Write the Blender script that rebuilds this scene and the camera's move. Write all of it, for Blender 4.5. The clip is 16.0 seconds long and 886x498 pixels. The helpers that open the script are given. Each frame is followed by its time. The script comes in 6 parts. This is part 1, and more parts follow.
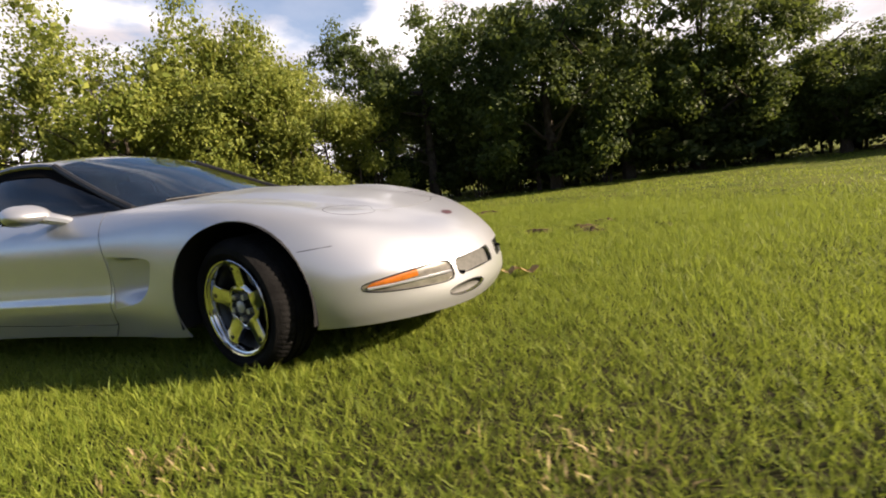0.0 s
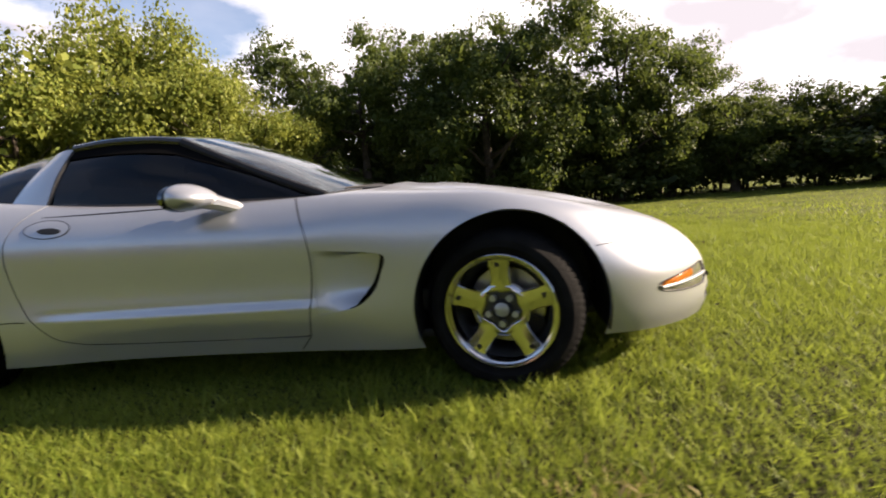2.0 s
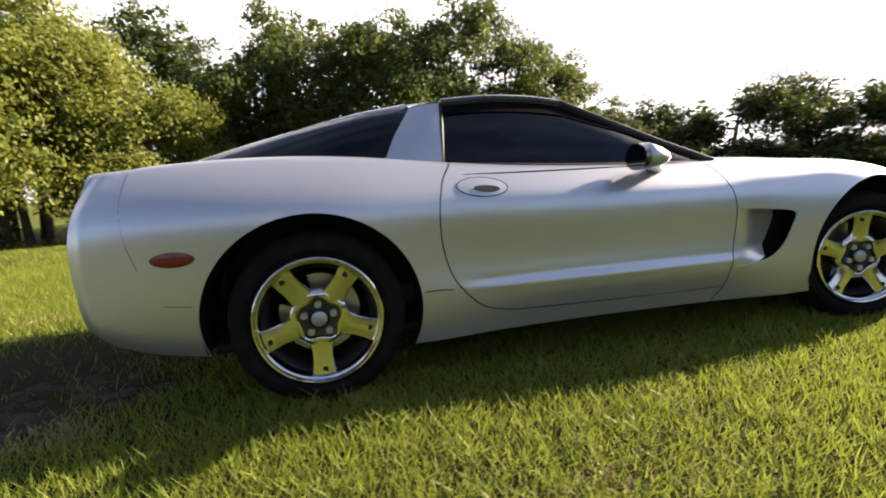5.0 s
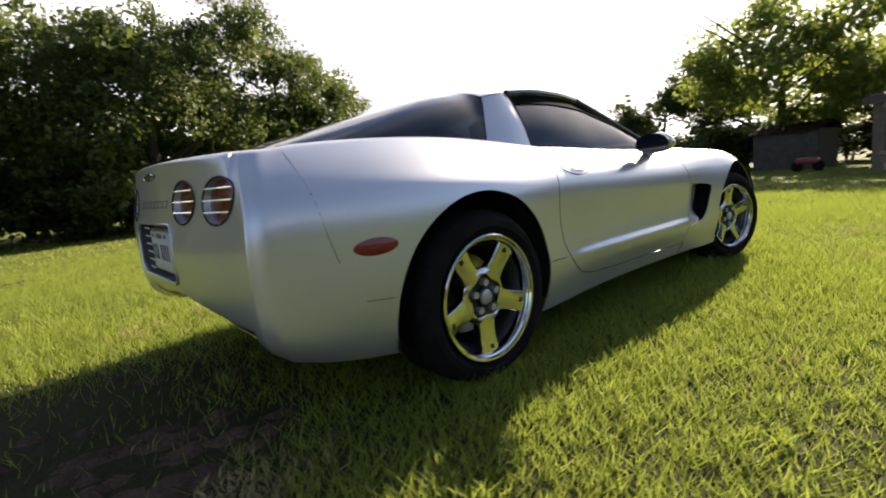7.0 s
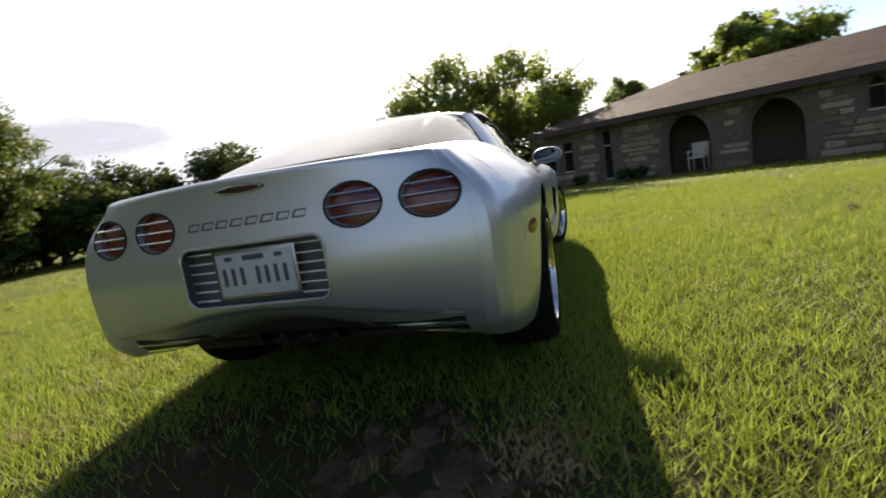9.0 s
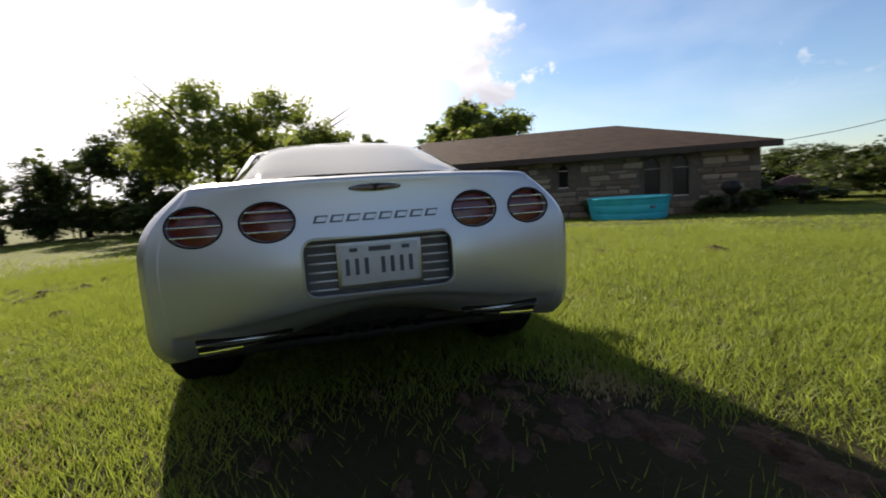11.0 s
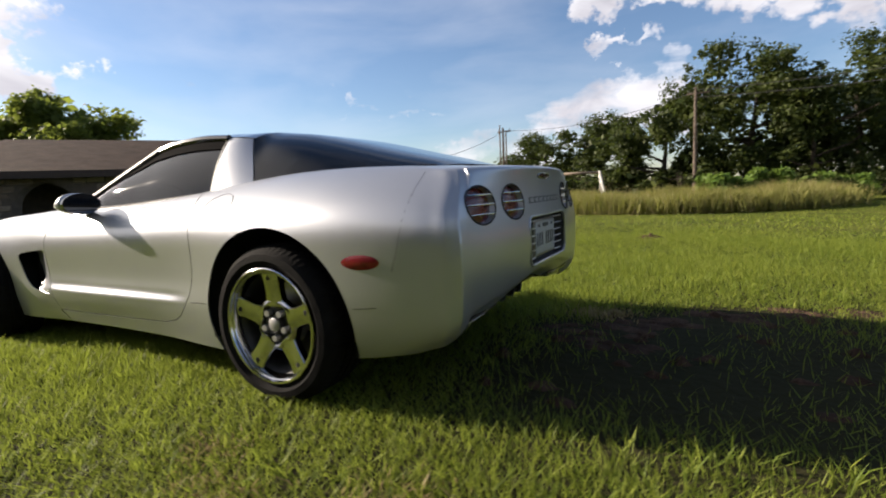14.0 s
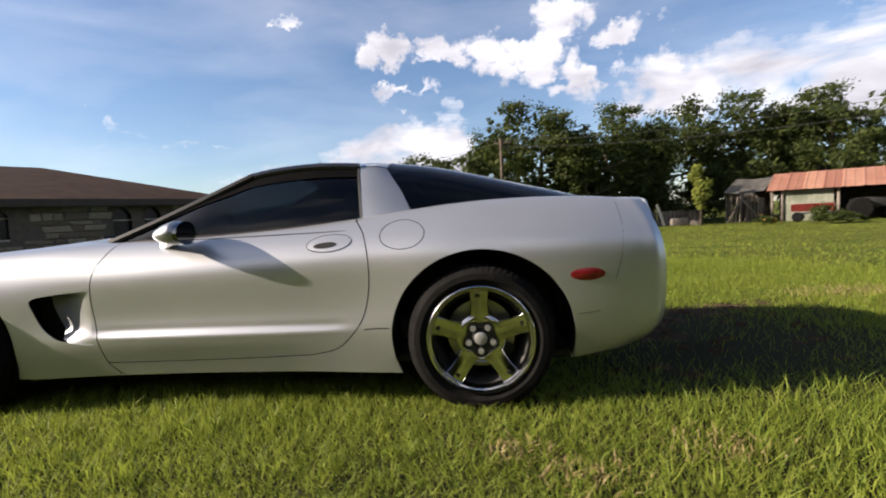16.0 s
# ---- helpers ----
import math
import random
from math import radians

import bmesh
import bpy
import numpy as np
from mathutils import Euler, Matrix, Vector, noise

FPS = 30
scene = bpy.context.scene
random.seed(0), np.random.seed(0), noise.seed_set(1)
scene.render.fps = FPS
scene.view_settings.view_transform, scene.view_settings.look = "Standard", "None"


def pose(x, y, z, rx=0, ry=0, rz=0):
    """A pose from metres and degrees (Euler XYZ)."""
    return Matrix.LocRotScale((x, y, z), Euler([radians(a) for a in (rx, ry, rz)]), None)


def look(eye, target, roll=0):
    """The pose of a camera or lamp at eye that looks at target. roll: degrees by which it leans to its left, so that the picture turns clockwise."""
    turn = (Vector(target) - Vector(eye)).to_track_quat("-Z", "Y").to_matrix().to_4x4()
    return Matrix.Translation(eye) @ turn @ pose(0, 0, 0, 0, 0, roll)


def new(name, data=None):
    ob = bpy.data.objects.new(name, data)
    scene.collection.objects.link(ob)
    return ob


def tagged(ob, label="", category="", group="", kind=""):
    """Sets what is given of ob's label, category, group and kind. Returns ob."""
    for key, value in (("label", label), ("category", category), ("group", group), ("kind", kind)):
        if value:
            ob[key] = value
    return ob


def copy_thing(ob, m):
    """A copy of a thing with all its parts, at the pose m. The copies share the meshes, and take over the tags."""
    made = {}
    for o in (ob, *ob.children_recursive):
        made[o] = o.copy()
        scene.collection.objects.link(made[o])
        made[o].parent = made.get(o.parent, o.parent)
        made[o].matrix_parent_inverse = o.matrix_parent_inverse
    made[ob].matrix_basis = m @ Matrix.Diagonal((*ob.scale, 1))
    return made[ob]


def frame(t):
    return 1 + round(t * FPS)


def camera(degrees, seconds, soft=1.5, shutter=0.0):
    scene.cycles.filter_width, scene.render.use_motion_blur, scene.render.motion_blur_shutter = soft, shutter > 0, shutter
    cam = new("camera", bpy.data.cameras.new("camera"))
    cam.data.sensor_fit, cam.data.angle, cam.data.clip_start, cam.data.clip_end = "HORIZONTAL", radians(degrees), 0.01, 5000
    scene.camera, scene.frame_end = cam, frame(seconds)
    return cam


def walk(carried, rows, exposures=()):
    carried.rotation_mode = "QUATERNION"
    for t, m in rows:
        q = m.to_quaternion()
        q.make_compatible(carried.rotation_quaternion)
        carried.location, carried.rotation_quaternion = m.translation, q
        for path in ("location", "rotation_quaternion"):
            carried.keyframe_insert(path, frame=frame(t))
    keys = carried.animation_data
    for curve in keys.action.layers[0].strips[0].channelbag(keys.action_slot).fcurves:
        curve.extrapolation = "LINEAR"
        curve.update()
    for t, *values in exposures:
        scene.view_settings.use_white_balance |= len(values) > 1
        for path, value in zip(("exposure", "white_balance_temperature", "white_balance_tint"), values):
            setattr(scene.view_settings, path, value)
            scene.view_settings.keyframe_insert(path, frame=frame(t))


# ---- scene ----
cam = camera(84.0, 16.0, soft=1.9, shutter=0.4)
PATH = [
    (0, (3.011, -2.636, 0.808), (2.333, -0.777, 0.514), -7.5),
    (0.5, (2.598, -2.67, 0.794), (2.031, -0.771, 0.525), -5.8),
    (1, (2.208, -2.738, 0.787), (1.811, -0.793, 0.546), -4.5),
    (1.5, (1.774, -2.768, 0.798), (1.486, -0.807, 0.535), -6.7),
    (2, (1.354, -2.799, 0.821), (1.103, -0.829, 0.586), -4.9),
    (2.5, (0.917, -2.835, 0.819), (0.66, -0.869, 0.562), -6.4),
    (3, (0.487, -2.858, 0.836), (0.326, -0.885, 0.55), -7.3),
    (3.5, (0.062, -2.876, 0.841), (0.014, -0.896, 0.563), -5.2),
    (4, (-0.383, -2.876, 0.838), (-0.318, -0.896, 0.565), -5.4),
    (4.5, (-0.829, -2.857, 0.862), (-0.604, -0.89, 0.575), -7.7),
    (4.7, (-0.988, -2.836, 0.85), (-0.705, -0.878, 0.559), -5.6),
    (6.8, (-2.519, -2.301, 0.837), (-1.293, -0.75, 0.537), -6.0),
    (7, (-2.645, -2.204, 0.819), (-1.359, -0.702, 0.517), -5.1),
    (7.5, (-2.957, -1.974, 0.84), (-1.488, -0.66, 0.5), -7.5),
    (8, (-3.233, -1.734, 0.841), (-1.584, -0.643, 0.545), -4.8),
    (8.5, (-3.492, -1.451, 0.815), (-1.688, -0.639, 0.518), -3.6),
    (8.7, (-3.562, -1.305, 0.825), (-1.713, -0.599, 0.535), -6.1),
    (10.8, (-4.064, 0.134, 0.856), (-2.12, -0.283, 0.636), -4.0),
    (11, (-4.087, 0.269, 0.858), (-2.172, -0.265, 0.641), -3.5),
    (11.5, (-4.023, 0.626, 0.843), (-2.205, -0.181, 0.635), -4.6),
    (12, (-3.897, 0.969, 0.856), (-2.208, -0.079, 0.634), -2.8),
    (12.5, (-3.711, 1.314, 0.875), (-2.206, 0.021, 0.621), -5.2),
    (13, (-3.462, 1.662, 0.864), (-2.166, 0.157, 0.631), -6.4),
    (13.5, (-3.215, 2.005, 0.856), (-2.071, 0.386, 0.594), -5.2),
    (14, (-2.92, 2.317, 0.86), (-1.971, 0.573, 0.622), -2.8),
    (14.5, (-2.537, 2.585, 0.846), (-1.719, 0.772, 0.635), -4.8),
    (15, (-2.162, 2.826, 0.854), (-1.53, 0.938, 0.667), -2.8),
    (15.5, (-1.783, 3.007, 0.871), (-1.396, 1.052, 0.697), -3.2),
    (16, (-1.368, 3.104, 0.893), (-1.195, 1.116, 0.764), -2.9),
]
walk(cam, [(t, look(eye, target, roll)) for t, eye, target, roll in PATH],
     ((0, 1.70, 7100, 18), (3.5, 2.08, 7000, 20), (4.7, 2.18, 6950, 20), (7.5, 2.02, 6700, 16), (11, 1.36, 6500, 14), (14.5, 1.34, 6500, 15), (16, 1.44, 6500, 16)))

# ---- light ----
SUN_AZ, SUN_EL = 11.5, 24.0
world = bpy.data.worlds.new("sky_world")
scene.world = world
world.use_nodes = True
wn, wl = world.node_tree.nodes, world.node_tree.links
wn.clear()
w_out = wn.new("ShaderNodeOutputWorld")
w_bg = wn.new("ShaderNodeBackground")
w_sky = wn.new("ShaderNodeTexSky")
w_sky.sky_type = "NISHITA"
w_sky.sun_disc = False
w_sky.sun_elevation = radians(SUN_EL)
w_sky.sun_rotation = radians(90 - SUN_AZ)
w_sky.dust_density = 0.35
w_sky.air_density = 1.0
w_sky.ozone_density = 3.2
w_co = wn.new("ShaderNodeTexCoord")
w_map = wn.new("ShaderNodeMapping")
w_map.inputs["Scale"].default_value = (1.0, 1.0, 2.6)
w_map.inputs["Location"].default_value = (3.7, 1.2, 0.4)
w_noise = wn.new("ShaderNodeTexNoise")
w_noise.inputs["Scale"].default_value = 2.3
w_noise.inputs["Detail"].default_value = 9.0
w_noise.inputs["Roughness"].default_value = 0.55
w_noise.inputs["Distortion"].default_value = 0.35
w_ramp = wn.new("ShaderNodeValToRGB")
w_ramp.color_ramp.elements[0].position = 0.43
w_ramp.color_ramp.elements[1].position = 0.53
w_mix = wn.new("ShaderNodeMixRGB")
w_mix.inputs["Color2"].default_value = (8.8, 8.9, 9.2, 1)
wl.new(w_co.outputs["Generated"], w_map.inputs["Vector"])
wl.new(w_map.outputs["Vector"], w_noise.inputs["Vector"])
w_sep = wn.new("ShaderNodeSeparateXYZ")
w_north = wn.new("ShaderNodeMapRange")
w_north.interpolation_type = "SMOOTHSTEP"
w_north.inputs["From Min"].default_value = -0.7
w_north.inputs["From Max"].default_value = 0.8
w_north.inputs["To Min"].default_value = -0.20
w_north.inputs["To Max"].default_value = 0.17
w_add = wn.new("ShaderNodeMath")
w_add.operation = "ADD"
wl.new(w_co.outputs["Generated"], w_sep.inputs["Vector"])
wl.new(w_sep.outputs["Y"], w_north.inputs["Value"])
wl.new(w_north.outputs["Result"], w_add.inputs[0])
wl.new(w_noise.outputs["Fac"], w_add.inputs[1])
w_high = wn.new("ShaderNodeMath")
w_high.operation = "MULTIPLY_ADD"
w_high.inputs[1].default_value = -0.34
wl.new(w_sep.outputs["Z"], w_high.inputs[0])
wl.new(w_add.outputs[0], w_high.inputs[2])
# single clouds of the southern sky and the veil before the sun: azimuth, elevation, half width, half height in degrees
CLOUDS = ((-71, 5.2, 9, 3.2), (-78, 8.8, 8, 4.2), (-86, 9.3, 6, 3.4), (-80, 18.2, 4, 1.8), (-88.5, 18.9, 4, 1.7), (-98.5, 20.8, 4, 2.6), (-94, 17.5, 3.4, 2.4),
          (-99.6, 14.8, 3, 2.6), (-118, 12.2, 11, 4.6), (-125, 13.2, 9, 5), (-110, 13, 6, 3), (-62.5, 9.2, 7, 1.0), (-57, 9.4, 8, 1.0), (-68.5, 22, 3, 1.2), (-109, 18.2, 4, 1.2),
          (-79, 14.2, 3.2, 1.0), (-18, 16, 5, 2.2), (-21, 12.8, 4, 1.3), (-82, 13.8, 4, .8))
w_az = wn.new("ShaderNodeMath")
w_az.operation = "ARCTAN2"
wl.new(w_sep.outputs["Y"], w_az.inputs[0])
wl.new(w_sep.outputs["X"], w_az.inputs[1])
w_el = wn.new("ShaderNodeMath")
w_el.operation = "ARCSINE"
wl.new(w_sep.outputs["Z"], w_el.inputs[0])
w_dir = wn.new("ShaderNodeCombineXYZ")
wl.new(w_az.outputs[0], w_dir.inputs["X"])
wl.new(w_el.outputs[0], w_dir.inputs["Y"])
w_rag = wn.new("ShaderNodeTexNoise")
w_rag.inputs["Scale"].default_value = 9.0
w_rag.inputs["Detail"].default_value = 7.0
w_rag.inputs["Roughness"].default_value = 0.62
wl.new(w_co.outputs["Generated"], w_rag.inputs["Vector"])
w_off = wn.new("ShaderNodeVectorMath")
w_off.operation = "MULTIPLY_ADD"
w_off.inputs[1].default_value = (0.42, 0.26, 0.0)
w_off.inputs[2].default_value = (-0.21, -0.13, 0.0)
wl.new(w_rag.outputs["Color"], w_off.inputs[0])
w_torn = wn.new("ShaderNodeVectorMath")
w_torn.operation = "ADD"
wl.new(w_dir.outputs[0], w_torn.inputs[0])
wl.new(w_off.outputs[0], w_torn.inputs[1])
w_near = None
for c_az, c_el, c_w, c_h in CLOUDS:
    w_one = wn.new("ShaderNodeVectorMath")
    w_one.operation = "MULTIPLY_ADD"
    w_one.inputs[1].default_value = (1 / radians(c_w), 1 / radians(c_h), 0)
    w_one.inputs[2].default_value = (-c_az / c_w, -c_el / c_h, 0)
    wl.new(w_torn.outputs[0], w_one.inputs[0])
    w_len = wn.new("ShaderNodeVectorMath")
    w_len.operation = "LENGTH"
    wl.new(w_one.outputs[0], w_len.inputs[0])
    if w_near is None:
        w_near = w_len.outputs["Value"]
    else:
        w_min = wn.new("ShaderNodeMath")
        w_min.operation = "MINIMUM"
        wl.new(w_near, w_min.inputs[0])
        wl.new(w_len.outputs["Value"], w_min.inputs[1])
        w_near = w_min.outputs[0]
w_blob = wn.new("ShaderNodeMapRange")
w_blob.interpolation_type = "SMOOTHSTEP"
w_blob.inputs["From Min"].default_value = 0.3
w_blob.inputs["From Max"].default_value = 2.1
w_blob.inputs["To Min"].default_value = 0.31
w_blob.inputs["To Max"].default_value = 0.0
wl.new(w_near, w_blob.inputs["Value"])
w_sum = wn.new("ShaderNodeMath")
w_sum.operation = "ADD"
wl.new(w_high.outputs[0], w_sum.inputs[0])
wl.new(w_blob.outputs["Result"], w_sum.inputs[1])
wl.new(w_sum.outputs[0], w_ramp.inputs["Fac"])
wl.new(w_ramp.outputs["Color"], w_mix.inputs["Fac"])
# grey undersides and white tops within the cumulus
w_fold = wn.new("ShaderNodeTexNoise")
w_fold.inputs["Scale"].default_value = 5.0
w_fold.inputs["Detail"].default_value = 7.0
w_fold.inputs["Distortion"].default_value = 0.5
w_shade = wn.new("ShaderNodeMapRange")
w_shade.inputs["From Min"].default_value = 0.36
w_shade.inputs["From Max"].default_value = 0.60
w_tone = wn.new("ShaderNodeMixRGB")
w_tone.inputs["Color1"].default_value = (4.4, 4.4, 4.8, 1)
w_tone.inputs["Color2"].default_value = (7.6, 7.7, 7.9, 1)
wl.new(w_map.outputs["Vector"], w_fold.inputs["Vector"])
wl.new(w_fold.outputs["Fac"], w_shade.inputs["Value"])
wl.new(w_shade.outputs["Result"], w_tone.inputs["Fac"])
wl.new(w_tone.outputs["Color"], w_mix.inputs["Color2"])
# thin high cirrus between the cumulus
w_map2 = wn.new("ShaderNodeMapping")
w_map2.inputs["Scale"].default_value = (1.0, 1.6, 4.0)
w_map2.inputs["Rotation"].default_value = (0.25, 0.15, 0.6)
w_cirrus = wn.new("ShaderNodeTexNoise")
w_cirrus.inputs["Scale"].default_value = 2.6
w_cirrus.inputs["Detail"].default_value = 8.0
w_cirrus.inputs["Distortion"].default_value = 0.25
w_thin = wn.new("ShaderNodeMapRange")
w_thin.inputs["From Min"].default_value = 0.42
w_thin.inputs["From Max"].default_value = 0.78
w_thin.inputs["To Max"].default_value = 0.24
w_mix2 = wn.new("ShaderNodeMixRGB")
w_mix2.inputs["Color2"].default_value = (7.8, 7.9, 8.2, 1)
wl.new(w_co.outputs["Generated"], w_map2.inputs["Vector"])
wl.new(w_map2.outputs["Vector"], w_cirrus.inputs["Vector"])
wl.new(w_cirrus.outputs["Fac"], w_thin.inputs["Value"])
wl.new(w_thin.outputs["Result"], w_mix2.inputs["Fac"])
wl.new(w_sky.outputs["Color"], w_mix2.inputs["Color1"])
wl.new(w_mix2.outputs["Color"], w_mix.inputs["Color1"])
# thin bright veil of cloud round the sun
w_sun = wn.new("ShaderNodeVectorMath")
w_sun.operation = "DOT_PRODUCT"
w_sun.inputs[1].default_value = (math.cos(radians(SUN_AZ)) * math.cos(radians(SUN_EL)), math.sin(radians(SUN_AZ)) * math.cos(radians(SUN_EL)), math.sin(radians(SUN_EL)))
wl.new(w_co.outputs["Generated"], w_sun.inputs[0])
w_halo = wn.new("ShaderNodeMapRange")
w_halo.interpolation_type = "SMOOTHSTEP"
w_halo.inputs["From Min"].default_value = 0.80
w_halo.inputs["From Max"].default_value = 0.985
wl.new(w_sun.outputs["Value"], w_halo.inputs["Value"])
w_veil = wn.new("ShaderNodeMixRGB")
w_veil.inputs["Color2"].default_value = (11.0, 10.7, 10.2, 1)
wl.new(w_halo.outputs["Result"], w_veil.inputs["Fac"])
wl.new(w_mix.outputs["Color"], w_veil.inputs["Color1"])
wl.new(w_veil.outputs["Color"], w_bg.inputs["Color"])
w_bg.inputs["Strength"].default_value = 0.056
wl.new(w_bg.outputs["Background"], w_out.inputs["Surface"])

sun = new("sun", bpy.data.lights.new("sun", "SUN"))
sun.data.energy = 5.0
sun.data.angle = radians(0.6)
sun.data.color = (1.0, 0.88, 0.70)
_az, _el = radians(SUN_AZ), radians(SUN_EL)
SUN_DIR = Vector((math.cos(_az) * math.cos(_el), math.sin(_az) * math.cos(_el), math.sin(_el)))
sun.matrix_world = look(SUN_DIR * 60, (0, 0, 0))


# ---- materials ----
def material(name, base, rough=0.5, metal=0.0, vary=0.0, scale=8.0, bump=0.0, bump_scale=60.0, per="", coat=0.0, second=None,
             transmission=0.0, spec=0.5, fine=0.0):
    """A principled material with variation at two scales, relief and, with per, a change from piece to piece."""
    m = bpy.data.materials.new(name)
    m.use_nodes = True
    n, k = m.node_tree.nodes, m.node_tree.links
    p = n["Principled BSDF"]
    p.inputs["Roughness"].default_value = rough
    p.inputs["Metallic"].default_value = metal
    p.inputs["Coat Weight"].default_value = coat
    p.inputs["Coat Roughness"].default_value = 0.03
    p.inputs["Transmission Weight"].default_value = transmission
    p.inputs["Specular IOR Level"].default_value = spec
    p.inputs["Base Color"].default_value = (*base, 1)
    co = n.new("ShaderNodeTexCoord")
    if vary or second:
        a = n.new("ShaderNodeTexNoise")
        a.inputs["Scale"].default_value = scale
        a.inputs["Detail"].default_value = 6
        k.new(co.outputs["Object"], a.inputs["Vector"])
        fac = a.outputs["Fac"]
        if per:
            r = n.new("ShaderNodeObjectInfo" if per == "object" else "ShaderNodeNewGeometry")
            mixf = n.new("ShaderNodeMath")
            mixf.operation = "MULTIPLY_ADD"
            k.new(r.outputs["Random" if per == "object" else "Random Per Island"], mixf.inputs[0])
            mixf.inputs[1].default_value = 0.6
            sub = n.new("ShaderNodeMath")
            sub.operation = "MULTIPLY_ADD"
            k.new(fac, sub.inputs[0])
            sub.inputs[1].default_value = 0.6
            sub.inputs[2].default_value = -0.1
            k.new(sub.outputs[0], mixf.inputs[2])
            fac = mixf.outputs[0]
        ramp = n.new("ShaderNodeValToRGB")
        hi = second or tuple(min(1, c * (1 + vary)) for c in base)
        lo = base if second else tuple(c * (1 - vary) for c in base)
        ramp.color_ramp.elements[0].position = 0.3
        ramp.color_ramp.elements[1].position = 0.72
        ramp.color_ramp.elements[0].color = (*lo, 1)
        ramp.color_ramp.elements[1].color = (*hi, 1)
        k.new(fac, ramp.inputs["Fac"])
        last = ramp.outputs["Color"]
        if fine:
            g = n.new("ShaderNodeTexNoise")
            g.inputs["Scale"].default_value = scale * 9
            g.inputs["Detail"].default_value = 4
            k.new(co.outputs["Object"], g.inputs["Vector"])
            mul = n.new("ShaderNodeMixRGB")
            mul.blend_type = "OVERLAY"
            mul.inputs["Fac"].default_value = fine
            k.new(last, mul.inputs["Color1"])
            k.new(g.outputs["Fac"], mul.inputs["Color2"])
            last = mul.outputs["Color"]
        k.new(last, p.inputs["Base Color"])
    if bump:
        b = n.new("ShaderNodeTexNoise")
        b.inputs["Scale"].default_value = bump_scale
        b.inputs["Detail"].default_value = 5
        k.new(co.outputs["Object"], b.inputs["Vector"])
        bp = n.new("ShaderNodeBump")
        bp.inputs["Strength"].default_value = bump
        bp.inputs["Distance"].default_value = 0.02
        k.new(b.outputs["Fac"], bp.inputs["Height"])
        k.new(bp.outputs["Normal"], p.inputs["Normal"])
    return m


def leaf_material(name, dark, light, through_col, amount=0.35):
    """Leaves: diffuse and gloss on the face, and light that comes through from behind."""
    m = material(name, dark, rough=0.55, second=light, scale=0.9, per="island", spec=0.15)
    n, k = m.node_tree.nodes, m.node_tree.links
    p = n["Principled BSDF"]
    tr = n.new("ShaderNodeBsdfTranslucent")
    tr.inputs["Color"].default_value = (*through_col, 1)
    mx = n.new("ShaderNodeMixShader")
    mx.inputs["Fac"].default_value = amount
    out = n["Material Output"]
    k.new(p.outputs["BSDF"], mx.inputs[1])
    k.new(tr.outputs["BSDF"], mx.inputs[2])
    k.new(mx.outputs["Shader"], out.inputs["Surface"])
    return m


SILVER = material("silver_paint", (0.425, 0.437, 0.462), rough=0.36, metal=0.72, vary=0.03, scale=3.0, coat=0.45)
BLACK_TRIM = material("black_trim", (0.012, 0.012, 0.013), rough=0.5, spec=0.2, vary=0.3, scale=20)
ROOF_BLACK = material("roof_gloss_black", (0.012, 0.012, 0.014), rough=0.12, coat=0.5, vary=0.2)
RUBBER = material("rubber", (0.008, 0.0078, 0.0078), rough=0.85, spec=0.06, vary=0.35, scale=14, bump=0.25, bump_scale=120)
CHROME = material("chrome", (0.86, 0.86, 0.84), rough=0.07, metal=1.0, vary=0.06, scale=10)
DARK_METAL = material("dark_metal", (0.05, 0.05, 0.05), rough=0.5, metal=0.8, vary=0.3)
DISC_METAL = material("disc_metal", (0.35, 0.34, 0.33), rough=0.35, metal=1.0, vary=0.2)
CABIN = material("cabin_black", (0.02, 0.02, 0.022), rough=0.7, vary=0.3, bump=0.1)
SEAT = material("seat_leather", (0.035, 0.035, 0.038), rough=0.5, vary=0.3, bump=0.1)
RED_LENS = material("red_lens", (0.095, 0.012, 0.012), rough=0.25, coat=0.2, vary=0.35, scale=30)
DARK_LENS = material("dark_red_lens", (0.05, 0.010, 0.011), rough=0.2, coat=0.3, vary=0.3, scale=40)
MARKER_RED = material("marker_red_lens", (0.14, 0.004, 0.008), rough=0.25, coat=0.2, vary=0.25, scale=40)
AMBER = material("amber_lens", (0.30, 0.085, 0.010), rough=0.2, coat=0.3, vary=0.25, scale=40)
CLEAR_LENS = material("clear_lens", (0.24, 0.23, 0.21), rough=0.2, metal=0.6, coat=0.5, vary=0.3, scale=30)
LETTER = material("dark_letter", (0.08, 0.085, 0.10), rough=0.35, vary=0.15)
PLATE = material("plate_white", (0.38, 0.39, 0.41), rough=0.4, vary=0.08, scale=30)
PLATE_INK = material("plate_ink", (0.05, 0.05, 0.07), rough=0.5, vary=0.2)
GRILLE = material("grille_dark", (0.04, 0.04, 0.035), rough=0.6, vary=0.4, scale=60)


def glass(name, tint, rough=0.02):
    m = bpy.data.materials.new(name)
    m.use_nodes = True
    p = m.node_tree.nodes["Principled BSDF"]
    p.inputs["Base Color"].default_value = (*tint, 1)
    p.inputs["Transmission Weight"].default_value = 1.0
    p.inputs["Roughness"].default_value = rough
    p.inputs["IOR"].default_value = 1.34
    return m


TINT = glass("tinted_glass", (0.05, 0.055, 0.07))
SCREEN = glass("screen_glass", (0.22, 0.36, 0.41))

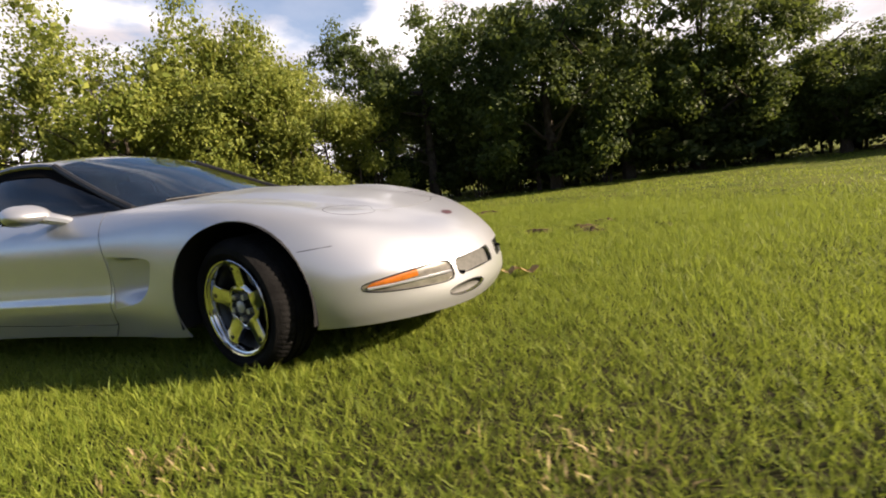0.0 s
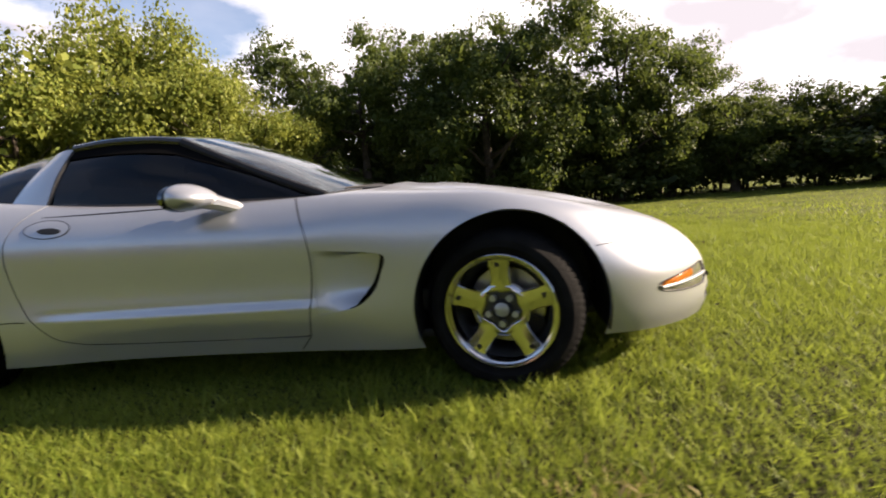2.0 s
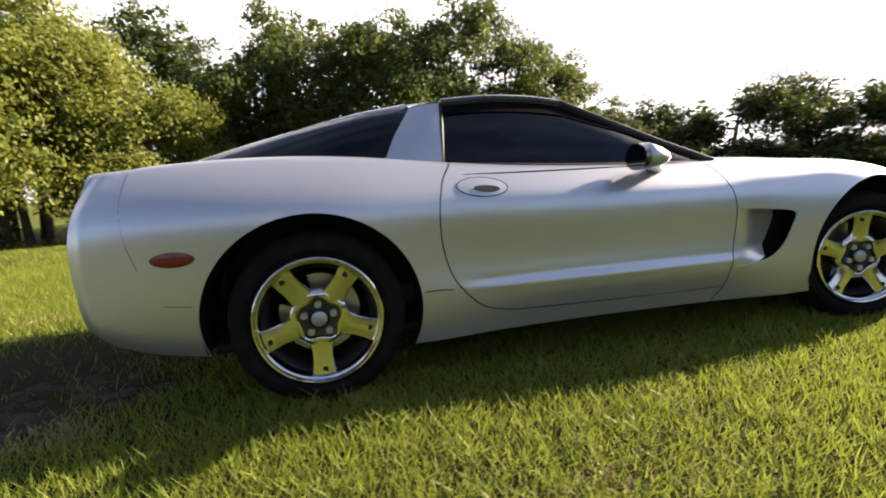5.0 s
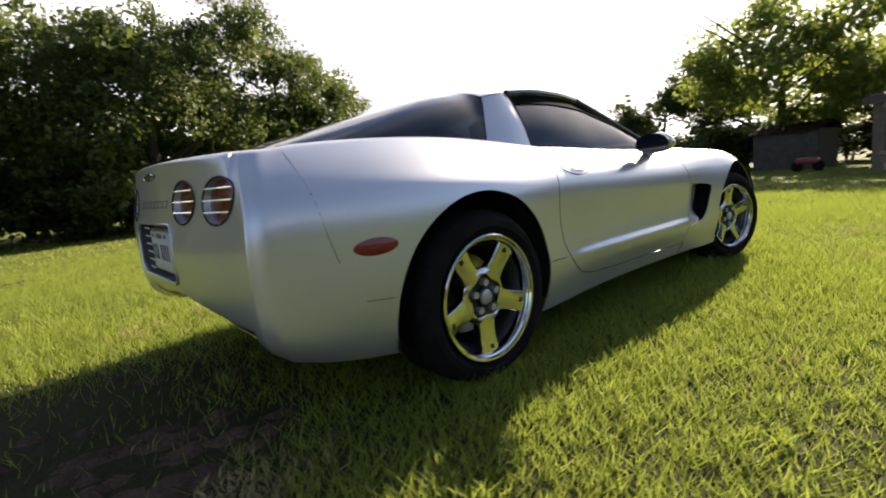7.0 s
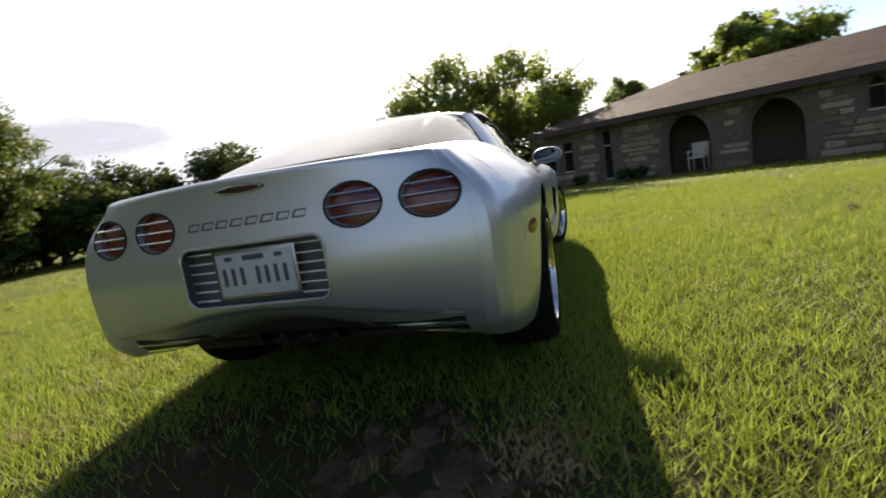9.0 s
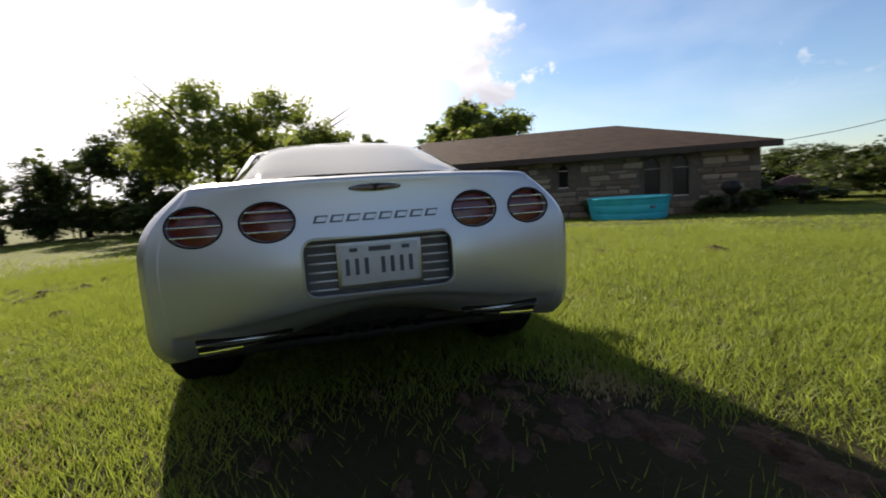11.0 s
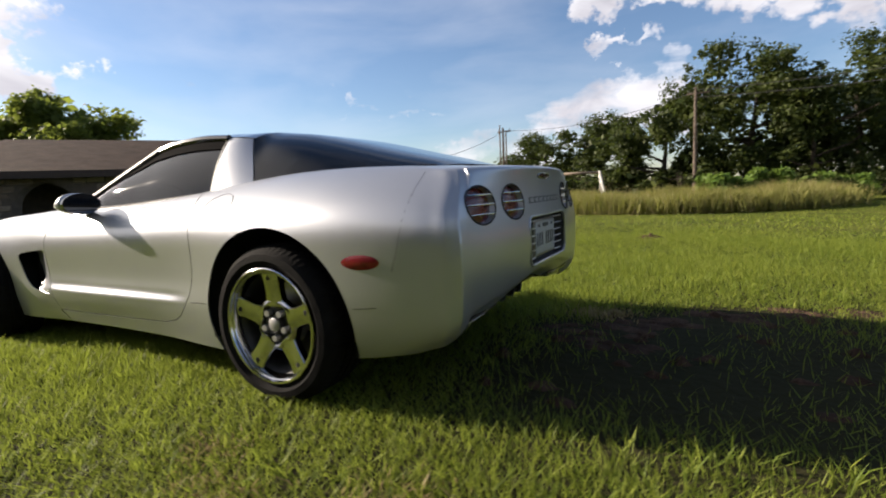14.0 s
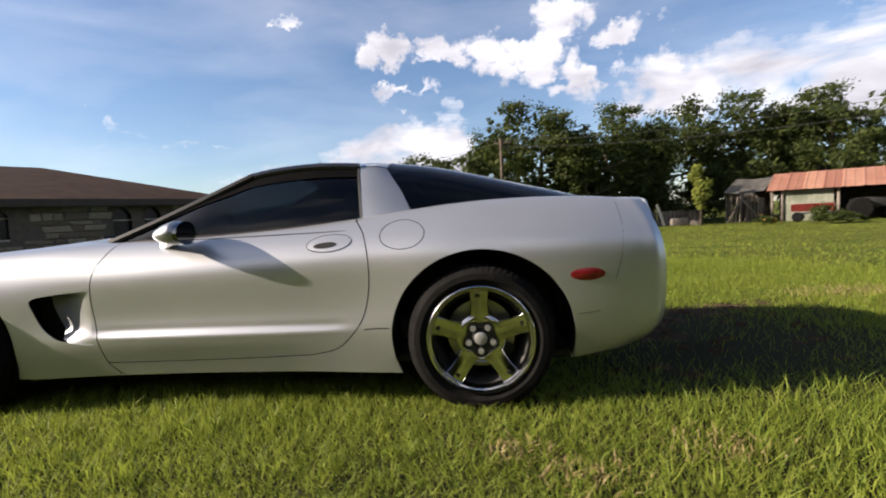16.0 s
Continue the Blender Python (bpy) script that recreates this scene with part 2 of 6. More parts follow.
LEAF_OAK = leaf_material("oak_leaves", (0.02304, 0.0396, 0.01008), (0.0828, 0.108, 0.03024), (0.1152, 0.1512, 0.0288))
LEAF_LIGHT = leaf_material("light_leaves", (0.078, 0.106, 0.018), (0.185, 0.204, 0.042), (0.25, 0.28, 0.048))
LEAF_DEEP = leaf_material("deep_leaves", (0.017, 0.029, 0.007), (0.056, 0.070, 0.017), (0.065, 0.09, 0.016), 0.3)
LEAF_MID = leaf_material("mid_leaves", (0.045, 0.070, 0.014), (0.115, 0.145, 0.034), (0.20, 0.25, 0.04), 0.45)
BARK = material("bark", (0.028, 0.022, 0.017), rough=0.95, spec=.1, second=(0.07, 0.058, 0.046), scale=7, bump=0.8, bump_scale=25)
GRASS_BLADE = leaf_material("grass_blade", (0.098, 0.142, 0.017), (0.190, 0.222, 0.034), (0.25, 0.31, 0.045), 0.38)
DRY_TALL = leaf_material("dry_tall_grass", (0.20, 0.165, 0.075), (0.34, 0.28, 0.14), (0.28, 0.23, 0.11), 0.3)
GRASS_TALL = leaf_material("tall_grass", (0.105, 0.118, 0.028), (0.250, 0.232, 0.085), (0.2592, 0.2736, 0.0576), 0.35)
SOIL = material("lawn_soil", (0.0468, 0.06336, 0.01008), rough=0.95, second=(0.0972, 0.108, 0.01872), scale=0.9, fine=0.6, bump=0.9, bump_scale=18, spec=0.06)
STONE = material("house_stone", (0.1224, 0.09, 0.0612), rough=0.85, second=(0.2592, 0.216, 0.1584), scale=4, per="object", fine=0.4, bump=0.6, bump_scale=20)
MORTAR = material("mortar", (0.088, 0.072, 0.056), rough=0.9, vary=0.2, bump=0.4)
SHINGLE = material("brown_shingles", (0.02592, 0.01512, 0.01152), rough=0.9, spec=0.1, second=(0.04896, 0.0288, 0.02088), scale=2.5, fine=0.5, bump=0.7, bump_scale=30)
FASCIA = material("brown_fascia", (0.0324, 0.02016, 0.0144), rough=0.7, vary=0.25)
DARK_PANE = material("dark_window_pane", (0.012, 0.012, 0.013), rough=0.15, spec=0.15, vary=0.2)


# ---- mesh helpers ----
def mesh_object(name, bm, mat=None, parent=None, smooth=True, label=""):
    me = bpy.data.meshes.new(name)
    bm.normal_update()
    if smooth:
        for e in bm.edges:
            if len(e.link_faces) == 2 and e.calc_face_angle(0) > 0.6:
                e.smooth = False
    bm.to_mesh(me)
    bm.free()
    if mat:
        me.materials.append(mat)
    if smooth:
        for f in me.polygons:
            f.use_smooth = True
    ob = new(name, me)
    if parent:
        ob.parent = parent
    if label:
        ob["label"] = label
    return ob


def part(name, bm, mat, parent, label="", smooth=True):
    return mesh_object(name, bm, mat, parent, smooth, label)


def thing(name, place, label, category, group="", kind="", turn=0.0):
    """An Empty at a thing's base, which holds its parts."""
    ob = new(name)
    ob.matrix_basis = pose(*place, 0, 0, turn)
    ob.empty_display_size = 0.2
    return tagged(ob, label, category, group, kind)


def box(bm, size, at=(0, 0, 0), bevel=0.0, turn=None):
    m = Matrix.Translation(at) @ (turn or Matrix.Identity(4)) @ Matrix.Diagonal((*size, 1))
    made = bmesh.ops.create_cube(bm, size=1, matrix=m)["verts"]
    if bevel:
        edges = {e for v in made for e in v.link_edges}
        bmesh.ops.bevel(bm, geom=list(edges), offset=bevel, segments=2, affect="EDGES", profile=0.5)


def tube(bm, pts, radii, sides=8, cap=True):
    """A round tube along points, with a radius at each."""
    rings = []
    pts = [Vector(p) for p in pts]
    for i, p in enumerate(pts):
        d = (pts[min(i + 1, len(pts) - 1)] - pts[max(i - 1, 0)]).normalized()
        a = d.orthogonal().normalized() if i == 0 else (rings[-1][1] - d * rings[-1][1].dot(d)).normalized()
        b = d.cross(a)
        r = radii[i] if hasattr(radii, "__len__") else radii
        rings.append(([bm.verts.new(p + (a * math.cos(w) + b * math.sin(w)) * r) for w in (2 * math.pi * k / sides for k in range(sides))], a))
    for (r0, _), (r1, _) in zip(rings, rings[1:]):
        for k in range(sides):
            bm.faces.new((r0[k], r0[(k + 1) % sides], r1[(k + 1) % sides], r1[k]))
    if cap:
        bm.faces.new(rings[0][0][::-1])
        bm.faces.new(rings[-1][0])


def lathe(bm, profile, sides=64, axis="y", closed=False):
    """Turns a profile of (radius, along) round the y axis."""
    rings = []
    for r, h in profile:
        rings.append([bm.verts.new((r * math.cos(w), h, r * math.sin(w))) for w in (2 * math.pi * k / sides for k in range(sides))])
    pairs = list(zip(rings, rings[1:]))
    if closed:
        pairs.append((rings[-1], rings[0]))
    for a, b in pairs:
        for k in range(sides):
            bm.faces.new((a[k], a[(k + 1) % sides], b[(k + 1) % sides], b[k]))


def grid_mesh(bm, pts):
    """A quad sheet from rows of points."""
    vs = [[bm.verts.new(p) for p in row] for row in pts]
    for a, b in zip(vs, vs[1:]):
        for i in range(len(a) - 1):
            bm.faces.new((a[i], a[i + 1], b[i + 1], b[i]))
    return vs


def mirror_y(bm):
    geo = bm.verts[:] + bm.edges[:] + bm.faces[:]
    made = bmesh.ops.duplicate(bm, geom=geo)["geom"]
    vs = [g for g in made if isinstance(g, bmesh.types.BMVert)]
    for v in vs:
        v.co.y = -v.co.y
    bmesh.ops.reverse_faces(bm, faces=[g for g in made if isinstance(g, bmesh.types.BMFace)])


def solidify(bm, t):
    bmesh.ops.solidify(bm, geom=bm.faces[:], thickness=t)


def spline(pts, n):
    """n + 1 points evenly along a Catmull-Rom curve through pts."""
    p = [Vector(q) for q in pts]
    p = [p[0] * 2 - p[1]] + p + [p[-1] * 2 - p[-2]]
    out = []
    segs = len(p) - 3
    for i in range(n + 1):
        s = min(i / n * segs, segs - 1e-6)
        k, u = int(s), s - int(s)
        a, b, c, d = p[k:k + 4]
        out.append(0.5 * ((2 * b) + (c - a) * u + (2 * a - 5 * b + 4 * c - d) * u * u + (3 * b - a - 3 * c + d) * u ** 3))
    return out


def coons(bottom, top, left, right, n, m, bulge=(0, 0, 0)):
    """A sheet between four border curves: rows run from bottom to top."""
    b, t, l, r = spline(bottom, n), spline(top, n), spline(left, m), spline(right, m)
    bl = Vector(bulge)
    rows = []
    for j in range(m + 1):
        v = j / m
        row = []
        for i in range(n + 1):
            u = i / n
            p = (1 - v) * b[i] + v * t[i] + (1 - u) * l[j] + u * r[j]
            p = p - ((1 - u) * (1 - v) * b[0] + u * (1 - v) * b[-1] + (1 - u) * v * t[0] + u * v * t[-1])
            row.append(p + bl * (16 * u * (1 - u) * v * (1 - v)))
        rows.append(row)
    return rows


def cut(bm, f, region=None):
    """Splits the faces along f = 0 and gives those where f is negative."""
    val = {}
    bm.verts.ensure_lookup_table()
    for v in bm.verts:
        val[v] = f(v.co)
        if abs(val[v]) < 1e-5:
            val[v] = 1e-5
    mixed = [fc for fc in bm.faces if len(fc.verts) > 3 and min(val[v] for v in fc.verts) * max(val[v] for v in fc.verts) < 0]
    if mixed:
        bmesh.ops.triangulate(bm, faces=mixed)
    for e in bm.edges[:]:
        a, b = e.verts
        if val[a] * val[b] < 0:
            if region and not (region(a.co) and region(b.co)):
                continue
            lo, hi = 0.0, 1.0
            for _ in range(12):
                mid = (lo + hi) / 2
                if f(a.co.lerp(b.co, mid)) * val[a] > 0:
                    lo = mid
                else:
                    hi = mid
            _, nv = bmesh.utils.edge_split(e, a, (lo + hi) / 2)
            val[nv] = 0.0
    for fc in bm.faces[:]:
        z = [v for v in fc.verts if val[v] == 0.0]
        if len(z) == 2:
            try:
                bmesh.utils.face_split(fc, z[0], z[1])
            except ValueError:
                pass
    inside = []
    for fc in bm.faces:
        s = [val[v] for v in fc.verts if val[v] != 0.0]
        if s and max(s) < 0 and (not region or region(fc.calc_center_median())):
            inside.append(fc)
    return inside


def outline_distance(poly):
    """The signed distance in the plane to a closed outline, negative inside."""
    P = np.array(poly, float)
    Q = np.roll(P, -1, axis=0)
    D = Q - P
    L = (D ** 2).sum(1)

    def dist(x, z):
        w = np.array((x, z)) - P
        t = np.clip((w * D).sum(1) / L, 0, 1)
        d = np.sqrt(((w - D * t[:, None]) ** 2).sum(1).min())
        c = ((P[:, 1] > z) != (Q[:, 1] > z)) & (x < (Q[:, 0] - P[:, 0]) * (z - P[:, 1]) / (Q[:, 1] - P[:, 1] + 1e-12) + P[:, 0])
        return -d if c.sum() % 2 else d
    return dist


def smoothstep(a, b, x):
    t = min(1, max(0, (x - a) / (b - a)))
    return t * t * (3 - 2 * t)


# ---- ground ----
def ground_z(x, y):
    r = math.hypot(x, y)
    return -0.19 * smoothstep(7, 15, r) + 0.02 * noise.noise((x * 0.35, y * 0.35, 0)) * smoothstep(2.8, 5, r)


def build_ground():
    bm = bmesh.new()
    radii = [0.01, 0.8, 1.6, 2.4, 3.2, 4, 4.8, 5.6, 6.5, 7.5, 8.5, 10, 12, 14, 17, 20, 24, 30, 40, 60, 100, 200, 500, 1500]
    n = 72
    rings = [[bm.verts.new((r * math.cos(2 * math.pi * k / n), r * math.sin(2 * math.pi * k / n),
                            ground_z(r * math.cos(2 * math.pi * k / n), r * math.sin(2 * math.pi * k / n)))) for k in range(n)] for r in radii]
    for a, b in zip(rings, rings[1:]):
        for k in range(n):
            bm.faces.new((a[k], b[k], b[(k + 1) % n], a[(k + 1) % n]))
    bm.faces.new(rings[0])
    # dark thatch between the near blades, darkened further to deepen shade on the lawn
    n_, k_ = SOIL.node_tree.nodes, SOIL.node_tree.links
    b_ = n_["Principled BSDF"]
    lawn = b_.inputs["Base Color"].links[0].from_socket
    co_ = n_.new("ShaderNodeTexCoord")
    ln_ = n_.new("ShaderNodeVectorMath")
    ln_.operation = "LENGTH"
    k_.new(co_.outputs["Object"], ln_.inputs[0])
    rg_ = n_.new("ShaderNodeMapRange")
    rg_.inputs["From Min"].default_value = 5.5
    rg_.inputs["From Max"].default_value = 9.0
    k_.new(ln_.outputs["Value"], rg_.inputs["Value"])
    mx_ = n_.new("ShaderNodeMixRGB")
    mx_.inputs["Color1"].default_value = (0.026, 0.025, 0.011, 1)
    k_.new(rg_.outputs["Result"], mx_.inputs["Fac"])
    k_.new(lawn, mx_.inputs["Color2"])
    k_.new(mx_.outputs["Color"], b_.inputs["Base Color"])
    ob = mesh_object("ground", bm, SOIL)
    return tagged(ob, "mown lawn of yellowish green grass over soil", "lawn", kind="structure")


build_ground()


def blades(name, xy, height, width, mat, lean, label, seed, plain=False):
    """Grass blades as one mesh: each blade a bent four-sided leaf, or a plain three-sided one."""
    rng = np.random.default_rng(seed)
    n = len(xy)
    ang = rng.uniform(0, 2 * np.pi, n)
    h = height * rng.uniform(0.55, 1.25, n)
    w = width * rng.uniform(0.7, 1.3, n)
    bend = rng.uniform(0.1, lean, n) * h
    ca, sa = np.cos(ang), np.sin(ang)
    da = rng.uniform(0, 2 * np.pi, n)
    r = np.hypot(xy[:, 0], xy[:, 1])
    t = np.clip((r - 7) / 8, 0, 1)
    patch = 0.5 + 0.22 * np.sin(xy[:, 0] * 2.1 + 1.3 * np.sin(xy[:, 1] * 1.7)) + 0.2 * np.sin(xy[:, 1] * 2.9 + xy[:, 0] * 0.8 + seed)
    h *= 0.7 + 0.6 * patch
    z0 = -0.19 * t * t * (3 - 2 * t) - 0.004
    shape = ((0, -0.5, 0), (0, 0.5, 0), (1, 0, 1)) if plain else ((0, 0, 0), (0.5, 0.5, 0.3), (1, 0, 1), (0.5, -0.5, 0.3))
    q = len(shape)
    v = np.empty((n, q, 3), np.float32)
    for i, (along, wide, out) in enumerate(shape):
        v[:, i, 0] = xy[:, 0] + ca * w * wide + np.cos(da) * bend * out
        v[:, i, 1] = xy[:, 1] + sa * w * wide + np.sin(da) * bend * out
        v[:, i, 2] = z0 + h * along * (1 - 0.15 * out)
    me = bpy.data.meshes.new(name)
    me.vertices.add(n * q)
    me.vertices.foreach_set("co", v.reshape(-1))
    me.loops.add(n * q)
    me.loops.foreach_set("vertex_index", np.arange(n * q, dtype=np.int32))
    me.polygons.add(n)
    me.polygons.foreach_set("loop_start", (np.arange(n) * q).astype(np.int32))
    me.materials.append(mat)
    me.update(calc_edges=True)
    return tagged(new(name, me), label, "grass", kind="stuff")


def scatter(n, rmax, seed, clump=0.0):
    """Random places on the lawn, denser towards the middle, gathered in tufts."""
    rng = np.random.default_rng(seed)
    r = rmax * rng.uniform(0, 1, n) ** 0.62 * (1 + 0.3 * rng.uniform(0, 1, n) ** 2)
    a = rng.uniform(0, 2 * np.pi, n)
    xy = np.stack((r * np.cos(a), r * np.sin(a)), 1)
    if clump:
        k = max(1, n // 14)
        xy = np.repeat(xy[:k], 14, axis=0) + rng.normal(0, clump, (k * 14, 2))
    return xy


# ---- trees ----
def crown_mesh(name, seed, radius, height, low, clumps, leaves, leaf, mat, spread=0.42):
    """Leaves in clumps over an uneven crown: many small four-sided leaves, joined in one mesh."""
    rng = np.random.default_rng(seed)

    def unit(k):
        d = rng.normal(0, 1, (k, 3))
        return d / np.linalg.norm(d, axis=1)[:, None]

    lobes = max(9, clumps // 9)
    mid = unit(lobes)
    # the lower half of the crown stays wide, down to its foot
    flat = np.hypot(mid[:, 0], mid[:, 1])[:, None]
    mid[:, :2] *= np.where(mid[:, 2:] < 0.1, np.maximum(flat, 0.9) / flat, 1.0)
    mid *= rng.uniform(0.46, 0.88, lobes)[:, None]
    mid[:, 2] = np.clip(mid[:, 2] * 1.12, -0.92, 0.84)
    which = rng.integers(0, lobes, clumps)
    wide = rng.uniform(0.20, 0.38, lobes)
    push = unit(clumps)
    push[:, 2] *= 0.8
    c = mid[which] + push * (wide[which] * rng.uniform(0.45, 1.0, clumps))[:, None]
    half = (height - low) / 2
    c = c * np.array((radius, radius, half)) + np.array((0, 0, low + half))
    c[:, 2] = np.maximum(c[:, 2], low * 0.7)
    size = rng.uniform(0.5, 1.15, clumps) * spread
    n = clumps * leaves
    cc = np.repeat(c, leaves, axis=0)
    off = unit(n)
    p = cc + off * (np.repeat(size, leaves) * rng.uniform(0.25, 1.0, n))[:, None] * np.array((1, 1, 0.75))
    s = leaf * rng.uniform(0.6, 1.35, n)
    # broad shaded leaves inside the crown
    k = clumps * 4
    inner = np.repeat(mid * 0.86, k // lobes + 1, axis=0)[:k] + unit(k) * rng.uniform(0.05, 0.30, k)[:, None]
    p = np.concatenate((p, inner * np.array((radius, radius, half)) + np.array((0, 0, low + half))))
    off = np.concatenate((off, unit(k)))
    s = np.concatenate((s, rng.uniform(1.9, 2.8, k) * leaf))
    n += k
    p[:, 2] = np.maximum(p[:, 2], 0.05)
    nrm = off + rng.normal(0, 0.6, (n, 3)) + np.array((0, 0, 0.35))
    nrm /= np.linalg.norm(nrm, axis=1)[:, None]
    a = np.cross(nrm, rng.normal(0, 1, (n, 3)))
    a /= np.linalg.norm(a, axis=1)[:, None]
    b = np.cross(nrm, a)
    v = np.empty((n, 4, 3), np.float32)
    v[:, 0] = p - a * s[:, None]
    v[:, 1] = p + b * s[:, None] * 0.55
    v[:, 2] = p + a * s[:, None]
    v[:, 3] = p - b * s[:, None] * 0.55
    me = bpy.data.meshes.new(name)
    me.vertices.add(n * 4)
    me.vertices.foreach_set("co", v.reshape(-1))
    me.loops.add(n * 4)
    me.loops.foreach_set("vertex_index", np.arange(n * 4, dtype=np.int32))
    me.polygons.add(n)
    me.polygons.foreach_set("loop_start", (np.arange(n) * 4).astype(np.int32))
    me.materials.append(mat)
    me.update(calc_edges=True)
    return me


def make_tree(seed, radius, height, low, mat, label, category="tree", clumps=230, leaves=64, leaf=0.12, stems=1, group="", spread=0.62, lift=0.45):
    rng = random.Random(seed)
    t = thing("tree", (0, 0, 0), label, category, group)
    bm = bmesh.new()
    for s in range(stems):
        lean = (rng.uniform(-0.3, 0.3) * radius * 0.5, rng.uniform(-0.3, 0.3) * radius * 0.5)
        x0, y0 = (rng.uniform(-0.25, 0.25) * stems * 0.5, rng.uniform(-0.25, 0.25) * stems * 0.5) if stems > 1 else (0, 0)
        top = height * 0.72
        r0 = 0.03 * height / (stems ** 0.5)
        pts = [(x0 + lean[0] * k, y0 + lean[1] * k + 0.06 * math.sin(5 * k + seed), -0.3 + (top + 0.3) * k) for k in (0, 0.15, 0.35, 0.6, 0.8, 1)]
        tube(bm, pts, [r0 * f for f in (1.25, 1.0, 0.8, 0.55, 0.35, 0.15)], 8)
        for _ in range(7 if stems == 1 else 4):
            k = rng.uniform(lift * 0.6, 0.85)
            a = rng.uniform(0, 2 * math.pi)
            st = Vector((x0 + lean[0] * k, y0 + lean[1] * k, top * k))
            ln = radius * rng.uniform(0.55, 0.95)
            up = rng.uniform(0.15, 0.6)
            br = [st + Vector((math.cos(a), math.sin(a), 0)) * ln * q + Vector((0, 0, ln * up * (q ** 1.4))) + Vector((0, 0, 0.05 * math.sin(9 * q + a))) for q in (0, 0.3, 0.6, 1)]
            tube(bm, br, [r0 * 0.45, r0 * 0.32, r0 * 0.2, r0 * 0.06], 6)
    part("trunk", bm, BARK, t, "grey-brown bark")
    cr = new("crown", crown_mesh("crown", seed, radius, height, low, clumps, leaves, leaf, mat, spread))
    cr.parent = t
    return t


def put(t, x, y, s=1.0, turn=0.0, z=None, sz=None):
    zz = ground_z(x, y) if z is None else z
    c = copy_thing(t, pose(x, y, zz, 0, 0, turn))
    for k in range(3):
        c.scale[k] = s if k < 2 else (sz or s)
    return c


# ---- lawn grass ----
BARE = ((-2.12, -.52, .20), (-2.50, -.56, .20), (-2.48, -.82, .25), (-2.72, -.82, .22), (-2.95, -1.03, .24), (-3.15, -1.15, .22), (-2.30, -.32, .15), (-2.62, -.30, .12), (-3.42, -1.28, .18), (-3.75, -1.38, .15))
# sparse grass behind the car, thinned further to deepen its shade
THIN = ((-2.5, -.3, .9), (-3.2, -.5, .9), (-3.3, .2, .7), (-2.4, .3, .6), (-2.6, -.55, .42), (-3.1, -.85, .45), (-3.35, -.25, .38), (-2.45, .25, .36), (-3.9, -.95, .36), (-2.9, .15, .3))


def off_bare(xy, seed):
    """Thins the blades where bare soil shows, and in THIN also to darken the car's shade."""
    rng = np.random.default_rng(seed)
    keep = np.ones(len(xy), bool)
    for x, y, r in BARE:
        d = np.hypot(xy[:, 0] - x, xy[:, 1] - y) / r
        keep &= rng.uniform(0, 1, len(xy)) < np.clip(d * d * 0.9, 0.05, 1)
    for x, y, r in THIN:
        d = np.hypot(xy[:, 0] - x, xy[:, 1] - y) / r
        keep &= rng.uniform(0, 1, len(xy)) < np.clip(d * 0.75, 0.42, 1)
    return xy[keep]


near = off_bare(scatter(700000, 6.4, 5), 9)
blades("lawn_grass", near, .066, .0056, GRASS_BLADE, 1.25, "short bright green mown grass round the car", 6, True)
tufts = off_bare(scatter(60000, 6.5, 15, .022), 19)
blades("grass_tufts", tufts, .092, .0050, GRASS_BLADE, .9, "longer tufts standing out of the mown grass", 16)
far = scatter(130000, 24.0, 7)
far = far[np.hypot(far[:, 0], far[:, 1]) > 6.4]
blades("far_grass", far, .060, .020, GRASS_BLADE, .9, "mown green grass further off", 8, True)

# ---- trees ----
oak_a = make_tree(11, 2.7, 7.0, .9, LEAF_OAK, "dense dark green oak with a low rounded crown", group="oak row", leaves=84, leaf=.066)
oak_b = make_tree(12, 3.0, 7.4, .8, LEAF_OAK, "dense dark green oak with a broad crown", group="oak row", leaves=84, leaf=.066)
light_a = make_tree(21, 2.1, 5.4, .3, LEAF_LIGHT, "sunlit yellow-green shrubby tree, leafy to the ground", group="light green thicket", stems=3, leaves=96, leaf=.050)
light_b = make_tree(22, 1.9, 4.6, .25, LEAF_LIGHT, "sunlit yellow-green tree with feathery twigs", group="light green thicket", stems=4, leaves=96, leaf=.050)
deep_a = make_tree(31, 3.4, 7.4, .2, LEAF_DEEP, "tall deep green tree of the woodland edge", group="woodland edge", clumps=420, leaves=54, leaf=.085, spread=.62)
deep_b = make_tree(32, 2.8, 5.6, .1, LEAF_DEEP, "deep green tree of the woodland edge", group="woodland edge", clumps=200, leaves=44, leaf=.085, spread=.6)
bush = make_tree(41, 1.5, 2.2, .05, LEAF_DEEP, "dark leafy undergrowth below the trees", "bush", clumps=60, leaves=36, stems=3, group="undergrowth", leaf=.10)
# Leaves lighter than the oaks' stand in for the sun's glare on this tree.
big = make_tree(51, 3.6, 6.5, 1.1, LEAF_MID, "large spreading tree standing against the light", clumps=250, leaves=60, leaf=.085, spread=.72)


def plant(src, rows, first=True):
    for x, y, s, sz, turn in rows:
        if first:
            src.matrix_basis = pose(x, y, ground_z(x, y), 0, 0, turn)
            src.scale = (s, s, sz)
            first = False
        else:
            put(src, x, y, s, turn, sz=sz)


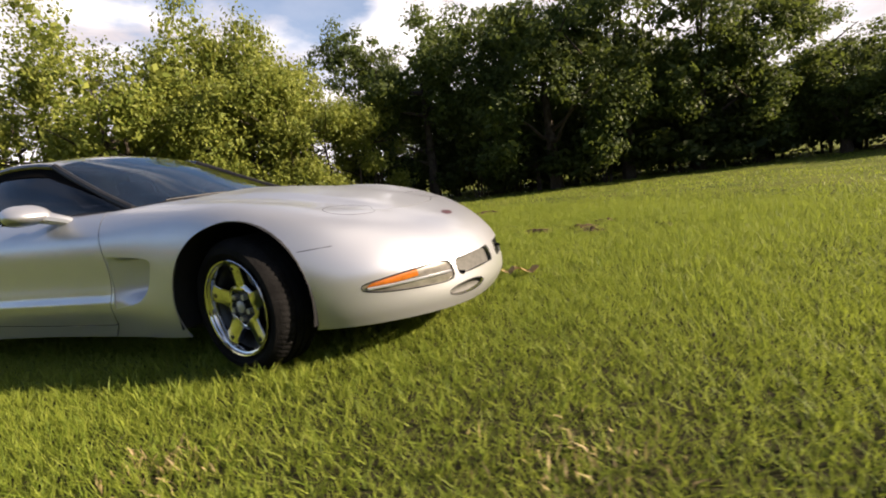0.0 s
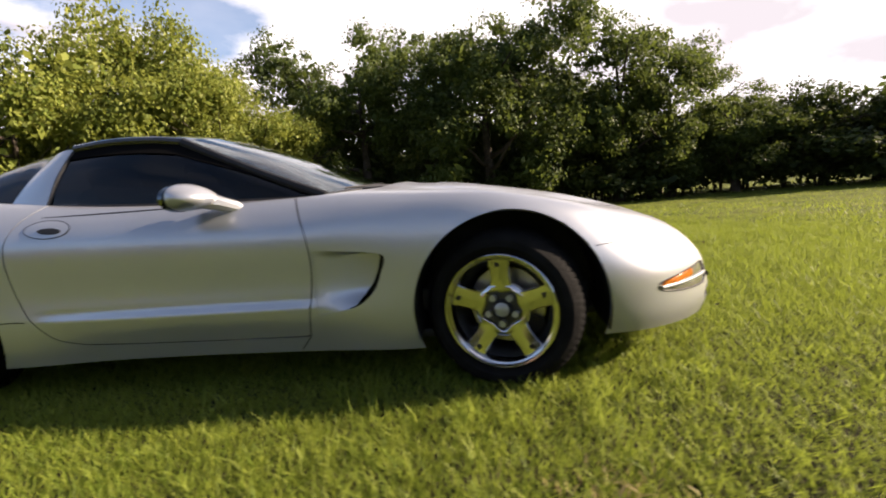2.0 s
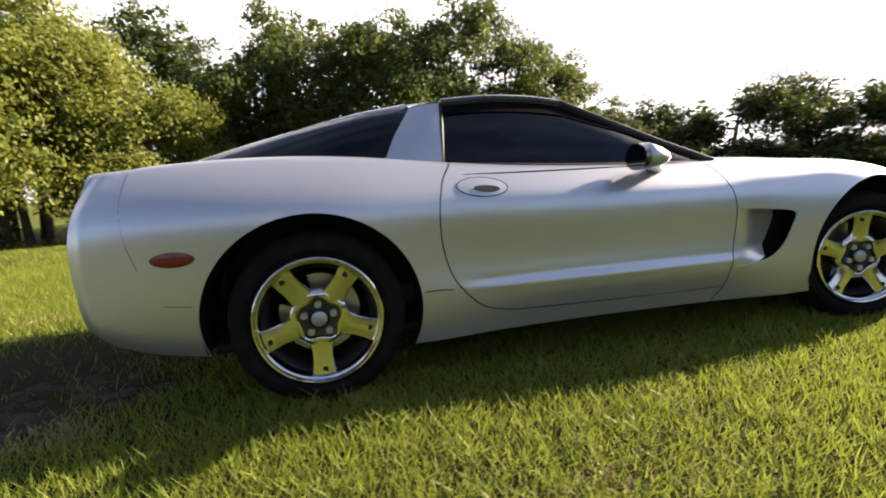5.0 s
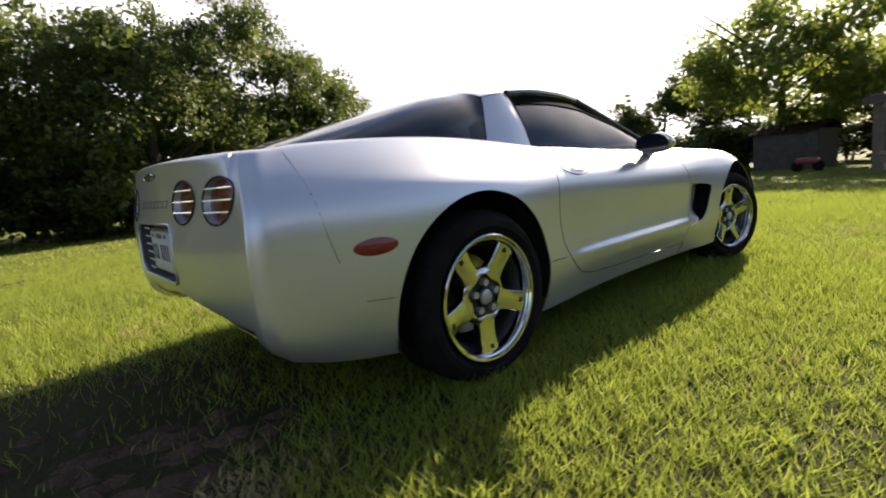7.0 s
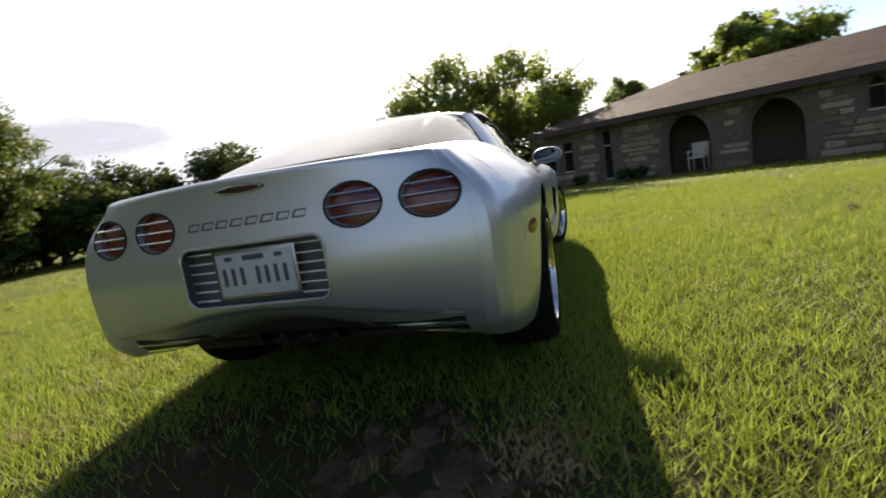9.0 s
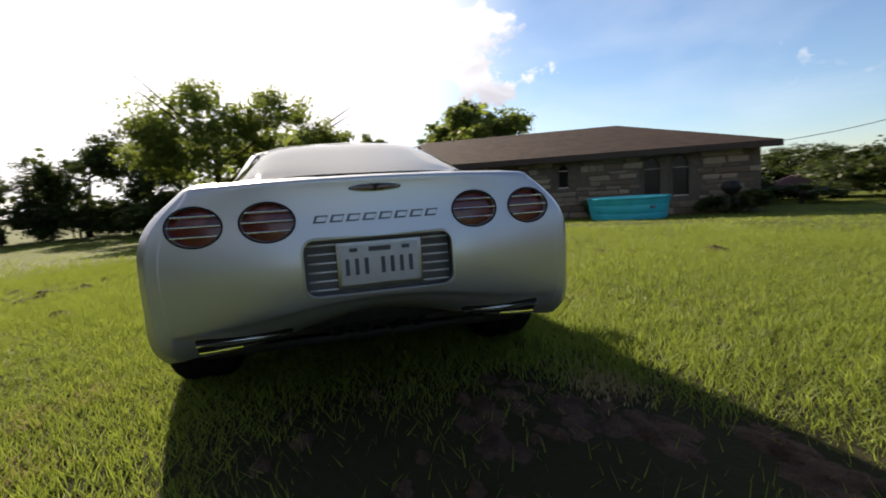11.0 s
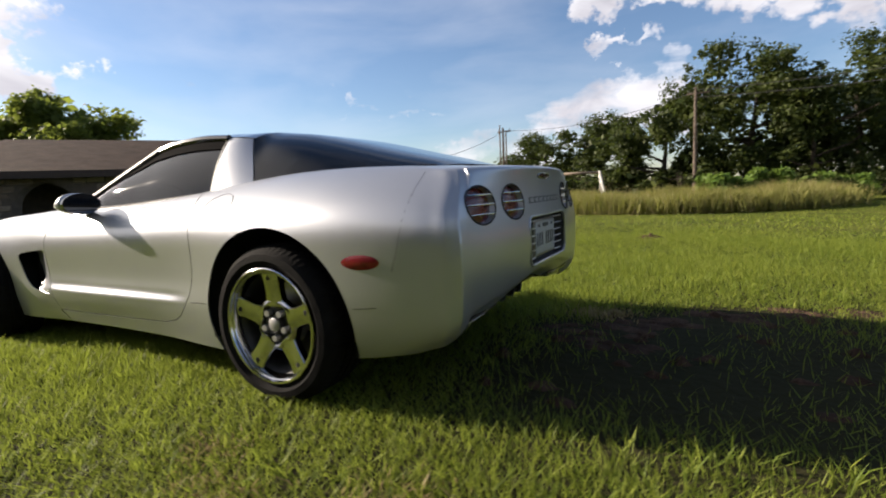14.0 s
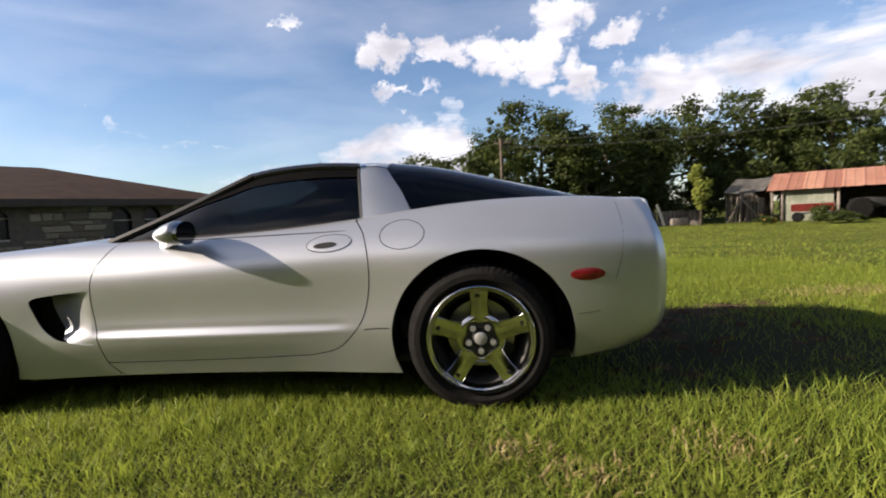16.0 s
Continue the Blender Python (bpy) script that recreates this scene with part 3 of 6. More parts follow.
plant(oak_a, ((-3.6, 15.6, 1.02, 1.02, 10), (1.0, 15.4, 1.06, 1.06, 130), (6.0, 17.4, 1.05, 1.07, 250), (10.3, 17.6, .8, .60, 70)))
plant(oak_b, ((-1.3, 16.6, 1, 1.06, 40), (3.5, 16.6, 1.05, 1.07, 200), (8.0, 17.8, .9, .86, 300), (11.6, 20.4, .9, .60, 10), (-6.0, 17.0, 1.0, 1.06, 120)))
plant(light_a, ((-8.6, 10.8, 1.08, 1.22, 0), (-11.6, 8.8, 1.25, 1.40, 80), (-10.4, 11.6, 1.1, 1.45, 150), (-15, 9, 1.3, 1.3, 200), (-12.5, 12.5, 1.2, 1.3, 300), (-18.5, 7, 1.3, 1.3, 20)))
plant(light_b, ((-6.3, 12.0, .95, 1.0, 30), (-9.4, 13, 1.25, 1.60, 100), (-7.4, 11.4, .98, 1.16, 190), (-5.4, 13.4, .85, .92, 260)))
plant(deep_a, ((-4.4, -25.5, 1.0, 1.0, 0), (-9.5, -29, 1.05, 1.0, 70), (-14, -32, 1.12, 1.10, 140), (-19.5, -33, 1.15, 1.16, 30), (-25, -33, 1.2, 1.24, 220), (-32, -31, 1.25, 1.26, 90), (-38, -26, 1.2, 1.15, 10))) 
# Here and below, rows behind the oaks are added to keep gaps dark.
plant(deep_b, ((-.8, -24.5, .95, 1.06, 0), (2.6, -28, 1.1, .98, 60), (6, -29, 1.1, .84, 120), (-7, -24.6, .9, .95, 200), (-11.8, -28.6, .9, 1, 250), (10, -30, 1.2, .62, 10), (14.5, -30, 1.2, .5, 40), (19, -30, 1.2, .5, 290), (23, -30, 1.3, .55, 0), (-5.5, 20.5, 1, .9, 0), (-2.2, 21.5, 1, .95, 70), (1.4, 21.5, 1, .95, 140), (5, 22, 1, .95, 200),))
plant(deep_b, ((8.8, 22, 1, .9, 260), (-17, -30, 1, .9, 30), (-22.5, -29, 1, .9, 90), (-28, -28, 1, .9, 150), (14, 18.4, .95, .72, 10), (17, 17.5, 1.05, .84, 100), (20.5, 16.5, 1.15, .92, 200), (24, 14, 1, .75, 300), (25.5, 11, 1, 1, 50), (26, 8, .9, .95, 150),), False)
plant(bush, ((-3, 17.5, 1.2, 1.2, 0), (-.4, 17.8, 1.3, 1.3, 50), (2.2, 17.6, 1.3, 1.3, 100), (4.8, 18.4, 1.3, 1.3, 150), (7.4, 18.6, 1.3, 1.3, 200), (9.9, 18.6, 1.3, 1.2, 250), (12.4, 17.8, 1.2, 1.1, 300), (-5.2, 15.2, 1.1, 1.1, 10), (.9, 19.4, 1.5, 1.6, 80), (-2, 19.4, 1.5, 1.6, 130), (4, 20, 1.5, 1.6, 160), (7, 20.5, 1.5, 1.6, 20), (22, 7, 1.3, 1, 10), (23, 4, 1.3, .9, 60), (9, -27.5, 1.5, .9, 10),))
plant(bush, ((12.5, -28, 1.6, .9, 50), (16, -28, 1.6, .9, 100), (20, -28, 1.6, .9, 160), (5.5, -27, 1.5, .9, 210), (2, -25.5, 1.4, .9, 270), (-1.5, -23.4, 1.3, .9, 330), (24, -27, 1.6, .9, 20), (28, -25, 1.6, .9, 70), (13.5, 16.8, 1.4, .9, 10), (16.2, 16.2, 1.4, .9, 60), (19, 15.4, 1.4, .9, 110), (22, 13.8, 1.4, .9, 160), (24, 11.2, 1.4, .9, 200), (25, 8.6, 1.4, .9, 250), (24.5, 6.4, 1.5, 1, 20),), False)
plant(bush, ((25.5, 3, 1.6, 1.1, 90), (24.8, .6, 1.5, 1.1, 140), (22.6, 5.6, 1.2, .9, 240), (-1.6, 15.8, 1, .8, 40), (.3, 15.9, 1, .8, 140), (2.4, 16, 1, .9, 200), (4.9, 16.8, 1.1, .9, 260), (7.2, 17, 1.1, .9, 320), (9.4, -16.6, 1.0, .36, 10), (12.4, -17.4, 1.1, .5, 90), (13.6, -17.6, 1.3, .9, 170), (8.2, -20.5, 1.2, .8, 250), (10.6, -21, 1.4, .95, 300), (5.6, -21.6, 1.3, .85, 40), (3, -20.8, 1.1, .75, 120),), False)
plant(bush, ((-5.8, 11, .7, .6, 30), (9.2, 19.4, 1.6, 1.5, 60), (11.4, 19.6, 1.6, 1.5, 120), (13.8, 19.8, 1.6, 1.5, 200), (16.2, 18.9, 1.6, 1.4, 260), (6.2, 19.2, 1.5, 1.5, 330)), False)
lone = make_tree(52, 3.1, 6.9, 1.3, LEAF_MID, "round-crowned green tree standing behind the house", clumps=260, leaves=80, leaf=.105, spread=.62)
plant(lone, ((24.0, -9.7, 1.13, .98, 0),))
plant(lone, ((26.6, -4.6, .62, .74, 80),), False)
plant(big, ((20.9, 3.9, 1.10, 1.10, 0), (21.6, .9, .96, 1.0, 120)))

# ---- house ----
HA, HB = Vector((15.56, .24, 0)), Vector((7.38, -12.79, 0))
H_DIR = (HB - HA).normalized()
H_LEN = (HB - HA).length
H_IN = Vector((-H_DIR.y, H_DIR.x, 0))
if H_IN.dot(Vector((1, -1, 0))) < 0:
    H_IN = -H_IN
H_Z = -.19


def hp(u, d, z):
    """A point of the house: u along its front from the north corner, d behind the front, z above its floor."""
    return HA + H_DIR * u + H_IN * d + Vector((0, 0, z + H_Z))


house = thing("house", (0, 0, 0), "low ranch house of tan fieldstone with a brown hipped roof", "house")
bm = bmesh.new()
EAVE, OVER, OVER_N = 2.05, .40, .12
DEPTH = 9.0
lo = [hp(-OVER_N, -OVER, EAVE), hp(H_LEN + OVER, -OVER, EAVE), hp(H_LEN + OVER, DEPTH, EAVE), hp(-OVER_N, DEPTH, EAVE)]
hi = [hp(4.0, 3.8, 3.30), hp(H_LEN - 3.8, 3.8, 3.30)]
v = [bm.verts.new(p) for p in lo]
w = [bm.verts.new(p) for p in hi]
for f in ((v[0], v[1], w[1], w[0]), (v[1], v[2], w[1]), (v[2], v[3], w[0], w[1]), (v[3], v[0], w[0]), (v[3], v[2], v[1], v[0])):
    bm.faces.new(f)
part("roof", bm, SHINGLE, house, "brown shingle roof", smooth=False)


# ---- house: front wall with its openings, stones, windows ----
def arch_outline(u0, u1, z0, z1, n=10):
    """A tall opening with a round head, in the plane of the front."""
    r = (u1 - u0) / 2
    rise = min(r, (z1 - z0) * .6)
    c = (u0 + u1) / 2
    return [(u0, z0), (u1, z0)] + [(c + r * math.cos(a), z1 - rise + rise * math.sin(a)) for a in (math.pi * k / n for k in range(n + 1))]


RECTS = ((.32, .98, .50, 1.56), (1.14, 1.72, .50, 1.55), (2.70, 3.20, .10, 1.72))
PORCH = ((4.83, 6.25, .0, 1.76), (7.08, 8.50, .0, 1.75))
TALL = ((9.56, 10.04, 1.02, 1.83), (12.18, 12.80, .58, 1.84), (13.00, 13.61, .58, 1.85))
HOLES = [[(a, c), (b, c), (b, d), (a, d)] for a, b, c, d in RECTS] + [arch_outline(*q) for q in PORCH + TALL]
DIST = [outline_distance(o) for o in HOLES]


def hole_at(u, z):
    return min(d(u, z) for d in DIST)


bm = bmesh.new()
nu, nz = 120, 16
grid_mesh(bm, [[(H_LEN * i / nu, 0, EAVE * j / nz) for i in range(nu + 1)] for j in range(nz + 1)])
for d in DIST:
    drop_faces = cut(bm, lambda p: d(p.x, p.z))
    bmesh.ops.delete(bm, geom=drop_faces, context="FACES")
for v in bm.verts:
    v.co = hp(v.co.x, 0, v.co.z)
solidify(bm, .22)
shift = min((v.co - HA).dot(H_IN) for v in bm.verts)
bmesh.ops.translate(bm, verts=bm.verts[:], vec=-H_IN * shift)
bmesh.ops.recalc_face_normals(bm, faces=bm.faces[:])
wall = part("wall", bm, MORTAR, house, "tan fieldstone front wall", smooth=False)
bm = bmesh.new()
v = [bm.verts.new(hp(*q)) for q in ((0, .3, 0), (0, DEPTH - .5, 0), (H_LEN, DEPTH - .5, 0), (H_LEN, .3, 0), (0, .3, EAVE), (0, DEPTH - .5, EAVE), (H_LEN, DEPTH - .5, EAVE), (H_LEN, .3, EAVE))]
for a, b, c, d in ((0, 1, 5, 4), (1, 2, 6, 5), (2, 3, 7, 6)):
    bm.faces.new((v[a], v[b], v[c], v[d]))
bmesh.ops.recalc_face_normals(bm, faces=bm.faces[:])
solidify(bm, .15)
part("back_wall", bm, MORTAR, house, "tan stone side and back walls", smooth=False)
bm = bmesh.new()
for u0, u1 in ((4.3, 9.0),):
    for q in (((u0, 1.6, 0), (u1, 1.6, 0), (u1, 1.6, EAVE), (u0, 1.6, EAVE)), ((u0, .2, 0), (u0, 1.6, 0), (u0, 1.6, EAVE), (u0, .2, EAVE)), ((u1, .2, 0), (u1, 1.6, 0), (u1, 1.6, EAVE), (u1, .2, EAVE)), ((u0, .2, .03), (u1, .2, .03), (u1, 1.6, .03), (u0, 1.6, .03))):
        bm.faces.new([bm.verts.new(hp(*r)) for r in q])
part("porch_lining", bm, MORTAR, house, "shaded porch behind the arches", smooth=False)
bm = bmesh.new()
a, b = hp(-OVER_N, -OVER - .02, EAVE - .02), hp(H_LEN + OVER, -OVER - .02, EAVE - .02)
rows = []
for dz, dd_ in ((0.02, 0), (-.17, 0), (-.17, .03), (0.02, .03)):
    rows.append([a + Vector((0, 0, dz)) + H_IN * dd_, b + Vector((0, 0, dz)) + H_IN * dd_])
grid_mesh(bm, rows + rows[:1])
part("fascia", bm, FASCIA, house, "dark brown fascia board", smooth=False)
bm = bmesh.new()
grid_mesh(bm, [[hp(-OVER_N, -OVER, EAVE - .06), hp(H_LEN + OVER, -OVER, EAVE - .06)], [hp(-OVER_N, .1, EAVE - .02), hp(H_LEN + OVER, .1, EAVE - .02)]])
part("soffit", bm, FASCIA, house, smooth=False)
FRAME_W = material("window_frame", (0.42, 0.39, 0.34), rough=0.6, vary=0.15)
for k, (u0, u1, z0, z1) in enumerate(RECTS + TALL):
    bm = bmesh.new()
    for q in (((u0 - .02, z0 - .02), (u1 + .02, z0 - .02), (u1 + .02, z1 + .02), (u0 - .02, z1 + .02)),):
        f0 = [bm.verts.new(hp(u, .14, z)) for u, z in q]
        f1 = [bm.verts.new(hp(u, .18, z)) for u, z in q]
        bm.faces.new(f0)
        bm.faces.new(f1[::-1])
        for i in range(4):
            bm.faces.new((f0[i], f0[(i + 1) % 4], f1[(i + 1) % 4], f1[i]))
    bmesh.ops.recalc_face_normals(bm, faces=bm.faces[:])
    win = part("window", bm, DARK_PANE, house, "dark window pane", smooth=False)
    zb = z0 + (z1 - z0) * .70
    for nm, za, ua, ub, w_ in (("window_bar", zb, u0, u1, .035), ("window_sill", z0 + .02, u0 - .04, u1 + .04, .05)):
        bm = bmesh.new()
        tube(bm, [hp(ua, .10, za), hp(ub, .10, za)], w_ / 2, 6)
        part(nm, bm, FRAME_W, win, "pale painted wood")

# fieldstones of the front wall
rng = random.Random(77)
stone_mesh = []
for k in range(6):
    bm = bmesh.new()
    bmesh.ops.create_cube(bm, size=1)
    for v in bm.verts:
        v.co += Vector((rng.uniform(-.09, .09), 0, rng.uniform(-.12, .12)))
        if v.co.y < 0:
            v.co.x *= .93
            v.co.z *= .88
            v.co.y += rng.uniform(-.05, .25)
    me = bpy.data.meshes.new("stone")
    bm.to_mesh(me)
    bm.free()
    me.materials.append(STONE)
    stone_mesh.append(me)
stones = []
z = .04
while z < EAVE - .12:
    hh = rng.uniform(.12, .24)
    u = rng.uniform(0, .2)
    while u < H_LEN - .1:
        ww = rng.uniform(.22, .68)
        if min(hole_at(u + ww * f, z + hh * g) for f in (0, .5, 1) for g in (0, .5, 1)) > .03 and u + ww < H_LEN:
            stones.append((u + ww / 2, z + hh / 2, ww - .025, hh - .025))
        u += ww
    z += hh
stones.sort(key=lambda s: abs(s[0] - 10))
wall_turn = math.degrees(math.atan2(H_DIR.y, H_DIR.x))
for k, (u, z, ww, hh) in enumerate(stones[:300]):
    ob = new("stone", stone_mesh[k % 6])
    ob.parent = wall
    ob.matrix_basis = Matrix.Translation(hp(u, -.008, z)) @ pose(0, 0, 0, 0, 0, wall_turn) @ Matrix.Diagonal((ww, .06, hh, 1))
if len(stones) > 300:
    bm = bmesh.new()
    for u, z, ww, hh in stones[300:]:
        bmesh.ops.create_cube(bm, size=1, matrix=Matrix.Translation(hp(u, -.008, z)) @ pose(0, 0, 0, 0, 0, wall_turn) @ Matrix.Diagonal((ww, .06, hh, 1)))
    rest = part("stonework", bm, STONE, wall, "tan fieldstones", smooth=False)
    rest["kind"] = "stuff"
# shrubs along its foot
shrub = make_tree(61, .55, .75, .02, LEAF_DEEP, "dark clipped shrub at the foot of the house", "shrub", clumps=40, leaves=40, leaf=.06, stems=2, group="house shrubs", spread=.2)
plant(shrub, [(*hp(u, -.55, 0).xy, s, s, 40 * k) for k, (u, s) in enumerate(((10.6, .85), (11.3, .8), (13.9, .75), (15.0, .95), (14.4, .8), (4.2, .6), (2.1, .55), (3.7, .6)))])

# a pale chair in the porch
WHITE_PLASTIC = material("white_plastic", (.62, .62, .60), rough=.5, vary=.1, scale=6)
pale = thing("porch_chair", (*hp(5.40, .85, 0).xy, H_Z + .03), "white plastic chair under the porch arch", "chair", turn=wall_turn)
for nm, sz_, at_ in (("seat", (.50, .46, .05), (0, 0, .40)), ("backrest", (.50, .05, .42), (0, .22, .64)), ("armrest", (.05, .44, .04), (-.25, 0, .60)), ("armrest", (.05, .44, .04), (.25, 0, .60))):
    bm = bmesh.new()
    box(bm, sz_, at_, .012)
    part(nm, bm, WHITE_PLASTIC, pale)
for dx in (-.22, .22):
    for dy in (-.2, .2):
        bm = bmesh.new()
        tube(bm, [(dx, dy, 0), (dx, dy, .40 if dy > 0 else .60)], .02, 6)
        part("leg", bm, WHITE_PLASTIC, pale)

# ---- stock tank ----
TANK_BLUE = material("turquoise_plastic", (0.025, 0.40, 0.50), rough=0.4, vary=0.12, scale=3, bump=.05)
tank = thing("stock_tank", (7.7, -8.42, ground_z(7.7, -8.42)), "round turquoise plastic tank standing on the lawn", "water tank")
bm = bmesh.new()
n = 64
prof = [(.96, 0), (.98, .06), (1.00, .16), (.995, .20), (1.02, .24), (1.04, .38), (1.035, .42), (1.06, .46), (1.075, .56), (1.11, .585), (1.11, .625), (1.07, .63), (1.05, .58), (.97, .05), (.02, .05)]
rings = []
for r, z in prof:
    rings.append([bm.verts.new((r * math.cos(2 * math.pi * k / n) * (1 + (.006 if k % 4 < 2 and z < .58 else 0)), r * math.sin(2 * math.pi * k / n) * (1 + (.006 if k % 4 < 2 and z < .58 else 0)), z)) for k in range(n)])
for a, b in zip(rings, rings[1:]):
    for k in range(n):
        bm.faces.new((a[k], a[(k + 1) % n], b[(k + 1) % n], b[k]))
bm.faces.new(rings[-1])
bmesh.ops.recalc_face_normals(bm, faces=bm.faces[:])
part("shell", bm, TANK_BLUE, tank, "turquoise ribbed shell")
bm = bmesh.new()
box(bm, (.03, .16, .09), (-1.03, .02, .36), .01)
part("mark", bm, LETTER, tank, "small dark mark")

# ---- things by the house's end ----
RED_PAINT = material("faded_red_paint", (0.14, 0.015, 0.013), rough=0.5, vary=0.3, scale=5)
grill = thing("barbecue", (*hp(14.3, -1.1, 0).xy, H_Z), "dark kettle barbecue on legs beside the wall", "barbecue")
bm = bmesh.new()
lathe(bm, [(.02, -.20), (.16, -.16), (.25, -.05), (.26, .0), (.25, .06), (.17, .17), (.02, .2)], 20)
bmesh.ops.transform(bm, matrix=Matrix.Translation((0, 0, .78)) @ Matrix.Rotation(radians(90), 4, "X"), verts=bm.verts[:])
bmesh.ops.recalc_face_normals(bm, faces=bm.faces[:])
part("bowl", bm, BLACK_TRIM, grill, "black bowl and lid")
for k in range(3):
    bm = bmesh.new()
    a = 2 * math.pi * k / 3
    tube(bm, [(.12 * math.cos(a), .12 * math.sin(a), .62), (.27 * math.cos(a), .27 * math.sin(a), 0)], .014, 6)
    part("leg", bm, DARK_METAL, grill)
seat = thing("garden_chair", (7.6, -19.2, -.19), "small faded red garden chair before the hedge", "chair")
bm = bmesh.new()
box(bm, (.45, .42, .06), (0, 0, .55), .02)
box(bm, (.45, .06, .36), (0, -.2, .76), .02)
part("seat", bm, RED_PAINT, seat, "faded red seat and back")
for dx, dy in ((-.2, -.17), (.2, -.17), (-.2, .17), (.2, .17)):
    bm = bmesh.new()
    tube(bm, [(dx, dy, 0), (dx, dy, .54)], .02, 6)
    part("leg", bm, DARK_METAL, seat)
low = thing("parked_car", (11.6, -19.6, -.19), "low dark red parked car by the house end", "car", turn=35)
bm = bmesh.new()
rows = []
for x, zt, w_ in ((-1.9, .45, .6), (-1.8, .62, .72), (-1.2, .70, .78), (-.7, .95, .70), (.3, .98, .68), (.9, .72, .76), (1.7, .62, .74), (1.9, .40, .6)):
    rows.append([(x, w_ * s, z) for s, z in ((-1, .25), (-1, .25 + (zt - .25) * .6), (-.75, zt), (0, zt + .03), (.75, zt), (1, .25 + (zt - .25) * .6), (1, .25))])
grid_mesh(bm, rows)
bmesh.ops.recalc_face_normals(bm, faces=bm.faces[:])
part("body", bm, material("dark_red_paint", (0.055, 0.012, 0.012), rough=.5, coat=.1, vary=.2), low, "dark red body")
for dx in (-1.2, 1.2):
    for dy in (-.7, .7):
        bm = bmesh.new()
        lathe(bm, [(.02, -.08), (.28, -.08), (.3, 0), (.28, .08), (.02, .08)], 20)
        bmesh.ops.translate(bm, verts=bm.verts[:], vec=(dx, dy, .3))
        part("wheel", bm, RUBBER, low)

# ---- dark shed below the big tree ----
SHED_WOOD = material("dark_boards", (0.035, 0.030, 0.026), rough=.85, vary=.35, scale=6, bump=.4, bump_scale=30)
shed = thing("shed", (20.6, 3.4, -.2), "low dark shed in the shade of the big tree", "shed", turn=-8)
bm = bmesh.new()
box(bm, (1.8, 2.2, 1.45), (0, 0, .72), .02)
part("wall", bm, SHED_WOOD, shed, "dark board walls", smooth=False)
bm = bmesh.new()
grid_mesh(bm, [[(-1.1, -1.25, 1.42), (-1.1, 1.25, 1.42)], [(0, -1.25, 1.75), (0, 1.25, 1.75)], [(1.1, -1.25, 1.42), (1.1, 1.25, 1.42)]])
solidify(bm, .06)
part("roof", bm, SHINGLE, shed, "dark low roof", smooth=False)
barrow = thing("red_barrow", (17.6, 2.3, -.19), "small red cart in the shade by the house", "cart")
bm = bmesh.new()
box(bm, (.4, .6, .2), (0, 0, .36), .04)
part("tray", bm, RED_PAINT, barrow, "red tray")
for dy in (-.3, .3):
    bm = bmesh.new()
    lathe(bm, [(.02, -.04), (.17, -.04), (.18, 0), (.17, .04), (.02, .04)], 16)
    bmesh.ops.transform(bm, matrix=Matrix.Translation((0, dy, .18)) @ Matrix.Rotation(radians(90), 4, "Z"), verts=bm.verts[:])
    part("wheel", bm, RUBBER, barrow)

# ---- tall grass bank, creeper and swing frame ----
rng = np.random.default_rng(33)
k = 34000
t_ = rng.uniform(0, 1, k)
cx = 3.6 - 10.2 * t_
cy = -17.0 + 3.6 * np.sin(np.pi * np.clip(t_ * .95 + .02, 0, 1)) ** .8 - rng.uniform(0, 1, k) * 2.4 + rng.normal(0, .25, k)
tall = np.stack((cx + rng.normal(0, .3, k), cy), 1)
blades("tall_grass", tall, .70, .022, GRASS_TALL, .75, "tall uncut yellow-green grass on a bank", 34)
blades("seed_heads", tall[::7] + np.array((.05, -.1)), .86, .014, DRY_TALL, .7, "dry tan seed heads standing out of the tall grass", 36, True)
creeper = make_tree(71, .95, 1.05, .1, leaf_material("creeper_leaves", (0.0432, 0.0864, 0.0144), (0.1008, 0.1584, 0.0288), (0.144, 0.216, 0.036)), "broad-leaved green creeper behind the tall grass", "creeper", clumps=60, leaves=30, leaf=.14, stems=3, group="creeper patch", spread=.35)
plant(creeper, ((-3.2, -18.6, 1, 1.0, 0), (-4.7, -19.0, 1, 1.1, 60), (-6.2, -19.4, 1.0, .9, 130), (-7.4, -19.8, .8, .8, 200)))
SWING_W = material("weathered_white_paint", (0.396, 0.3888, 0.36), rough=.6, vary=.25, scale=6)
swing = thing("swing_frame", (1.80, -18.4, -.19), "weathered white A-frame swing behind the tall grass", "swing", turn=5)
bm = bmesh.new()
tube(bm, [(-.85, 0, 1.46), (.85, 0, 1.46)], .055, 8)
part("top_bar", bm, material("weathered_bar", (0.15, 0.115, 0.085), rough=.85, vary=.3, scale=6), swing, "weathered brown wooden bar")
for sx in (-.8, .8):
    for sy in (-.75, .75):
        bm = bmesh.new()
        tube(bm, [(sx, sy * .1, 1.50), (sx * (1.48 if sy > 0 else 1.04), sy, 0)], .048, 8)
        part("leg", bm, SWING_W, swing)
    bm = bmesh.new()
    box(bm, (.05, 1.10, .11), (sx * 1.17, 0, .50), .01, Matrix.Rotation(radians(-13 if sx > 0 else 13), 4, "Z"))
    part("brace", bm, SWING_W, swing)
    bm = bmesh.new()
    box(bm, (.05, .36, .09), (sx * 1.04, 0, 1.22), .01)
    part("brace", bm, SWING_W, swing)
bm = bmesh.new()
box(bm, (.5, .2, .04), (0, 0, .55), .01)
part("seat", bm, SWING_W, swing)
for sx in (-.22, .22):
    bm = bmesh.new()
    tube(bm, [(sx, 0, 1.46), (sx, 0, .56)], .008, 5)
    part("rope", bm, BARK, swing)

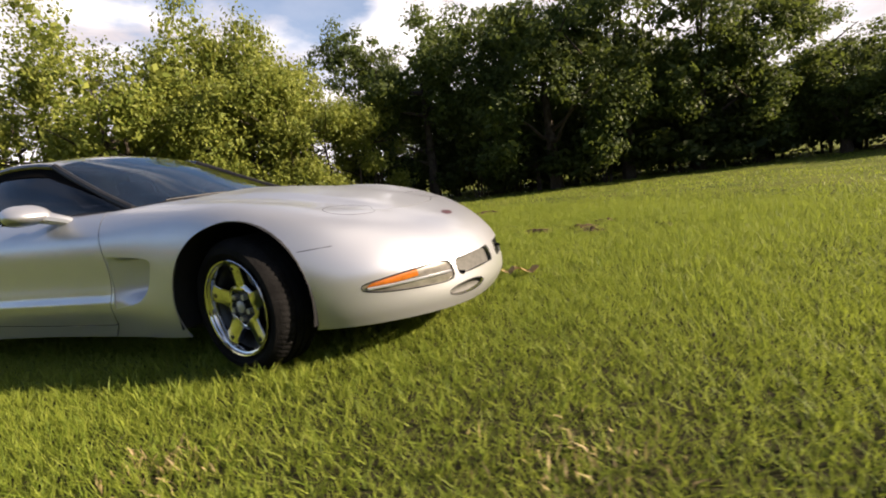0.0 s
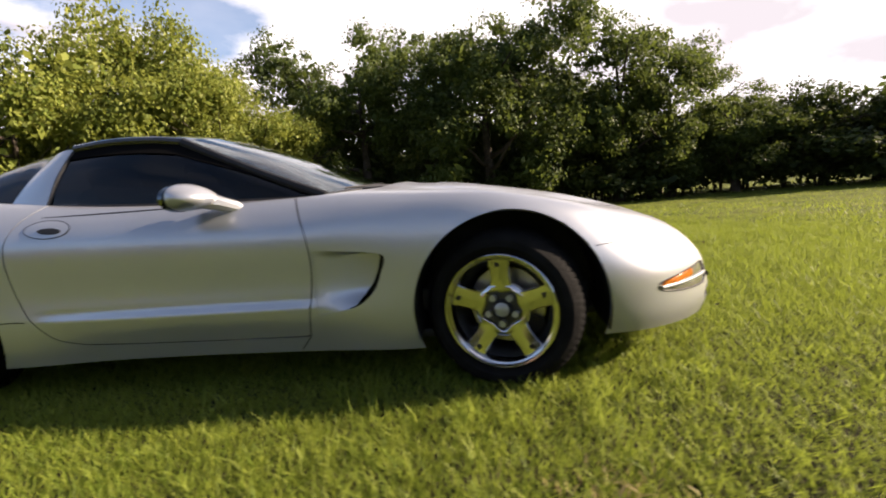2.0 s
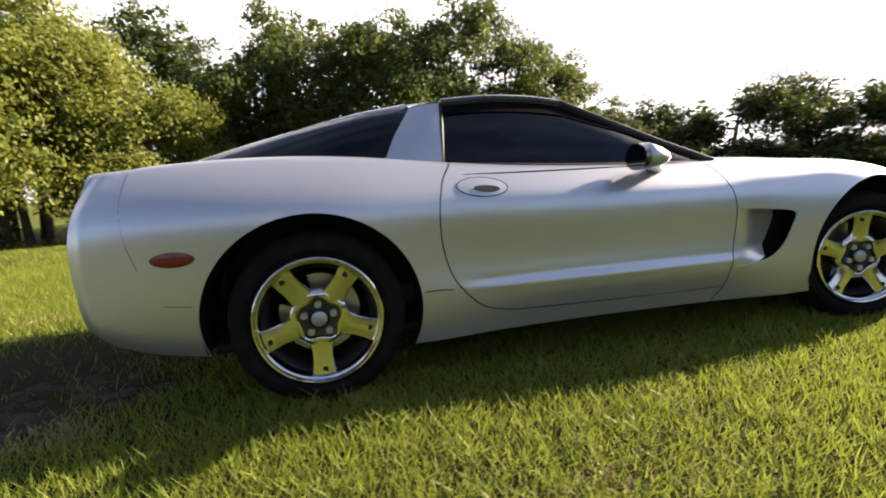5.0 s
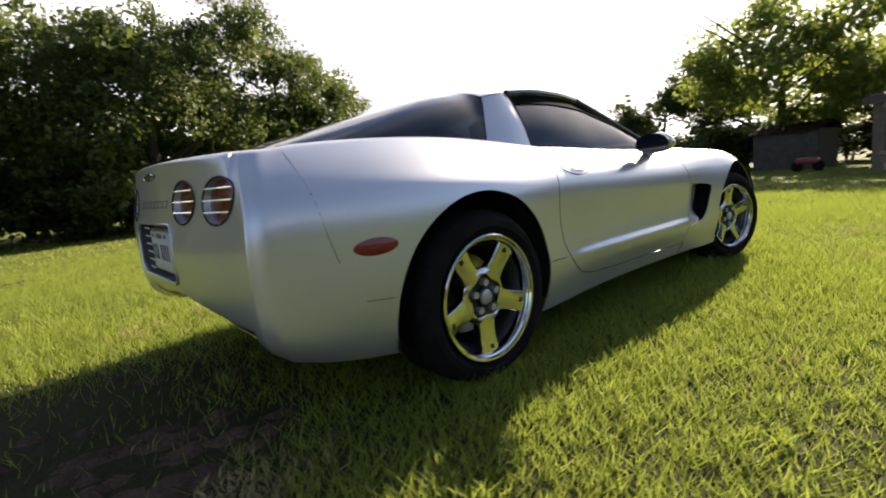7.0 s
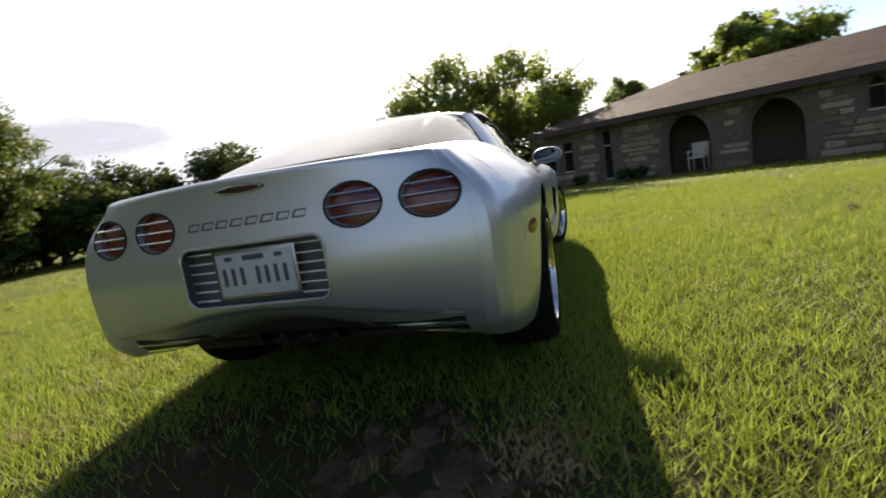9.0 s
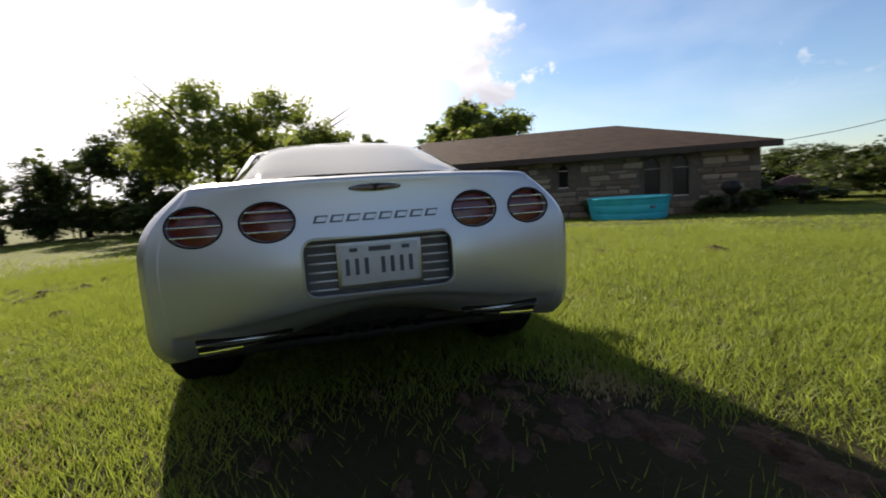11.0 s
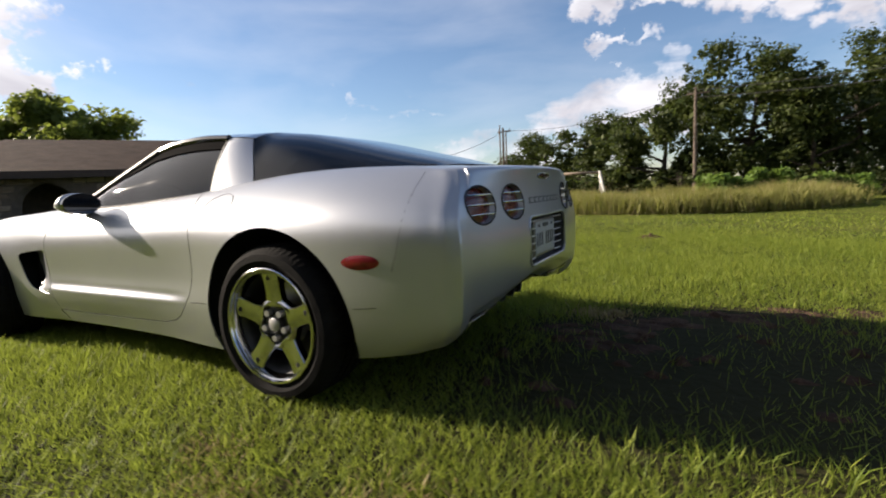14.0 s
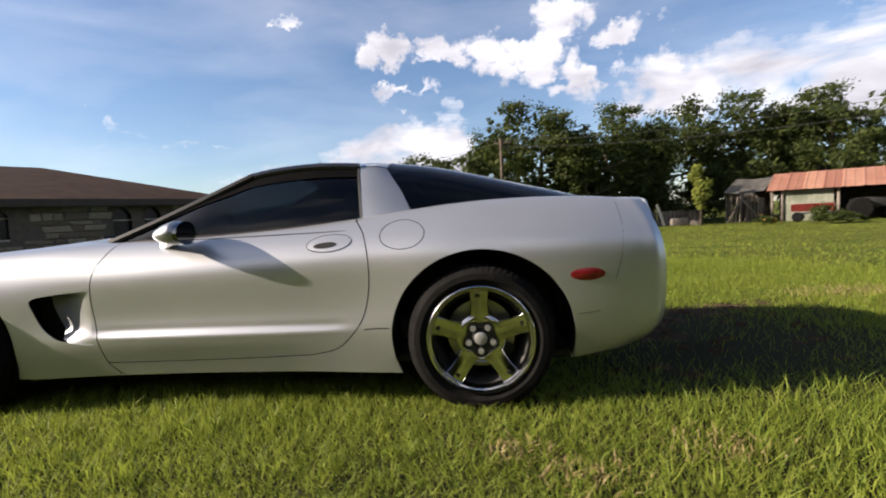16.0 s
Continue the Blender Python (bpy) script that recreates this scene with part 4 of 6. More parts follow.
# ---- poles and wires ----
POLE = material("pole_wood", (0.095, 0.072, 0.056), rough=.9, vary=.3, scale=5, bump=.4, bump_scale=20)
for x, y, h in ((8.6, -27.5, 4.75), (-2.35, -22.2, 4.9)):
    p_ = thing("utility_pole", (x, y, -.19), "weathered wooden utility pole with a short crossarm", "pole", "utility poles")
    bm = bmesh.new()
    tube(bm, [(0, 0, -.2), (0, 0, h * .5), (0, 0, h)], [.085, .075, .06], 10)
    part("shaft", bm, POLE, p_)
    for q in (-.2, .2) if x > 0 else ():
        bm = bmesh.new()
        tube(bm, [(q, .04, -.2), (q, .03, h + q)], [.055, .04], 8)
        part("stay_post", bm, POLE, p_)
    bm = bmesh.new()
    box(bm, (.9, .06, .07), (-.1, 0, h - .25), .01)
    part("crossarm", bm, POLE, p_)
    for q in (-.45, .25):
        bm = bmesh.new()
        tube(bm, [(q, 0, h - .22), (q, 0, h - .08)], .028, 6)
        part("insulator", bm, DARK_METAL, p_)
WIRE = material("wire", (0.03, 0.03, 0.03), rough=.6, vary=.2)
for a, b, sag in (((7.2, -12.9, 1.80), (8.5, -27.5, 4.4), .35), ((8.6, -27.5, 4.4), (-2.35, -22.2, 4.55), .5), ((-2.35, -22.2, 4.6), (-20, -16, 4.9), .5), ((-2.35, -22.2, 4.3), (-20, -15, 4.2), .5)):
    bm = bmesh.new()
    A, B = Vector(a), Vector(b)
    tube(bm, [A.lerp(B, q / 16) - Vector((0, 0, sag * 4 * (q / 16) * (1 - q / 16))) for q in range(17)], .011, 5)
    w_ = mesh_object("wire", bm, WIRE)
    tagged(w_, "thin dark overhead wire strung between poles", "wire", "overhead wires")

# ---- barn, old shed, fence and machines ----
BARN_ROOF = material("rusty_tin", (0.216, 0.0936, 0.0612), rough=.6, second=(0.3312, 0.1728, 0.1152), scale=1.6, fine=.3, per="object")
BARN_WALL = material("faded_tin_wall", (0.085, 0.098, 0.066), rough=.75, second=(0.18, 0.186, 0.15), scale=2.2, fine=.4)
OLD_WOOD = material("grey_old_wood", (0.072, 0.0612, 0.0504), rough=.9, second=(0.1728, 0.1512, 0.1296), scale=4, per="object", bump=.5, bump_scale=25)
B_AT, B_TURN = Vector((-12.43, -26.15, -.19)), 145.0


def bp_(s, d, z):
    """s along the row of sheds, d behind their front, z up."""
    c, n_ = math.cos(radians(B_TURN)), math.sin(radians(B_TURN))
    return Vector((B_AT.x + c * s - n_ * d, B_AT.y + n_ * s + c * d, B_AT.z + z))


barn = thing("barn", (0, 0, 0), "long low barn with a rusty reddish tin roof and open bays", "barn")
for k in range(20):
    s0, s1 = 4.3 + 15 * k / 20, 4.3 + 15 * (k + 1) / 20
    bm = bmesh.new()
    rows = []
    for s, lift in ((s0, .004), (s0 + .06, .034), (s0 + .12, .004), (s0 + .38, .004), (s0 + .42, .022), (s0 + .46, .004), (s1 + .02, 0)):
        rows.append([bp_(s, -.5, 1.56 + lift), bp_(s, 2.6, 2.52 + lift), bp_(s, 5.6, 1.60 + lift)])
    grid_mesh(bm, rows)
    part("roof_sheet", bm, BARN_ROOF, barn, "rusty red tin roof sheet", smooth=False)
for s0, s1 in ((5.0, 7.1),):
    for k in range(int((s1 - s0) / .22)):
        bm = bmesh.new()
        a = s0 + k * .22
        q = [bp_(a, 0, 0), bp_(a + .212, 0, 0), bp_(a + .212, 0, 1.66), bp_(a, 0, 1.66)]
        r = [p - (bp_(0, .03 + .012 * (k % 2), 0) - bp_(0, 0, 0)) for p in q]
        f0, f1 = [bm.verts.new(p) for p in q], [bm.verts.new(p) for p in r]
        bm.faces.new(f0)
        bm.faces.new(f1[::-1])
        for i in range(4):
            bm.faces.new((f0[i], f1[i], f1[(i + 1) % 4], f0[(i + 1) % 4]))
        bmesh.ops.recalc_face_normals(bm, faces=bm.faces[:])
        part("panel", bm, BARN_WALL, barn, smooth=False)
for s in (4.5, 4.93, 7.15, 9.4, 11.7, 14.3, 17):
    bm = bmesh.new()
    tube(bm, [bp_(s, -.1, 0), bp_(s, -.1, 1.64)], .06, 8)
    part("post", bm, OLD_WOOD, barn)
bm = bmesh.new()
grid_mesh(bm, [[bp_(4.3, 5.3, 0), bp_(19, 5.3, 0)], [bp_(4.3, 5.3, 1.8), bp_(19, 5.3, 1.8)]])
part("back_wall", bm, SHED_WOOD, barn, "dark back wall", smooth=False)
old = thing("old_shed", (0, 0, 0), "tumbledown grey wooden shed with a sagging tin roof", "shed")
bm = bmesh.new()
grid_mesh(bm, [[bp_(2.35 + 1.85 * k / 12, -.4, 1.62 - .10 * math.sin(math.pi * k / 12)), bp_(2.55 + 1.85 * k / 12, 2.4, 2.42 - .08 * math.sin(math.pi * k / 12))] for k in range(13)])
solidify(bm, .04)
part("roof", bm, material("grey_tin", (.10, .095, .09), rough=.6, second=(.2, .19, .17), scale=3), old, "grey sagging tin roof")
rnd = random.Random(5)
for k in range(16):
    bm = bmesh.new()
    s = 2.4 + k * .112
    if 4 < k < 8:
        bm.free()
        continue
    tl = rnd.uniform(-.12, .12)
    tube(bm, [bp_(s, 0, 0), bp_(s + tl, 0, rnd.uniform(1.2, 1.62))], .036, 4)
    part("board", bm, OLD_WOOD, old, smooth=False)
for a, b in (((2.5, -.2, 0), (3.3, -.3, 1.45)), ((4.0, -.2, .1), (3.1, -.25, 1.35)), ((3.1, -.3, 0), (3.15, -.3, 1.6))):
    bm = bmesh.new()
    tube(bm, [bp_(*a), bp_(*b)], .05, 6)
    part("fallen_beam", bm, OLD_WOOD, old, "grey leaning beam")
bm = bmesh.new()
grid_mesh(bm, [[bp_(2.4, 2.3, 0), bp_(4.2, 2.3, 0)], [bp_(2.4, 2.3, 2.3), bp_(4.2, 2.3, 2.3)]])
part("back_wall", bm, SHED_WOOD, old, smooth=False)
fence = thing("board_fence", (0, 0, 0), "grey wooden board fence beyond the lawn", "fence")
for k in range(44):
    bm = bmesh.new()
    q = Vector((-12.9 + .18 * k, -24.6 - .085 * k, -.19))
    box(bm, (.17, .025, rnd.uniform(.72, .85)), tuple(q + Vector((0, 0, .38))), 0)
    part("board", bm, OLD_WOOD, fence, smooth=False)
wagon = thing("farm_wagon", tuple(bp_(6.2, -1.2, 0)), "red tipping farm wagon before the barn wall", "wagon", turn=B_TURN)
bm = bmesh.new()
rows = []
for x, f in ((-.8, .9), (-.78, 1), (.78, 1), (.8, .9)):
    rows.append([(x * (.9 if abs(y) < .3 else 1), y, z) for y, z in ((-.42, .85), (-.3, .5), (.3, .5), (.42, .85))])
grid_mesh(bm, rows)
solidify(bm, .03)
part("tub", bm, material("wagon_red", (0.216, 0.0324, 0.0288), rough=.45, vary=.25, scale=4), wagon, "red sheet-metal tub")
for dx in (-.55, .55):
    for dy in (-.42, .42):
        bm = bmesh.new()
        lathe(bm, [(.02, -.06), (.2, -.06), (.23, 0), (.2, .06), (.02, .06)], 18)
        bmesh.ops.translate(bm, verts=bm.verts[:], vec=(dx, dy, .23))
        part("wheel", bm, RUBBER, wagon)
bm = bmesh.new()
box(bm, (1.4, .5, .08), (0, 0, .42), .02)
tube(bm, [(1.0, 0, .42), (1.6, 0, .3)], .03, 6)
part("frame", bm, DARK_METAL, wagon)
tractor = thing("tractor", tuple(bp_(8.3, .6, 0)), "old dark tractor parked in the open barn bay", "tractor", turn=B_TURN + 15)
bm = bmesh.new()
box(bm, (1.3, .45, .5), (.3, 0, .8), .08)
box(bm, (.5, .6, .25), (-.5, 0, .85), .06)
part("bonnet", bm, DARK_METAL, tractor, "dark worn bonnet")
for dx, r, w_ in ((-.5, .52, .16), (.75, .3, .1)):
    for dy in (-.5, .5):
        bm = bmesh.new()
        lathe(bm, [(.02, -w_), (r - .08, -w_), (r, -w_ * .6), (r, w_ * .6), (r - .08, w_), (.02, w_)], 24)
        bmesh.ops.translate(bm, verts=bm.verts[:], vec=(dx, dy, r))
        part("wheel", bm, RUBBER, tractor)
bm = bmesh.new()
tube(bm, [(-.1, -.17, 1.15), (-.1, 0, 1.2), (-.1, .17, 1.15)], .02, 6)
tube(bm, [(.1, 0, 1.0), (-.1, 0, 1.18)], .02, 6)
part("steering_wheel", bm, BLACK_TRIM, tractor)
plant(make_tree(81, .42, 2.0, .15, LEAF_LIGHT, "slim bright green sapling before the old shed", "sapling", clumps=40, leaves=50, leaf=.08, spread=.25), ((-12.5, -23.4, 1.15, 1.62, 0),))
plant(bush, ((-15.5, -18.6, .45, .38, 30), (-16.4, -18.4, .35, .25, 110), (-14.2, -20.6, .3, .2, 200)), False)
YEL = thing("yellow_mower", tuple(bp_(4.5, -.9, 0)), "small yellow machine lying before the barn", "mower")
bm = bmesh.new()
box(bm, (.5, .35, .2), (0, 0, .14), .06)
tube(bm, [(.2, 0, .2), (.5, 0, .42)], .015, 6)
part("deck", bm, material("yellow_paint", (0.30, 0.19, 0.02), rough=.5, vary=.2), YEL, "yellow deck and handle")
SCRAP = thing("scrap_pile", (-11.6, -24.0, -.19), "pale scrap blocks and a leaning plank by the fence", "scrap")
for q, s_, r_ in (((0, 0, .2), (.9, .4, .4), 10), ((-.8, .2, .12), (.5, .3, .25), -20)):
    bm = bmesh.new()
    box(bm, s_, q, .02, Matrix.Rotation(radians(r_), 4, "Z"))
    part("block", bm, OLD_WOOD, SCRAP, "pale weathered block")
bm = bmesh.new()
box(bm, (.12, .05, 1.2), (.9, 0, .6), .01, Matrix.Rotation(radians(18), 4, "Y"))
part("plank", bm, SWING_W, SCRAP, "leaning pale plank")

# ---- bare soil and clods on the lawn ----
DIRT = material("bare_soil", (0.040, 0.026, 0.018), rough=.95, spec=.05, second=(0.098, 0.062, 0.043), scale=9, fine=.5, bump=.9, bump_scale=60)
rng = random.Random(404)
WORN = [(x + rng.uniform(-.7, .7) * r, y + rng.uniform(-.6, .6) * r, rng.uniform(.04, .10), rng.uniform(.008, .020)) for x, y, r in BARE for _ in range(7)]
WORN += [(x + rng.uniform(-.7, .7) * r, y + rng.uniform(-.7, .7) * r, rng.uniform(.03, .06), rng.uniform(.02, .04)) for x, y, r in THIN[:6] for _ in range(5)]
for k, (x, y, r, h) in enumerate(WORN + [(.91, 2.38, .16, .06), (2.73, 2.87, .16, .05), (2.84, 3.63, .14, .05), (.69, -4.46, .20, .07), (1.49, -3.39, .10, .05), (1.16, -3.66, .10, .05), (.77, -3.84, .09, .05),
                                       (2.1, 3.13, .18, .06), (2.61, 3.19, .14, .06), (3.48, 2.91, .08, .05), (-.56, 4.48, .25, .06), (.72, 6.16, .3, .07), (-.83, 5.33, .35, .06), (-2.74, 5.09, .25, .05), (-2.18, -5.4, .16, .07)]):
    bm = bmesh.new()
    rows = []
    for i in range(9):
        f = i / 8
        row = []
        for j in range(25):
            a = 2 * math.pi * j / 24
            rr = r * f * (1 + .55 * noise.noise((math.cos(a) * 1.9 + k * 3.1, math.sin(a) * 1.9, k)) + .25 * noise.noise((math.cos(a) * 6 + k * 1.7, math.sin(a) * 6, k)))
            px, py = x + rr * math.cos(a) * 1.3, y + rr * math.sin(a) * .8
            pz = ground_z(px, py) + h * (1 - f * f) * (.6 + .9 * abs(noise.noise((px * 14, py * 14, k)))) - .006 * f
            row.append((px, py, pz))
        rows.append(row)
    grid_mesh(bm, rows)
    bmesh.ops.remove_doubles(bm, verts=bm.verts[:], dist=.0005)
    bmesh.ops.recalc_face_normals(bm, faces=bm.faces[:])
    if sum(f.normal.z for f in bm.faces) < 0:
        bmesh.ops.reverse_faces(bm, faces=bm.faces[:])
    ob = mesh_object("bare_patch" if k < len(WORN) else "dirt_clod", bm, DIRT)
    tagged(ob, "patch of bare reddish-brown soil in the grass" if k < len(WORN) else "small heap of dug brown soil on the grass", "soil", "bare soil" if k < len(WORN) else "soil heaps")
LEAFY = material("dry_leaf", (0.38, 0.27, 0.12), rough=.8, vary=.3)
bm = bmesh.new()
for q in ((2.20, .87), (2.36, .86)):
    grid_mesh(bm, [[(q[0] + .09 * (i - 2) / 2, q[1] + .05 * (j - 1) * (1 - .4 * abs(i - 2) / 2), .062 + .025 * math.sin(i * 1.7 + j)) for i in range(5)] for j in range(3)])
solidify(bm, .003)
tagged(mesh_object("dry_leaf", bm, LEAFY), "dry tan leaves lying on the grass", "leaf")

# dry tan tufts
DRY = leaf_material("dry_grass", (.20, .155, .07), (.34, .27, .14), (.26, .21, .10), .3)
rng = np.random.default_rng(91)
dry = np.concatenate([np.stack((rng.normal(x, s * 1.3, n_), rng.normal(y, s, n_)), 1) for x, y, s, n_ in ((-1.67, 1.47, .07, 190), (-1.44, 1.29, .06, 160), (-2.21, 1.31, .08, 190), (-4.5, -1.75, .16, 500), (-4.95, -1.82, .14, 400), (-2.31, -.92, .08, 420), (-1.3, 1.9, .06, 110), (-.6, -1.7, .08, 120), (1.6, -1.6, .08, 120), (2.9, -1.4, .1, 120), (-3.3, 1.1, .07, 260))])
blades("dry_tufts", dry, .05, .008, DRY, 1.1, "dry tan grass in small worn spots", 92)


# ---- the car ----
CAR = thing("sports_car", (0, 0, 0), "silver two-door sports coupe parked on the lawn, front wheels turned", "car")

# Nine lines along half the body, from the middle of the nose round to the middle of the tail, from the sill up to the centre line.
SILL = ((2.315, 0, .172), (2.278, .33, .175), (2.125, .60, .187), (1.92, .775, .198), (1.69, .85, .205), (1.33, .86, .2), (1, .86, .185), (.75, .86, .185), (.5, .858, .187), (.1, .855, .19), (-.4, .858, .187), (-.8, .865, .18), (-1.1, .875, .18), (-1.4, .88, .2), (-1.7, .865, .225), (-1.94, .835, .258), (-2.075, .80, .292), (-2.08, .63, .303), (-2.1, .37, .345), (-2.12, 0, .42))
SKIRT = ((2.350, 0, .235), (2.308, .33, .237), (2.148, .605, .25), (1.94, .79, .26), (1.69, .87, .27), (1.33, .89, .27), (1, .885, .27), (.75, .88, .28), (.5, .876, .28), (.1, .874, .28), (-.4, .876, .28), (-.8, .885, .28), (-1.1, .9, .27), (-1.4, .905, .27), (-1.71, .89, .285), (-1.965, .862, .31), (-2.108, .832, .342), (-2.145, .69, .355), (-2.16, .375, .385), (-2.185, 0, .445))
CREASE = ((2.350, 0, .305), (2.306, .33, .307), (2.148, .605, .32), (1.945, .795, .33), (1.69, .885, .34), (1.33, .905, .35), (1, .9, .36), (.75, .893, .37), (.5, .893, .375), (.1, .895, .38), (-.4, .893, .385), (-.8, .897, .39), (-1.1, .917, .37), (-1.4, .92, .36), (-1.72, .908, .37), (-1.98, .876, .38), (-2.125, .846, .41), (-2.174, .71, .432), (-2.215, .38, .445), (-2.235, 0, .485))
FLANK = ((2.332, 0, .378), (2.292, .33, .380), (2.138, .608, .402), (1.945, .797, .404), (1.69, .89, .42), (1.33, .915, .46), (1, .905, .48), (.75, .886, .48), (.5, .874, .46), (.1, .872, .46), (-.4, .876, .465), (-.8, .89, .48), (-1.1, .925, .48), (-1.4, .933, .48), (-1.72, .922, .48), (-1.985, .882, .48), (-2.13, .846, .5), (-2.187, .72, .52), (-2.234, .385, .53), (-2.252, 0, .54))
WAIST = ((2.292, 0, .458), (2.252, .33, .460), (2.108, .603, .478), (1.925, .788, .480), (1.68, .885, .52), (1.33, .92, .6), (1, .905, .6), (.75, .89, .6), (.5, .883, .6), (.1, .882, .61), (-.4, .885, .62), (-.8, .896, .63), (-1.1, .925, .63), (-1.4, .935, .64), (-1.72, .922, .64), (-1.985, .882, .64), (-2.132, .848, .64), (-2.19, .725, .65), (-2.24, .39, .65), (-2.258, 0, .65))
SHOULDER = ((2.172, 0, .565), (2.132, .32, .575), (2.014, .575, .590), (1.862, .75, .592), (1.66, .85, .64), (1.32, .885, .73), (1, .875, .735), (.75, .868, .74), (.5, .868, .735), (.1, .866, .745), (-.4, .87, .765), (-.8, .88, .785), (-1.1, .9, .8), (-1.4, .905, .81), (-1.71, .893, .81), (-1.97, .857, .8), (-2.115, .825, .79), (-2.172, .7, .79), (-2.214, .38, .8), (-2.232, 0, .8))
RIDGE = ((1.99, 0, .648), (1.94, .3, .658), (1.88, .54, .672), (1.775, .69, .692), (1.6, .75, .745), (1.3, .77, .812), (1, .76, .832), (.75, .75, .842), (.5, .745, .842), (.1, .745, .85), (-.4, .735, .873), (-.8, .725, .905), (-1.1, .715, .935), (-1.4, .715, .952), (-1.7, .705, .953), (-1.92, .70, .938), (-2.075, .705, .913), (-2.158, .630, .911), (-2.204, .36, .918), (-2.222, 0, .920))
DECK_LINE = ((1.8, 0, .7), (1.75, .2, .715), (1.67, .34, .725), (1.55, .44, .75), (1.4, .46, .78), (1.18, .48, .81), (.95, .48, .835), (.75, .48, .86), (.55, .6, .8), (.1, .6, .74), (-.4, .6, .75), (-.8, .58, .8), (-1.1, .57, .85), (-1.4, .55, .9), (-1.7, .53, .935), (-1.88, .55, .957), (-2.02, .595, .949), (-2.122, .560, .945), (-2.188, .32, .947), (-2.210, 0, .949))
MIDDLE = ((1.6, 0, .75), (1.48, 0, .775), (1.36, 0, .8), (1.22, 0, .825), (1.1, 0, .845), (.98, 0, .86), (.88, 0, .875), (.77, 0, .885), (.62, 0, .72), (.1, 0, .4), (-.4, 0, .4), (-.8, 0, .4), (-1.1, 0, .45), (-1.4, 0, .6), (-1.72, 0, .8), (-1.88, 0, .965), (-1.98, 0, .965), (-2.05, 0, .962), (-2.10, 0, .960), (-2.14, 0, .958))
STATIONS = tuple(zip(SILL, SKIRT, CREASE, FLANK, WAIST, SHOULDER, RIDGE, DECK_LINE, MIDDLE))


def between_stations(a, b, f):
    return tuple(tuple(p + (q - p) * f for p, q in zip(s, t)) for s, t in zip(STATIONS[a], STATIONS[b]))


# more stations tighten the corner of the tail
OUT = (.010, .021, .023, .023, .023, .021, .009, .002, 0)
CORNER = tuple((x - o, y + .58 * o, z) for o, (x, y, z) in zip(OUT, between_stations(16, 17, .36)))
BESIDE = tuple((x - .52 * o, y + .30 * o, z) for o, (x, y, z) in zip(OUT, between_stations(16, 17, .70)))


def blend(a, b, f):
    return tuple(tuple(p + (q - p) * f for p, q in zip(s, t)) for s, t in zip(a, b))


STATIONS = (STATIONS[:16] + (between_stations(15, 16, .66), STATIONS[16], blend(STATIONS[16], CORNER, .66), CORNER, blend(CORNER, BESIDE, .34), BESIDE)
            + STATIONS[17:])


def body_sheet(fine=8):
    """A smooth cubic surface close through the stations, for the half with y above 0."""
    P = np.array(STATIONS, float)
    flip = np.array((1, -1, 1))

    def padded(C):
        C = np.concatenate((C[1:2] * flip, C, C[-2:-1] * flip), 0)
        return np.concatenate((2 * C[:, :1] - C[:, 1:2], C, C[:, -2:-1] * flip), 1)

    C = P.copy()
    for _ in range(3):
        E = padded(C)
        S = (E[:-2] + 4 * E[1:-1] + E[2:]) / 6
        S = (S[:, :-2] + 4 * S[:, 1:-1] + S[:, 2:]) / 6
        C = C + 0.8 * (P - S)
    E = padded(C)

    def weights(n):
        s = np.linspace(0, n - 1, (n - 1) * fine + 1)
        k = np.minimum(s.astype(int), n - 2)
        u = s - k
        W = np.zeros((len(s), n + 2))
        for i, b in enumerate(((1 - u) ** 3, 3 * u ** 3 - 6 * u ** 2 + 4, -3 * u ** 3 + 3 * u ** 2 + 3 * u + 1, u ** 3)):
            W[np.arange(len(s)), k + i] += b / 6
        return W

    S = np.einsum("ai,bj,ijk->abk", weights(P.shape[0]), weights(P.shape[1]), E)
    # the tail steps in below a crease that dips from the plate to the corners
    y, z = np.abs(S[..., 1]), S[..., 2]
    crease = np.interp(y, (0, .2, .38, .55, .70), (.488, .478, .447, .418, .402))
    t = np.clip((crease + .007 - z) / .016, 0, 1)
    side = np.clip((.76 - y) / .06, 0, 1)
    tail = np.clip((-2.0 - S[..., 0]) / .05, 0, 1)
    # a shelf along the foot of the doors, hollow above its ridge
    run = np.clip((S[..., 0] + .76) / .12, 0, 1) * np.clip((.60 - S[..., 0]) / .12, 0, 1) * (y > .8)
    tuck = np.clip((S[..., 0] + .92) / .5, 0, 1) * np.clip((.92 - S[..., 0]) / .4, 0, 1) * (y > .8)
    tuck = tuck * tuck * (3 - 2 * tuck)
    S[..., 1] -= tuck * np.sign(S[..., 1]) * .10 * np.clip(.383 - z, 0, .2)
    S[..., 1] += run * np.sign(S[..., 1]) * (.003 * np.exp(-((z - .386) / .010) ** 2) - .0055 * np.exp(-((z - .420) / .017) ** 2))
    # the hood's middle stands a little proud between two creases
    x = S[..., 0]
    lift = np.clip((.43 - .10 * np.clip((x - 1.0) / .9, 0, 1) - y) / .065, 0, 1)
    ends = np.clip((x - .80) / .25, 0, 1) * np.clip((2.02 - x) / .35, 0, 1) * (z > .6)
    S[..., 2] += .019 * lift * lift * (3 - 2 * lift) * ends
    S[..., 0] += .019 * t * t * (3 - 2 * t) * side * tail
    return S


FRONT_AXLE, REAR_AXLE = 1.3275, -1.3275
FRONT_HUB, REAR_HUB = (FRONT_AXLE, 0.79, 0.325), (REAR_AXLE, 0.79, 0.335)
FRONT_ARCH, REAR_ARCH = (1.359, .335, .386, .393), (-1.336, .345, .416, .400)


